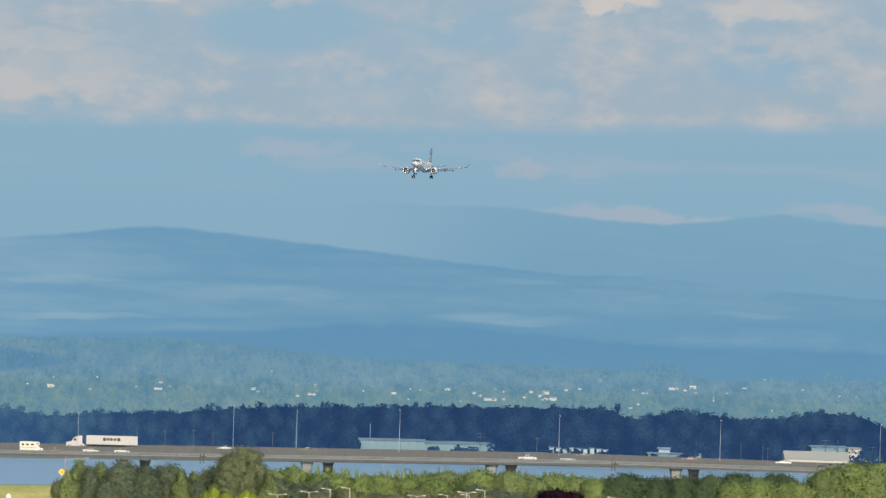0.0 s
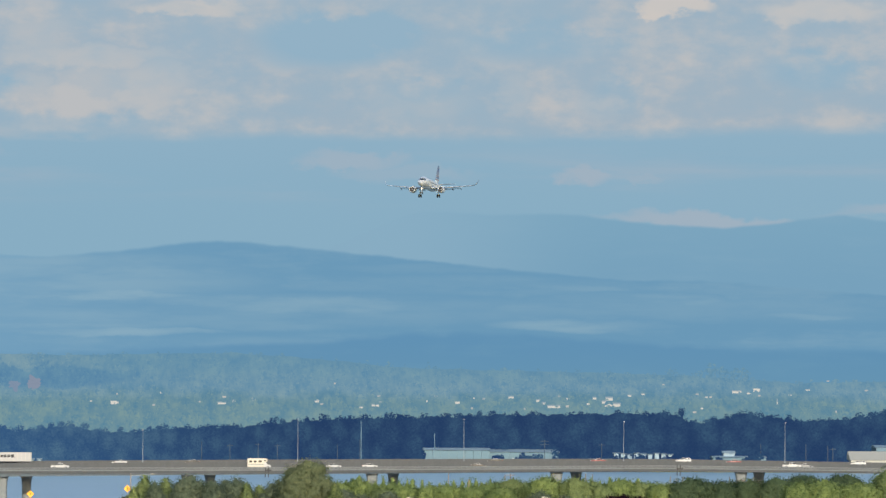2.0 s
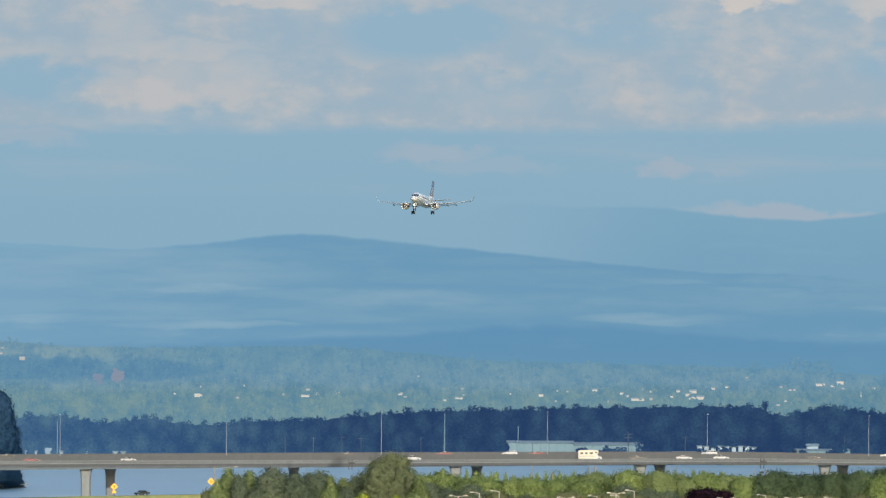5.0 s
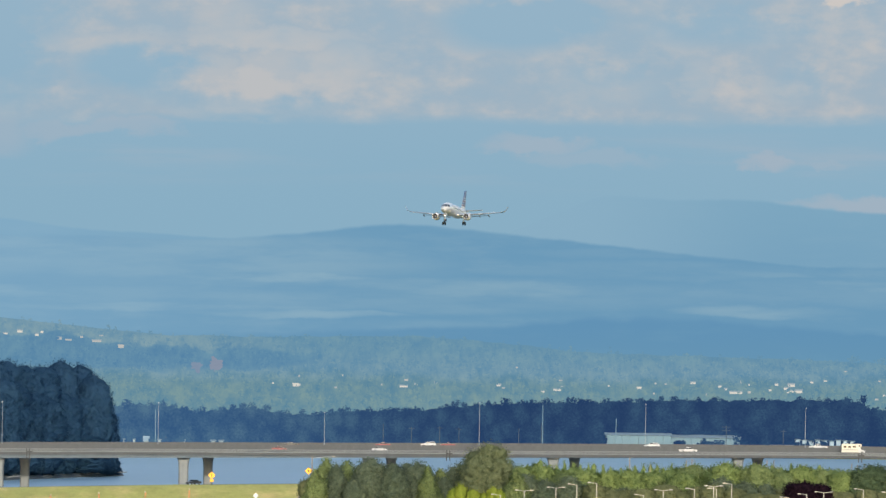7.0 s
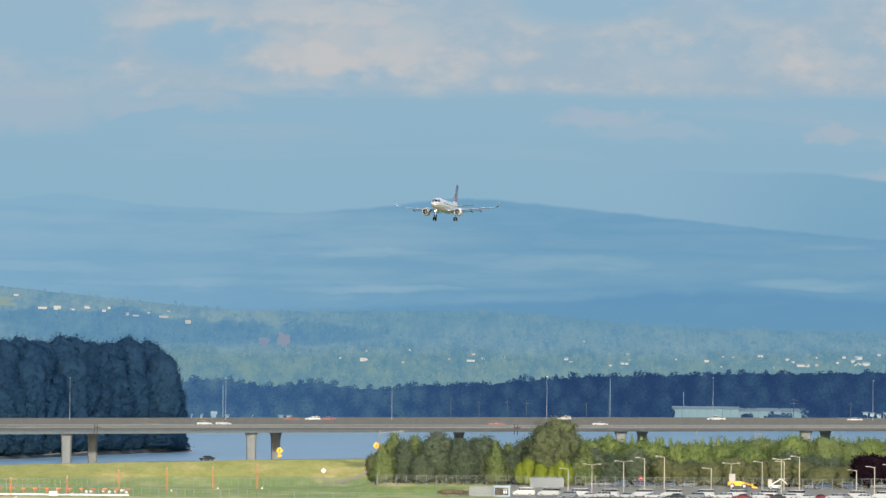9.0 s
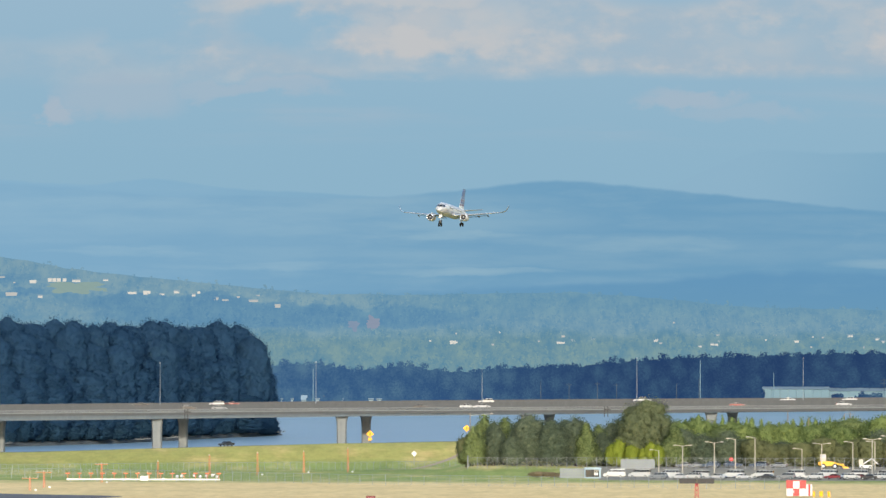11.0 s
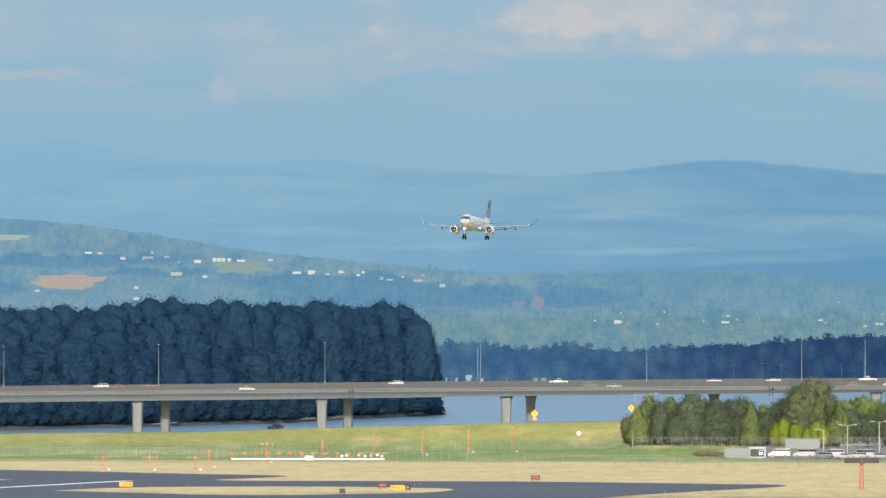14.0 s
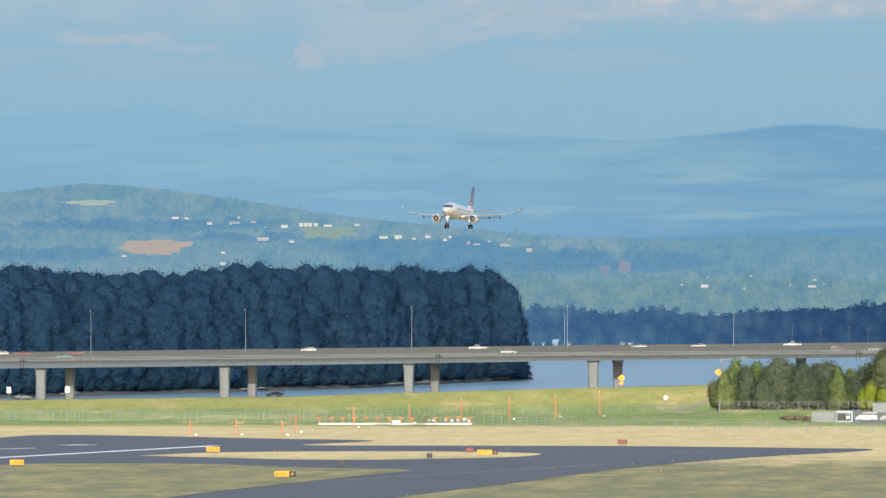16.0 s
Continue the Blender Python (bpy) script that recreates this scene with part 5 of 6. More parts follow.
on_bridge(make_car("pickup", "white", "pickup_truck", "white pickup truck driving on the bridge", G), True, (14.5, 175), (16, -40))
on_bridge(make_car("sedan", "red", "car", "red saloon car driving on the bridge", G), True, (0, 940), (3.5, 453), (9, -323), lane=3)
on_bridge(make_car("sedan", "red", "car", "red saloon car driving on the bridge", G), True, (12.5, -836), (14.5, -1167), (16, -1406), lane=3)
on_bridge(make_car("sedan", "white", "car", "white saloon car driving on the bridge", G), True, (0, 115), (1.5, -109), (3.5, -415))
on_bridge(make_car("sedan", "black", "car", "black saloon car driving on the bridge", G), True, (0, 262), (3.5, -295), lane=2)
on_bridge(make_car("sedan", "black", "car", "black saloon car driving on the bridge", G), True, (12.5, -954), (14.5, -1227), lane=2)
on_bridge(make_car("sedan", "white", "car", "white saloon car driving on the bridge", G), False, (0, -66), (1.5, 179), (3.5, 495))
on_bridge(make_car("pickup", "white", "pickup_truck", "white pickup truck driving on the bridge", G), False, (0, 652), (1.5, 917))
on_bridge(make_car("sedan", "black", "car", "black saloon car driving on the bridge", G), False, (0, -183), (1.5, 50), (3.5, 355), lane=2)
on_bridge(make_car("sedan", "white", "car", "white saloon car driving on the bridge", G), False, (1.5, 115), (3.5, 430), lane=1)
on_bridge(make_car("sedan", "grey", "car", "grey saloon car driving on the bridge", G), False, (0, 723), (3.5, 1260), lane=2)
on_bridge(make_car("sedan", "black", "car", "black saloon car driving on the bridge", G), False, (0, 150), (3.5, 675), lane=2)
on_bridge(make_car("pickup", "white", "pickup_truck", "white pickup truck driving on the bridge", G), False, (3.5, -53), (7, 500))
on_bridge(make_car("sedan", "red", "car", "red saloon car driving on the bridge", G), False, (7, -223), (9, 42))
on_bridge(make_car("sedan", "silver", "car", "silver saloon car driving on the bridge", G), False, (7, -46), (9, 225))
on_bridge(make_car("sedan", "black", "car", "black saloon car driving on the bridge", G), False, (9, -570), (12.5, -15), lane=1)
on_bridge(make_car("sedan", "white", "car", "white saloon car driving on the bridge", G), False, (9, -475), (12.5, 59))
on_bridge(make_car("sedan", "silver", "car", "silver saloon car driving on the bridge", G), False, (9, -442), (12.5, 82), lane=2)
on_bridge(make_car("sedan", "white", "car", "white saloon car driving on the bridge", G), False, (12.5, -1084), (16, -542))
on_bridge(make_car("suv", "black", "car", "black estate car driving on the bridge", G), False, (12.5, -453), (14.5, -172), (16, 41))
on_bridge(make_car("sedan", "grey", "car", "grey saloon car driving on the bridge", G), False, (12.5, -405), (14.5, -133), (16, 107), lane=1)
on_bridge(make_car("sedan", "green", "car", "dark green saloon car driving on the bridge", G), False, (14.5, -1560), (16, -1331))

LEVEE_CARS = [(make_car("sedan", "black", "car", "black saloon car on the levee road", "cars on the levee"), ((0, -95), (3.5, -232), (7, -374), (9, -470), (12.5, -691), (14.5, -838), (16, -958)), 180),
              (make_car("sedan", "grey", "car", "dark grey saloon car on the levee road", "cars on the levee"), ((0, -2600), (16, -1407)), 0)]


def levee_rows(keys, heading):
    rows = []
    for t in np.arange(0, 16.01, 1.0):
        u = np.interp(t, [k[0] for k in keys], [k[1] for k in keys])
        d, z = crest(u * 2350 / F)
        d2 = d + 4.5
        x = u * d2 / F
        d, z = crest(x)
        ahead = crest(x + 5)[0] - crest(x - 5)[0]
        rows.append((float(t), pose(x, d + 4.5, z + 0.02, 0, 0, heading + math.degrees(math.atan2(ahead, 10)))))
    return rows

# ---- airfield ----


def lettering(parent, text, size, at, material, name="lettering"):
    """Raised letters on a sign face that looks toward -Y."""
    cu = bpy.data.curves.new(name, "FONT")
    cu.body, cu.size, cu.extrude, cu.align_x, cu.align_y = text, size, 0.01, "CENTER", "CENTER"
    tmp = bpy.data.objects.new(name, cu)
    scene.collection.objects.link(tmp)
    me = bpy.data.meshes.new_from_object(tmp.evaluated_get(bpy.context.evaluated_depsgraph_get()))
    bpy.data.objects.remove(tmp)
    me.materials.clear()
    me.materials.append(material)
    ob = new(name, me)
    ob.parent = parent
    ob.matrix_basis = Matrix.Translation(at) @ pose(0, 0, 0, 90, 0, 0)
    return ob


def ground_at(u, d):
    x = u * d / F
    return Vector((x, d, 0.0 if d < 2180 else ground_height(x, d)))


def taxi_sign(px, py, panels, arrow=0, label="yellow taxiway guidance sign on the grass"):
    """panels: (width, face, ink, text)."""
    x, d = field(px, py)
    s = thing("taxiway_sign", label, "sign", "taxiway signs", at=(x, d, 0.1))
    total = sum(p[0] for p in panels)
    c = -total / 2
    for w, face, ink, text in panels:
        b = BM()
        box(b, (w - 0.03, 0.28, 0.92), (c + w / 2, 0, 0.72), bevel=0.03)
        pn = part("panel", b, face, s)
        if text:
            lettering(pn, text, 0.66, (c + w / 2 + (0.18 if arrow < 0 else -0.18 if arrow > 0 else 0) * (len(text) > 1), -0.16, 0.72), ink)
        if arrow and len(text) > 1:
            ar = BM()
            ax = c + w / 2 - arrow * -0.78
            box(ar, (0.5, 0.02, 0.1), (ax, -0.155, 0.72))
            for q in (-1, 1):
                box(ar, (0.3, 0.02, 0.1), (ax + arrow * 0.17, -0.155, 0.72 + q * 0.09), Euler((0, q * arrow * 0.75, 0)).to_matrix())
            part("arrow", ar, ink, pn)
        c += w
    for lx in (-total / 2 + 0.3, total / 2 - 0.3):
        b = BM()
        rod(b, (lx, 0, 0), (lx, 0, 0.3), 0.05, n=6)
        part("leg", b, DARK, s)
    return s


taxi_sign(27, 827, [(2.6, YELLOW, BLACK, "A2")], 1)
taxi_sign(376, 803, [(2.7, YELLOW, BLACK, "A1")], 1)
taxi_sign(504, 848, [(2.5, YELLOW, BLACK, "A2"), (1.15, BLACK, YELLOW, "A")], -1, "yellow and black taxiway guidance sign on the grass")
taxi_sign(863, 808, [(2.9, YELLOW, BLACK, "A1"), (1.1, BLACK, YELLOW, "A")], -1, "yellow and black taxiway guidance sign on the grass")


def box_sign(px, py, w, h, face, label):
    x, d = field(px, py)
    s = thing("hold_sign", label, "sign", "hold signs", at=(x, d, 0.08))
    b = BM()
    box(b, (w, 0.35, h), (0, 0, 0.25 + h / 2), bevel=0.04)
    p = part("panel", b, face, s)
    if face is not DARK:
        for i in range(3):
            t = BM()
            box(t, (w * 0.16, 0.02, h * 0.34), (w * (-0.24 + 0.24 * i), -0.19, 0.25 + h * 0.52))
            part("lettering", t, SIGN_INK, p)
    for lx in (-w * 0.35, w * 0.35):
        b = BM()
        rod(b, (lx, 0, 0), (lx, 0, 0.3), 0.05, n=6)
        part("leg", b, DARK, s)


box_sign(1102, 789, 2.0, 0.95, MAROON, "dark red holding position sign on the grass")
box_sign(831, 803.5, 1.6, 0.9, MAROON, "dark red holding position sign on the grass")
box_sign(760, 813.5, 1.1, 0.85, DARK, "black back of a taxiway sign")
box_sign(604, 829.5, 1.0, 0.95, DARK, "black back of a taxiway sign")


def edge_lights():
    rng = np.random.default_rng(2)
    first = None
    spots = [(px, 803 + rng.uniform(-4, 6)) for px in range(200, 960, 95)] + [(px, 800 + (1500 - px) * 0.06) for px in range(980, 1500, 70)] + [(px, 880 - (px - 700) * 0.098 + 2) for px in range(720, 1500, 90)]
    spots += [(px, 776) for px in range(280, 340, 14)] + [(1277, 787), (888, 799), (898, 797)]
    for px, py in spots:
        x, d = field(px, py)
        if first is None:
            first = thing("edge_light", "small taxiway edge light on a short stake", "light", "taxiway edge lights", at=(x, d, 0.06))
            b = BM()
            rod(b, (0, 0, 0), (0, 0, 0.3), 0.03, n=6)
            part("stake", b, AMBER, first)
            b = BM()
            rod(b, (0, 0, 0.3), (0, 0, 0.42), 0.08, 0.05, 8)
            part("lens", b, CREAM, first)
        else:
            copy_thing(first, Matrix.Translation((x, d, 0.06)))


edge_lights()


def localizer():
    d = 2095.0
    k = d / F
    x0, x1 = -879.5 * k, -607.5 * k
    a = thing("antenna_array", "row of orange antennas on a long white beam", "antenna", at=((x0 + x1) / 2, d, 0))
    L = x1 - x0
    b = BM()
    box(b, (L, 0.5, 0.42), (0, 0, 0.62), bevel=0.04)
    part("beam", b, WHITE, a, "long white painted beam")
    for i in range(12):
        b = BM()
        rod(b, (-L / 2 + 1 + i * (L - 2) / 11, 0, -0.1), (-L / 2 + 1 + i * (L - 2) / 11, 0, 0.4), 0.12, n=6)
        part("leg", b, STEEL, a)
    for i in range(14):
        x = -L / 2 + 0.3 + i * (L - 0.6) / 13
        b = BM()
        rod(b, (x, 0, 0.8), (x, 0, 2.1), 0.09, n=6)
        box(b, (1.15, 0.5, 0.26), (x, 0, 2.1), bevel=0.04)
        part("antenna", b, ORANGE, a, "orange log-periodic antenna")
    b = BM()
    box(b, (2.0, 1.2, 1.2), (L * 0.0 + 0.3, -0.9, 0.9), bevel=0.05)
    part("equipment_box", b, WHITE, a)
    for i, x in enumerate((0.22, 0.25, 0.33, 0.37, 0.41, 0.45, 0.48)):
        b = BM()
        bmesh.ops.create_icosphere(b, subdivisions=2, radius=0.42, matrix=Matrix.Translation((x * L, 0.9, 1.35 + 0.15 * (i % 3))))
        part("dome", b, WHITE, a)


localizer()


def mast(px, base, top, bar=0.0):
    d = EYE * F / (base - 555.0)
    z0 = 0.0
    if d > 2180:
        x = (px - 1442.5) * d / F
        while d > 2190 and EYE - (base - 555.0) * d / F < ground_height((px - 1442.5) * d / F, d):
            d -= 4
        z0 = ground_height((px - 1442.5) * d / F, d)
    x = (px - 1442.5) * d / F
    h = EYE + (555.0 - top) * d / F - z0
    m = thing("approach_light_mast", "orange approach light mast on the grass", "mast", "approach light masts", at=(x, d, z0))
    b = BM()
    for q in range(3):
        a0 = q * 2.094
        rod(b, (0.28 * math.cos(a0), 0.28 * math.sin(a0), 0), (0.14 * math.cos(a0), 0.14 * math.sin(a0), h), 0.055, 0.05, 5)
    n = int(h / 0.7)
    for i in range(n):
        rod(b, (-0.22, 0, h * i / n), (0.22, 0, h * (i + 0.9) / n), 0.035, n=4)
    part("lattice", b, ORANGE, m)
    b = BM()
    rod(b, (0, 0, h), (0, 0, h + 0.35), 0.16, 0.10, 8)
    part("lamp", b, CREAM, m)
    if bar:
        b = BM()
        box(b, (bar, 0.08, 0.09), (0, 0, h - 0.2))
        part("crossbar", b, ORANGE, m)
        for i in range(5):
            b = BM()
            rod(b, (bar * (i - 2) / 4.4, -0.1, h - 0.05), (bar * (i - 2) / 4.4, -0.1, h + 0.2), 0.09, n=6)
            part("lamp", b, CREAM, m)
    b = BM()
    box(b, (0.5, 0.4, 0.35), (1.3, 0.4, 0.17), bevel=0.04)
    part("control_box", b, WHITE, m)


for _p in ((335, 771, 748, 3.6), (417, 771, 748, 3.6), (498, 771, 748, 3.6), (523, 766, 737, 3.6), (625, 757, 723, 3.0), (725, 750, 719, 0), (816, 743, 708, 0), (901, 743, 704, 0), (983, 738, 701, 0), (1061, 737, 695, 0)):
    mast(*_p)


def mesh_material():
    """Chain link: a fine woven wire net with open holes."""
    k = Nodes("chain_link")
    x, y, z = k.split(k.pos(world_space=False))
    a = k.math("FRACT", k.math("MULTIPLY", k.math("ADD", x, z), 7.0))
    b = k.math("FRACT", k.math("MULTIPLY", k.math("SUBTRACT", x, z), 7.0))
    f = k.math("MAXIMUM", k.math("LESS_THAN", a, 0.030), k.math("LESS_THAN", b, 0.030))
    k.base((0.30, 0.31, 0.31), 0.5, 0.3)
    k.put(k.bsdf.inputs["Alpha"], f)
    return k.mat


CHAIN = mesh_material()


def fence(points, h, gap, label, name="chain_link_fence", thick=0.05):
    """A fence along plan points (x, y), posts each gap metres."""
    f = thing(name, label, "fence")
    first = None
    for (xa, ya), (xb, yb) in zip(points, points[1:]):
        L = math.hypot(xb - xa, yb - ya)
        n = max(1, round(L / gap))
        zs = []
        for i in range(n + 1):
            x, y = xa + (xb - xa) * i / n, ya + (yb - ya) * i / n
            z = 0.0 if y < 2180 else ground_height(x, y)
            zs.append((x, y, z))
            if first is None:
                b = BM()
                rod(b, (0, 0, -0.2), (0, 0, h + 0.12), thick, n=6)
                first = mesh_of("post", b, STEEL)
            part("post", first, None, f, at=(x, y, z))
        b = BM()
        w = BM()
        sx, sy = -(yb - ya) / L * 0.035, (xb - xa) / L * 0.035
        loft(b, [[(x - sx, y - sy, z + h), (x, y, z + h - 0.035), (x + sx, y + sy, z + h), (x, y, z + h + 0.035)] for x, y, z in zs])
        lo, hi = [w.verts.new(v) for v in zs], [w.verts.new((x, y, z + h)) for x, y, z in zs]
        for i in range(n):
            w.faces.new((lo[i], lo[i + 1], hi[i + 1], hi[i]))
        part("top_rail", b, STEEL, f)
        part("wire_mesh", w, CHAIN, f)
    return f


def fspot(px, py):
    x, d = field(px, py)
    return (x, d)


fence([fspot(-250, 744), fspot(0, 745.5), fspot(560, 749), fspot(1060, 759), fspot(1568, 764), fspot(1850, 766)], 2.5, 3.9, "chain link perimeter fence across the airfield grass", thick=0.06)
fence([(-1640 * 2215 / F, 2215), (-1260 * 2232 / F, 2232), (-943 * 2268 / F, 2268), (-540 * 2328 / F, 2328), (-190 * 2360 / F, 2360)], 2.3, 2.0, "dense chain link fence at the foot of the levee")
fence([(-170 * 2230 / F, 2318), (-170 * 2230 / F, 2232), (165 * 2230 / F, 2232), (760 * 2230 / F, 2234), (1400 * 2230 / F, 2240)], 2.9, 2.6, "tall chain link fence round the parking lot", thick=0.07)


def warning_sign(u, v, d, size, face, label, tilt=True, plaque=False, post_v=None):
    p = spot(u, v, d)
    z0 = ground_height(p.x, d)
    s = thing("road_sign", label, "sign", at=(p.x, d, z0))
    h = p.z - z0
    b = BM()
    rod(b, (0, 0.08, -0.2), (0, 0.08, h + 0.2), 0.06, n=6)
    part("post", b, STEEL, s)
    b = BM()
    if tilt:
        box(b, (size, 0.05, size), (0, 0, h), Euler((0, radians(45), 0)).to_matrix(), 0.02)
    else:
        box(b, (size, 0.05, size * 1.35), (0, 0, h), None, 0.02)
    pl = part("plate", b, face, s)
    b = BM()
    if tilt:
        box(b, (size * 0.2, 0.02, size * 0.5), (0, -0.04, h))
    else:
        box(b, (size * 0.6, 0.02, size * 0.14), (0, -0.04, h + size * 0.2)), box(b, (size * 0.5, 0.02, size * 0.3), (0, -0.04, h - size * 0.2))
    part("symbol", b, BLACK if face is not WHITE else GREY, pl)
    if plaque:
        b = BM()
        box(b, (size * 0.7, 0.05, size * 0.5), (0, 0, h - size * 1.0), None, 0.02)
        part("plaque", b, face, s)


warning_sign(-342, -70, 2425, 1.5, AMBER, "orange-yellow diamond warning sign on the levee", True, True)
warning_sign(-171, -60, 2452, 1.5, AMBER, "orange-yellow diamond warning sign on the levee", True)
warning_sign(-264, -105, 2385, 1.15, WHITE, "small white diamond sign on the levee slope", True)
warning_sign(-1430, -92, 2285, 1.25, WHITE, "white rectangular traffic sign on the levee", False)
warning_sign(-1326, -91, 2290, 1.25, WHITE, "white rectangular traffic sign on the levee", False)


def levee_lamp():
    p = spot(-165, -33, 2455)
    z0 = ground_height(p.x, p.y)
    s = thing("street_lamp", "wooden pole with a long street lamp arm on the levee", "street lamp", at=(p.x, p.y, z0))
    h = p.z - z0
    b = BM()
    rod(b, (0, 0, 0), (0, 0, h), 0.17, 0.12)
    part("pole", b, POLE_WOOD, s)
    b = BM()
    rod(b, (0, 0, h - 0.7), (6.0, 0, h - 0.15), 0.06, 0.05, 6)
    part("arm", b, STEEL, s)
    b = BM()
    box(b, (0.9, 0.4, 0.22), (6.3, 0, h - 0.15), bevel=0.06)
    part("lamp_head", b, CREAM, s)


levee_lamp()


def levee_path():
    bm = BM()
    rows = []
    for i in range(24):
        f = i / 23
        u, d = -300 + 125 * f, 2352 + 70 * f
        row = []
        for w in (-2.2, 2.2):
            x, y = u * d / F, d + w
            row.append(bm.verts.new((x, y, ground_height(x, y) + 0.12)))
        rows.append(row)
    for a, b in zip(rows, rows[1:]):
        bm.faces.new((a[0], b[0], b[1], a[1]))
    bmesh.ops.recalc_face_normals(bm, faces=bm.faces)
    thing("path", "pale gravel path climbing the levee", "path", kind="structure", data=mesh_of("path", bm, plain("gravel", (0.30, 0.225, 0.165), 0.95, vary=0.25)))


levee_path()


def levee_road():
    bm = BM()
    rows = []
    for x in np.arange(-420, 421, 10.0):
        d, z = crest(x)
        rows.append([bm.verts.new((x, d + w, z + 0.02)) for w in (1.0, 8.0)])
    for a, b in zip(rows, rows[1:]):
        bm.faces.new((a[0], b[0], b[1], a[1]))
    bmesh.ops.recalc_face_normals(bm, faces=bm.faces)
    thing("road", "narrow asphalt road along the levee crest", "road", kind="structure", data=mesh_of("road", bm, ASPHALT))


levee_road()

# ---- parking lot ----


def build_lot():
    xs, ys = np.linspace(9, 280, 30), np.linspace(2142, 2262, 40)
    verts = [(x, y, (0.0 if y < 2180 else ground_height(x, y)) + 0.06) for y in ys for x in xs]
    n = len(xs)
    faces = [(j * n + i, j * n + i + 1, (j + 1) * n + i + 1, (j + 1) * n + i) for j in range(len(ys) - 1) for i in range(n - 1)]
    m = plain("worn_lot_asphalt", (0.20, 0.182, 0.140), 0.95, vary=0.3, grain=0.8)
    thing("parking_lot", "worn sandy asphalt of the staff parking lot", "parking lot", kind="structure", data=soup("parking_lot", verts, faces, m, True))


build_lot()


def lot_z(x, y):
    return (0.0 if y < 2180 else ground_height(x, y)) + 0.07


def park(kind, colour, name, label, group, places, d):
    first = None
    for u, turn in places:
        dd = d + (u % 7) * 0.5
        x = u * dd / F
        m = Matrix.Translation((x, dd, lot_z(x, dd))) @ pose(0, 0, 0, 0, 0, turn)
        if first is None:
            first = make_car(kind, colour, name, label, group)
            first.matrix_basis = m
        else:
            copy_thing(first, m)


park("van", "white", "van", "white passenger van parked in the lot", "parked vans", [(90, 180), (135, 168), (186, 172), (239, 166), (300, 170), (352, 168), (408, 170), (465, 166), (520, 170), (568, 168), (677, 170), (725, 168), (790, 170), (850, 168)], 2186)
park("suv", "white", "car", "white estate car parked in the lot", "parked cars", [(228, 162), (444, 165), (508, 20), (557, 160), (642, 158), (690, 165), (820, 160)], 2163)
park("sedan", "silver", "car", "silver saloon car parked in the lot", "parked cars", [(205, 165), (272, 160), (318, 20), (590, 165)], 2164)
park("sedan", "black", "car", "black saloon car parked in the lot", "parked cars", [(360, 160), (540, 165), (760, 160)], 2165)
park("suv", "grey", "car", "grey estate car parked in the lot", "parked cars", [(394, 165), (168, 160), (660, 20)], 2165)
park("sedan", "red", "car", "red saloon car parked in the lot", "parked cars", [(478, 165), (616, 160), (526, 15)], 2168)
park("suv", "blue", "car", "dark blue estate car parked behind the fence", "parked cars", [(262, 165), (300, 20), (345, 165), (620, 165), (670, 20)], 2240)
park("sedan", "grey", "car", "grey saloon car parked behind the fence", "parked cars", [(215, 165), (236, 20), (380, 165), (600, 20), (720, 165), (760, 20)], 2242)


def lot_lamps():
    def make(arms):
        s = thing("street_lamp", "cream pole lamp with %s in the parking lot" % ("two arms" if arms == 2 else "one arm"), "street lamp", "parking lot lamps")
        h = 7.0
        b = BM()
        rod(b, (0, 0, -0.2), (0, 0, h), 0.13, 0.10)
        part("pole", b, CREAM, s)
        for q in (-1, 1)[:arms]:
            b = BM()
            rod(b, (0, 0, h - 0.1), (q * 1.6, -0.2, h + 0.15), 0.06, n=6)
            part("arm", b, CREAM, s)
            b = BM()
            box(b, (0.85, 0.4, 0.22), (q * 2.0, -0.2, h + 0.15), bevel=0.07)
            part("lamp_head", b, CREAM, s)
        return s
    made = {}
    for u, top, arms, d in ((169, -98, 1, 2190), (211, -90, 2, 2195), (267, -84, 2, 2212), (304, -78, 1, 2220), (339, -75, 1, 2225), (422, -95, 1, 2190), (457, -86, 2, 2210), (512, -83, 1, 2205), (546, -78, 2, 2200), (551, -82, 1, 2222), (578, -73, 1, 2222), (679, -96, 1, 2190), (711, -90, 1, 2200), (741, -86, 2, 2215), (811, -80, 1, 2220), (860, -85, 2, 2205), (930, -84, 1, 2210)):
        x = u * d / F
        z0 = lot_z(x, d)
        h = EYE + (top - LEVEL) * d / F - z0
        m = Matrix.Translation((x, d, z0)) @ Matrix.Diagonal((1, 1, h / 7.0, 1))
        if arms not in made:
            made[arms] = make(arms)
            made[arms].matrix_basis = m
        else:
            copy_thing(made[arms], m).matrix_basis = m


lot_lamps()


def lot_poles():
    for u, v, d in ((195, -50, 2300), (243, -42, 2330), (397, -28, 2380), (433, -40, 2300), (497, -32, 2330), (507, -30, 2332), (560, -36, 2300), (620, -38, 2310), (640, -30, 2330), (652, -30, 2330), (790, -34, 2330), (800, -36, 2332), (812, -34, 2335), (895, -34, 2330), (915, -38, 2330), (938, -34, 2330), (1000, -36, 2330), (1020, -40, 2330), (1090, -44, 2320)):
        p = spot(u, v, d)
        z0 = ground_height(p.x, d)
        s = thing("utility_pole", "weathered wooden utility pole among the trees", "utility pole", "utility poles", at=(p.x, d, z0))
        b = BM()
        rod(b, (0, 0, -0.3), (0, 0, p.z - z0), 0.16, 0.11, 7)
        part("pole", b, POLE_WOOD, s)
        if int(u) % 3 == 0:
            b = BM()
            box(b, (2.2, 0.12, 0.14), (0, -0.15, p.z - z0 - 0.5))
            part("crossarm", b, POLE_WOOD, s)


lot_poles()


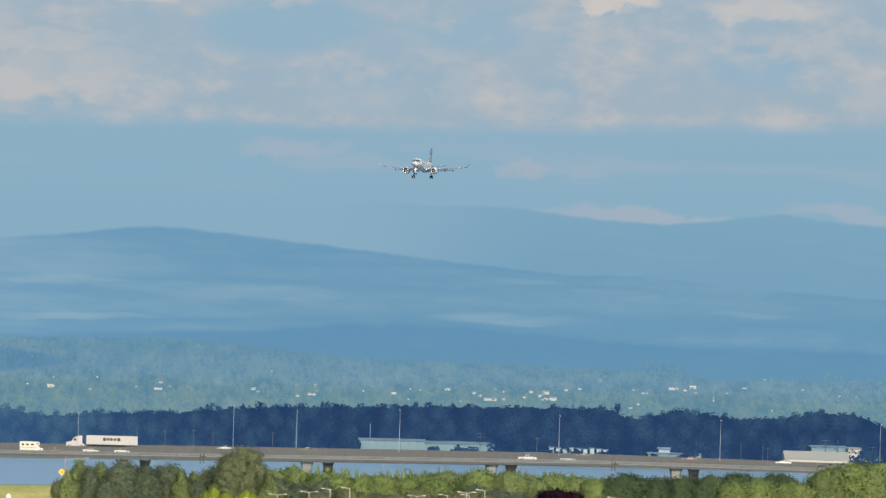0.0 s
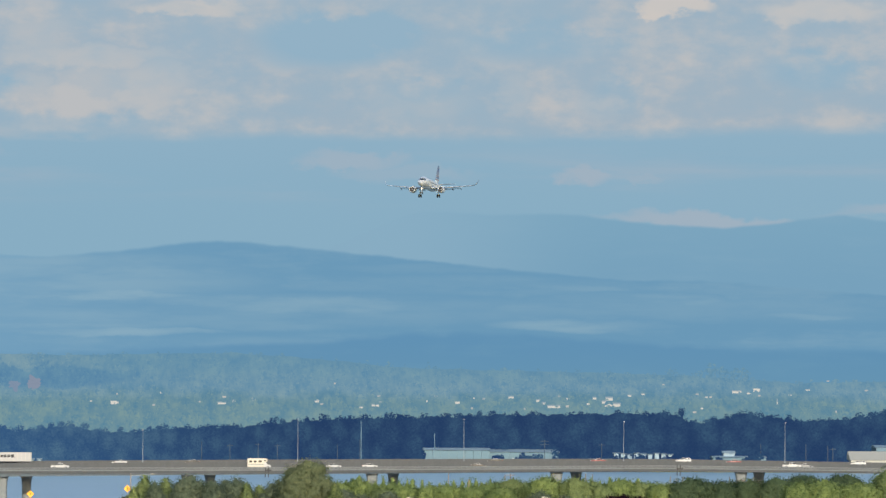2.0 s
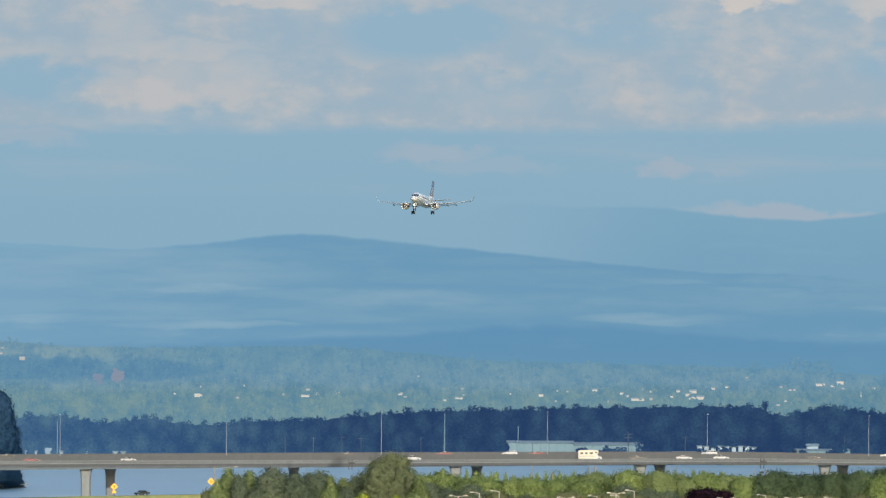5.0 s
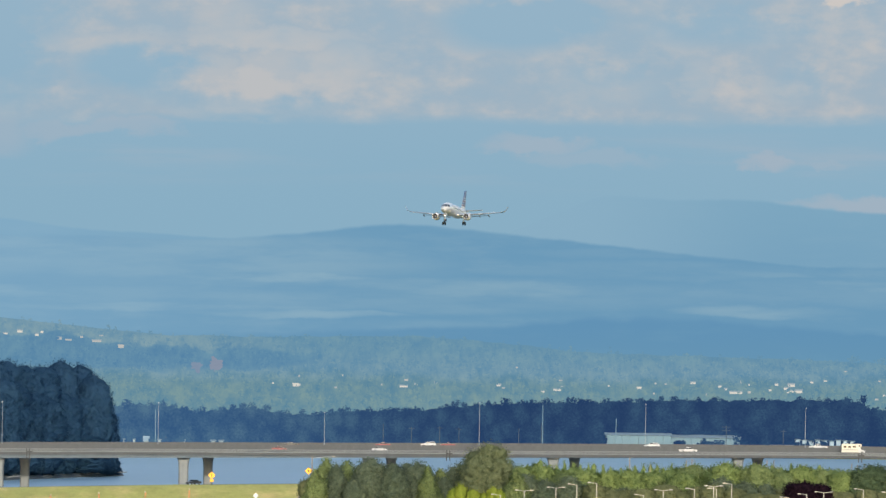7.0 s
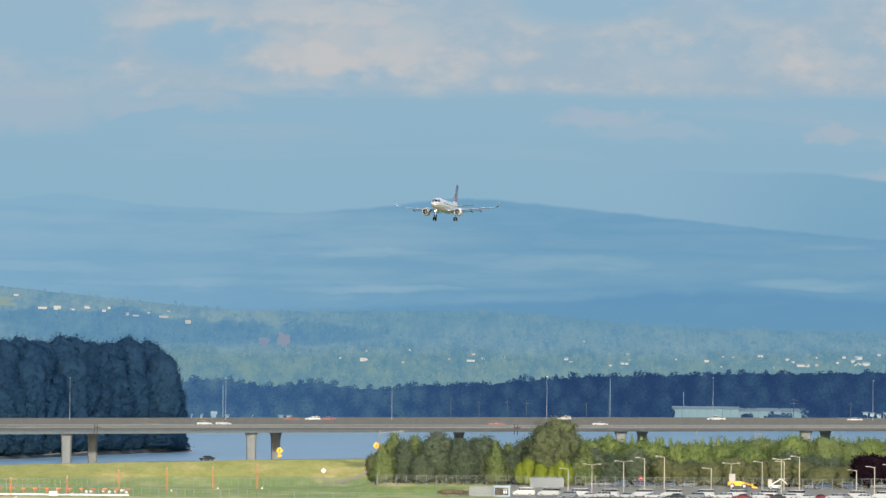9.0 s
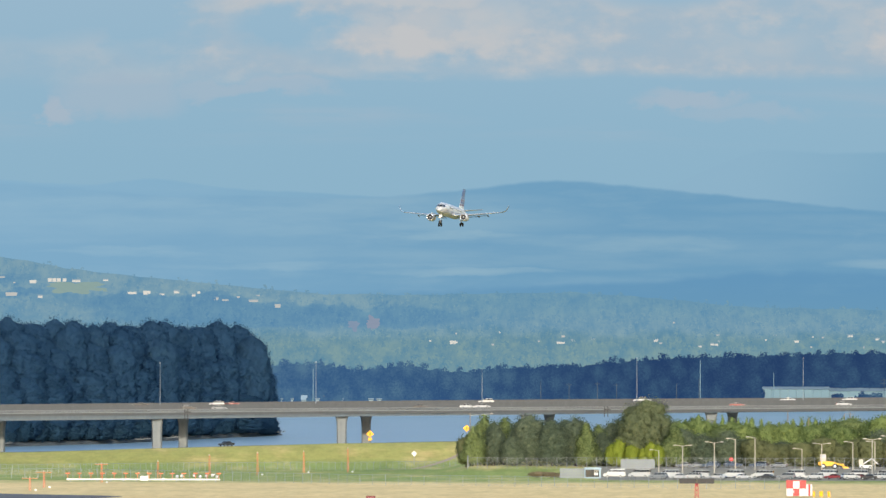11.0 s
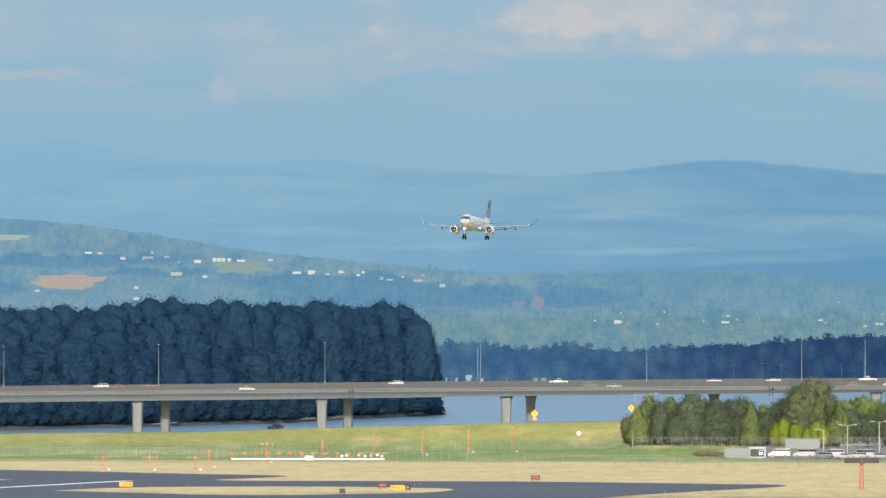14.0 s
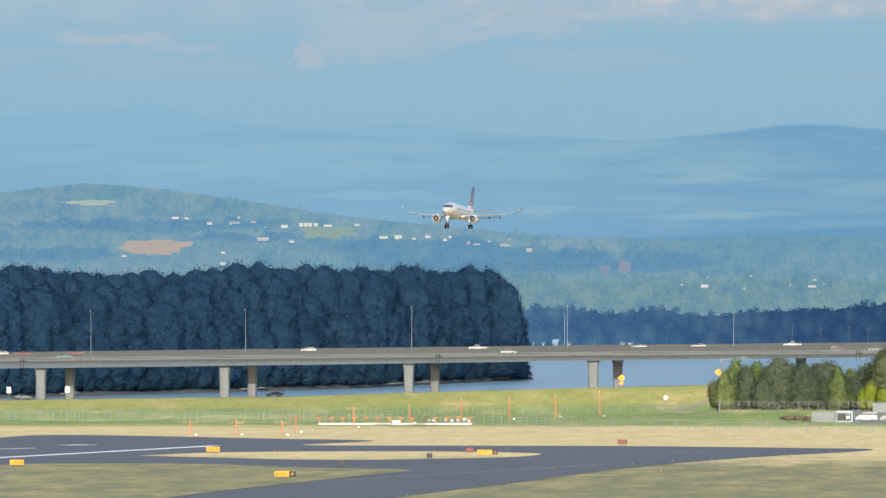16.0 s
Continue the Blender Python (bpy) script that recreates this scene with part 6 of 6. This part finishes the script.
SLAT = plain("grey_slats", (0.17, 0.185, 0.19), 0.7, vary=0.2)


def guard_booth():
    d = 2178.0
    s = thing("guard_booth", "small blue-grey booth with a dark window and white sign", "booth", at=(52 * d / F, d, 0.02))
    b = BM()
    box(b, (4.2, 3.0, 2.6), (0, 1.5, 1.3), bevel=0.04)
    w = part("wall", b, plain("booth_paint", (0.22, 0.30, 0.36), 0.6), s)
    b = BM()
    box(b, (4.6, 3.4, 0.22), (0, 1.5, 2.72), bevel=0.05)
    part("roof", b, plain("booth_roof", (0.30, 0.38, 0.44), 0.6), s)
    b = BM()
    box(b, (3.5, 0.06, 1.9), (-0.1, -0.02, 1.35), bevel=0.02)
    part("window", b, GLASS, w)
    for i, x in enumerate((0.6, 1.15)):
        b = BM()
        box(b, (0.4, 0.05, 0.75), (x, -0.08, 1.2))
        part("notice", b, WHITE, w)
    b = BM()
    box(b, (1.1, 0.05, 0.2), (0.9, -0.08, 1.95))
    part("notice", b, CREAM, w)
    # slatted privacy screen
    sc = thing("fence_screen", "pale grey slatted screen fence beside the booth", "fence", at=(16 * d / F, d + 1, 0))
    for i in range(22):
        b = BM()
        box(b, (0.27, 0.05, 2.6), (-3.1 + i * 0.295, 0, 1.3))
        part("slat", b, SLAT, sc)
    d2 = 2228
    x = 132 * d2 / F
    sc = thing("fence_screen", "pale grey slatted screen fence at the back of the lot", "fence", at=(x, d2, lot_z(x, d2)))
    for i in range(30):
        b = BM()
        box(b, (0.28, 0.05, 2.6), (-4.4 + i * 0.3, 0, 1.2))
        part("slat", b, SLAT, sc)


guard_booth()


def loader():
    d = 2228.0
    x = 474 * d / F
    yel = plain("machine_yellow", (0.62, 0.33, 0.03), 0.5)
    s = thing("wheel_loader", "yellow wheel loader standing at the back of the lot", "loader", at=(x, d, lot_z(x, d)))
    b = BM()
    extrude_side(b, [(-3.4, 0.9), (1.2, 0.7), (1.4, 1.5), (0.3, 1.9), (-2.2, 2.0), (-3.4, 1.8)], 2.2)
    part("body", b, yel, s)
    b = BM()
    box(b, (1.6, 1.7, 1.9), (-2.2, 0, 2.9), bevel=0.1)
    c = part("cab", b, CREAM, s)
    b = BM()
    box(b, (1.3, 1.76, 0.9), (-2.2, 0, 3.2), bevel=0.03)
    part("window", b, GREY, c)
    b = BM()
    rod(b, (0.6, -0.7, 1.5), (3.2, -0.7, 0.9), 0.2, n=6), rod(b, (0.6, 0.7, 1.5), (3.2, 0.7, 0.9), 0.2, n=6)
    part("arm", b, yel, s)
    b = BM()
    extrude_side(b, [(3.0, 0.2), (4.5, 0.15), (4.3, 0.5), (3.3, 0.7), (3.2, 1.4), (2.9, 1.2)], 2.6)
    part("bucket", b, yel, s)
    wheel_set(s, (0.9, -2.2), 1.0, 0.7, 0.5)
    d = 2226.0
    x = 535 * d / F
    s = thing("lift_platform", "white boom lift parked at the back of the lot", "lift", at=(x, d, lot_z(x, d)))
    b = BM()
    box(b, (3.4, 1.8, 0.7), (0, 0, 0.8), bevel=0.08)
    part("chassis", b, WHITE, s)
    b = BM()
    rod(b, (-1.2, 0, 1.1), (1.6, 0, 2.9), 0.2, 0.16, 6), rod(b, (1.6, 0, 2.9), (3.2, 0, 1.4), 0.16, 0.14, 6)
    part("boom", b, WHITE, s)
    b = BM()
    box(b, (1.1, 1.3, 1.5), (-1.3, 0, 1.9), bevel=0.05)
    part("cab", b, CREAM, s)
    wheel_set(s, (1.1, -1.1), 0.8, 0.45, 0.3)
    d = 2228.0
    x = 297 * d / F
    s = thing("stop_sign", "red octagonal stop sign on a post", "sign", at=(x, d, lot_z(x, d)))
    b = BM()
    rod(b, (0, 0.1, -0.2), (0, 0.1, 2.6), 0.05, n=6)
    part("post", b, STEEL, s)
    b = BM()
    rod(b, (0, 0, 2.6), (0, 0.05, 2.6), 0.55, n=8)
    pl = part("plate", b, RED, s)
    lettering(pl, "STOP", 0.36, (0, -0.02, 2.6), WHITE)


loader()


HUT_RED = plain("hut_red", (0.36, 0.05, 0.045), 0.6)


def field_equipment():
    d = 1690.0
    x = 236 * d / F
    s = thing("radar_panel", "twin dark panels on an orange lattice tower", "antenna", at=(x, d, 0))
    b = BM()
    for sx in (-1, 1):
        for sy in (-1, 1):
            rod(b, (0.45 * sx, 0.45 * sy, 0), (0.25 * sx, 0.25 * sy, 5.3), 0.07, n=5)
    for i in range(6):
        rod(b, (-0.42, -0.42, i * 0.88), (0.38, -0.38, i * 0.88 + 0.88), 0.045, n=4)
        rod(b, (0.42, -0.42, i * 0.88), (-0.38, -0.38, i * 0.88 + 0.88), 0.045, n=4)
    part("tower", b, HUT_RED, s)
    for q in (-1, 1):
        b = BM()
        box(b, (3.4, 0.35, 1.05), (q * 1.78, -0.1, 5.85), bevel=0.04)
        part("panel", b, BLACK, s)
    b = BM()
    box(b, (0.5, 0.5, 0.7), (0, 0, 5.2), bevel=0.05)
    part("mount", b, MAROON, s)
    d = 1878.0
    x = 412 * d / F
    s = thing("equipment_shelter", "orange and white checkered equipment hut on the grass", "hut", at=(x, d, 0))
    nx, nz = 3, 2
    cw, ch = 4.3 / nx, 3.3 / nz
    for i in range(nx):
        for j in range(nz):
            b = BM()
            box(b, (cw - 0.01, 3.0, ch - 0.01), (-2.15 + cw * (i + 0.5), 1.5, 0.1 + ch * (j + 0.5)))
            part("wall_panel", b, HUT_RED if (i + j) % 2 else WHITE, s)
    b = BM()
    box(b, (4.5, 3.3, 0.16), (0, 1.5, 3.48), bevel=0.03)
    part("roof", b, HUT_RED, s)
    for i in range(3):
        b = BM()
        box(b, (0.5, 0.35, 2.6), (2.45 + 0.45 * i, 0.3 + i * 0.5, 1.4), bevel=0.03)
        part("side_panel", b, HUT_RED if i % 2 else WHITE, s)
    b = BM()
    box(b, (0.55, 0.1, 0.6), (-0.75, -0.06, 1.0), bevel=0.02)
    part("louvre", b, GREY, s)
    for px_, pw in ((2.9, 0.5), (4.3, 0.4), (4.7, 0.4), (6.2, 0.6)):
        q = thing("bollard", "yellow painted bollard on the grass", "bollard", "bollards by the hut", at=(x + 1.0 + px_, d - 1, 0))
        b = BM()
        rod(b, (0, 0, -0.1), (0, 0, 1.1), 0.26 * pw / 0.5, n=10)
        part("post", b, AMBER, q)
        b = BM()
        rod(b, (0, 0, 1.1), (0, 0, 1.2), 0.26 * pw / 0.5, 0.1, 10)
        part("cap", b, AMBER, q)


field_equipment()

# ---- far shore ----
# far walls, roofs and poles: distance haze is put into the base colours
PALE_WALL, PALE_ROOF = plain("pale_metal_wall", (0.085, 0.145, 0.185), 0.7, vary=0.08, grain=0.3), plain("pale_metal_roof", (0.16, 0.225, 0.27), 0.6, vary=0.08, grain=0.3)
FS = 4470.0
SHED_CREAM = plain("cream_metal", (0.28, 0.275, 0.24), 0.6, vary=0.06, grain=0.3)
FAR_WOOD = plain("far_hazed_pole_wood", (0.028, 0.045, 0.068), 0.9)


def y_land(d):
    return d >= 4430


def shed(name, label, u0, u1, v0, v1, roof=1.2, d=FS, wall=None, depth=26.0, bays=6, top=None, doors=0):
    p, q = spot(u0, v0, d), spot(u1, v1, d)
    p.z = 9.0 if y_land(d) else river_level(d)
    L, H = q.x - p.x, q.z - p.z
    s = thing(name, label, "building", at=(p.x + L / 2, d, p.z))
    n = bays
    for i in range(n):
        b = BM()
        box(b, (L / n - 0.12, depth, H - roof), (-L / 2 + L / n * (i + 0.5), depth / 2, (H - roof) / 2))
        w = part("wall", b, wall or PALE_WALL, s)
        if doors and i % doors == 0:
            b = BM()
            box(b, (L / n * 0.5, 0.2, (H - roof) * 0.6), (-L / 2 + L / n * (i + 0.5), -0.05, (H - roof) * 0.3))
            part("door", b, GREY, w)
    b = BM()
    rings = [[(x, -0.6, H - roof), (x, depth * 0.5, H), (x, depth + 0.6, H - roof), (x, depth * 0.5, H - roof - 0.2)] for x in (-L / 2 - 0.5, L / 2 + 0.5)]
    loft(b, rings)
    part("roof", b, top or PALE_ROOF, s)
    return s


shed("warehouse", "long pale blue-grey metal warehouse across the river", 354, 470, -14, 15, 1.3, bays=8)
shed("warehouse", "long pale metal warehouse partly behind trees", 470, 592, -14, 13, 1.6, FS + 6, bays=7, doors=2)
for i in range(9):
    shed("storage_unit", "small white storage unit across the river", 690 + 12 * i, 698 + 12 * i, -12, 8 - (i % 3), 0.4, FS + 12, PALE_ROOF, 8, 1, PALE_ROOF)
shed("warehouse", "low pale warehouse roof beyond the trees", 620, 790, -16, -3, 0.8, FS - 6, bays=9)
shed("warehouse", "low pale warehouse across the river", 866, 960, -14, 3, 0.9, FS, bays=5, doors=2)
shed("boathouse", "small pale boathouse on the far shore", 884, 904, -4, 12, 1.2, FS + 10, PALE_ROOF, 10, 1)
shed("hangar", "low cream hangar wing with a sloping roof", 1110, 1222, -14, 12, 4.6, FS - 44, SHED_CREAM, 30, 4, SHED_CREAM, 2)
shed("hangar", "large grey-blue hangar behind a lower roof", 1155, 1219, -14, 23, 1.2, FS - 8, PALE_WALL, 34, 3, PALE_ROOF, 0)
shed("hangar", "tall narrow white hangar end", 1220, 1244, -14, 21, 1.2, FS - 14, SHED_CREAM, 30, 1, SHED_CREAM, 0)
shed("cottage", "small blue-grey house among trees on the far shore", -424, -408, -14, -3, 1.6, FS, plain("far_blue_grey_wall", (0.055, 0.07, 0.085), 0.9), 8, 1, plain("far_blue_grey_roof", (0.10, 0.115, 0.13), 0.9))
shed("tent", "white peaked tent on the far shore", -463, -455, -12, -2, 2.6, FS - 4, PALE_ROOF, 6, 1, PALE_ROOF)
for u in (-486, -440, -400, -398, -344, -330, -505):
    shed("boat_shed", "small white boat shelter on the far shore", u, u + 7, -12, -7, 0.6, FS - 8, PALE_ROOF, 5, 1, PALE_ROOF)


def far_poles():
    for u, v, arm in ((10, 20, 1), (60, 22, 1), (200, 20, 0), (242, 62, 0), (240, 30, 0), (372, 40, 0), (567, 30, 2), (668, 24, 1), (1069, 22, 0), (1078, 18, 1), (1030, 24, 0), (1180, 34, 3), (1202, 34, 0), (1264, 24, 2), (-443, 45, 0), (-40, 24, 0), (94, 20, 1), (950, 24, 0)):
        p, q = spot(u, -19, FS - 30), spot(u, v, FS - 30)
        s = thing("utility_pole", "thin utility pole on the far shore", "utility pole", "far utility poles", at=p)
        h = q.z - p.z
        b = BM()
        rod(b, (0, 0, 0), (0, 0, h), 0.26, 0.2, 6)
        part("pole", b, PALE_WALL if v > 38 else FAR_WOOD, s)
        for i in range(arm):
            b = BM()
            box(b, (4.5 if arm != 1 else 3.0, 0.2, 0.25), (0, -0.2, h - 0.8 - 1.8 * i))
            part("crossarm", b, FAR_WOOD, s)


far_poles()


def near_shore_trees():
    rng = np.random.default_rng(31)
    # the thicket glows in the far forest's painted haze
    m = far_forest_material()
    verts, faces = [], []
    for u0, u1, top, n in ((585, 640, 18, 9), (480, 580, 3, 14), (640, 860, 1, 26), (860, 1110, -2, 26), (930, 980, 14, 8), (330, 352, 10, 4), (-20, 330, -4, 30), (1215, 1300, 12, 10), (-520, -380, -3, 12)):
        for _ in range(n):
            u = rng.uniform(u0, u1)
            d = FS - 28 + rng.uniform(-8, 8)
            p, q = spot(u, -16, d), spot(u, top + rng.uniform(-7, 4), d)
            h = max(1.5, q.z - p.z)
            for f in (0.25, 0.55, 0.8):
                clump(rng, verts, faces, p + Vector((0, 0, h * f)), h * 0.24 + 0.6, h * 0.22 + 0.3, 16, 0.9)
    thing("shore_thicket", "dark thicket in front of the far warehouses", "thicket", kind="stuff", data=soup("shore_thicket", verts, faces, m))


near_shore_trees()

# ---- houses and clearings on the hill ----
# house tones glow: daylight and haze are painted into the emission
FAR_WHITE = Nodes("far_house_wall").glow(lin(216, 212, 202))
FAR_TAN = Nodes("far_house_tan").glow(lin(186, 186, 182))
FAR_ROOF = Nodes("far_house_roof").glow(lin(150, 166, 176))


def hill_depth(u, v):
    top = np.interp(u, [p[0] for p in HILL_TOP], [p[1] for p in HILL_TOP])
    return 4560 + 170 * max(0.0, min(1.0, (v - 28) / (top - 28))) - 6


def hill_house(u, v, w, h, wall):
    d = hill_depth(u, v)
    p = spot(u, v - h / 2, d)
    k = d / F
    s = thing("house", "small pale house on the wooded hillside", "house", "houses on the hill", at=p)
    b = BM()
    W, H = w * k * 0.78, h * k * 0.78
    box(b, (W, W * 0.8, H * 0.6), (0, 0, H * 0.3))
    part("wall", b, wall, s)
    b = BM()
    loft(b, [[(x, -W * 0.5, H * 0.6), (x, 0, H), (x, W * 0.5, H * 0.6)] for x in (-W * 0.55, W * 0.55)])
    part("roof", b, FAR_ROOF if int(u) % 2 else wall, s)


def hill_houses():
    rng = np.random.default_rng(17)
    right = ((90, 682, 14, 5), (278, 687, 18, 6), (335, 682, 7, 4), (300, 684, 8, 5), (448, 688, 14, 5), (550, 697, 17, 6), (695, 696, 10, 5), (790, 688, 12, 6), (838, 695, 8, 6), (866, 706, 28, 7), (848, 700, 10, 6), (890, 693, 9, 5), (938, 693, 8, 6), (964, 694, 16, 9), (970, 705, 34, 9), (956, 700, 12, 7), (1000, 690, 8, 5), (1024, 688, 7, 4), (1190, 687, 20, 7), (1225, 685, 14, 7), (1212, 690, 9, 5), (620, 660, 5, 4), (478, 657, 4, 4), (158, 688, 6, 4), (240, 684, 6, 4), (742, 690, 5, 4), (1316, 687, 10, 3), (1352, 672, 6, 3), (1120, 690, 6, 4), (1060, 672, 5, 3), (1420, 690, 6, 4))
    for x, y, w, h in right:
        hill_house(x - 283, 801 - y + 0.0266 * (x - 1060), w, h, FAR_WHITE if w > 6 else FAR_TAN)
    left = ((155, 448, 14, 5), (175, 449, 8, 4), (216, 457, 11, 7), (260, 457, 22, 8), (268, 447, 6, 6), (294, 455, 12, 4), (316, 465, 5, 3), (349, 463, 14, 7), (379, 460, 8, 8), (387, 460, 8, 8), (395, 460, 8, 8), (405, 460, 8, 7), (426, 461, 18, 7), (478, 460, 11, 5), (525, 483, 18, 5), (551, 482, 15, 9), (311, 485, 24, 8), (362, 489, 10, 7), (578, 485, 10, 5), (604, 480, 12, 8), (634, 486, 8, 7), (643, 482, 6, 5), (674, 492, 10, 7), (690, 495, 14, 4), (713, 490, 6, 4), (740, 496, 20, 6), (783, 505, 12, 8), (240, 509, 9, 6), (240, 528, 12, 7), (64, 515, 10, 5), (748, 487, 8, 3), (1093, 569, 13, 8), (1053, 567, 4, 3))
    # a white chimney mast, built as a tall thin house
    hill_house(979, 99, 2.2, 20, FAR_WHITE)
    for x, y, w, h in left:
        hill_house(x - 1289, 662 - y, w, h, FAR_TAN if 240 < x < 320 or x > 660 and x < 1000 else FAR_WHITE)


hill_houses()


def scattered_houses():
    rng = np.random.default_rng(41)
    for _ in range(30):
        u, v = rng.uniform(-260, 1270), rng.uniform(78, 112)
        if v < np.interp(u, [p[0] for p in FAR_TOP], [p[1] for p in FAR_TOP]) + 4:
            continue
        hill_house(u, v, rng.uniform(3, 8), rng.uniform(3, 5), FAR_TAN if rng.random() < 0.6 else FAR_WHITE)


scattered_houses()


def clearing(name, label, u0, u1, v0, v1, colour, ragged=0.25, n=90):
    """A field on the hill: a low sloping sheet with an uneven edge, glowing in a painted hazy tone."""
    rng = random.Random(int(abs(u0)))
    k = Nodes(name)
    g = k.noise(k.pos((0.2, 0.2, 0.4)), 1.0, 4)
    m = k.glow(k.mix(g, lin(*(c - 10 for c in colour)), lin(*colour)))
    c, r = ((u0 + u1) / 2, (v0 + v1) / 2), ((u1 - u0) / 2, (v1 - v0) / 2)
    bm = BM()
    vs = []
    for i in range(n):
        a = 2 * math.pi * i / n
        s = 1 + ragged * (noise.fractal((1.3 * math.cos(a), 1.3 * math.sin(a), u0 * 0.1), 1.0, 2.0, 4) - 0.2)
        u, v = c[0] + r[0] * s * math.cos(a), c[1] + r[1] * s * math.sin(a)
        vs.append(bm.verts.new(spot(u, v, hill_depth(u, v) + 2)))
    bm.faces.new(vs)
    bmesh.ops.triangulate(bm, faces=bm.faces)
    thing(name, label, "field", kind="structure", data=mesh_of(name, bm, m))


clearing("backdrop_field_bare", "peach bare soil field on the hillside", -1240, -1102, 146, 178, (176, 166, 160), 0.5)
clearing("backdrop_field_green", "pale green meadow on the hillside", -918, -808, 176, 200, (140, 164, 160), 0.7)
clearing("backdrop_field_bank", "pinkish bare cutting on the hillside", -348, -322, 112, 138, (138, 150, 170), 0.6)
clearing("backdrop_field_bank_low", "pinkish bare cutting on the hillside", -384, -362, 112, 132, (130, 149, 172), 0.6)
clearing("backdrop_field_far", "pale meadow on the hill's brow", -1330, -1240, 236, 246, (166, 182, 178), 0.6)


def motions():
    rows = []
    for t in np.arange(0, 16.01, 0.5):
        u = np.polyval((-1.82727170e-02, -1.17063605, -44.5665046, 449.101286), t)
        v = np.polyval((3.33659408e-02, -1.16980893, -7.28349365, 490.393027), t)
        u += np.interp(t, (0, 1, 3.5, 15, 16), (1.8, 3.0, 5.0, 5.4, 5.6))
        v -= np.interp(t, (0, 0.5, 3.5, 6.5, 8, 12, 14, 15, 16), (1.6, 1.5, 0.4, 1.5, 1.3, 0.9, -2.6, -1.0, 0.6))
        d = 2586 - 40.4 * t
        rows.append((float(t), Matrix.Translation(spot(u, v, d)) @ pose(0, 0, 0, 0, 0, -11.5 + 0.4 * max(0, t - 11.5)) @ pose(0, 0, 0, -3.0, 0, 0) @ pose(0, 0, 0, 0, 0.1 * max(0, t - 8), 0)))
    walk(AIRLINER, rows)
    for v, far, keys in TRAFFIC:
        walk(v, drive(v, far, keys))
    for v, keys, heading in LEVEE_CARS:
        walk(v, levee_rows(keys, heading))


motions()
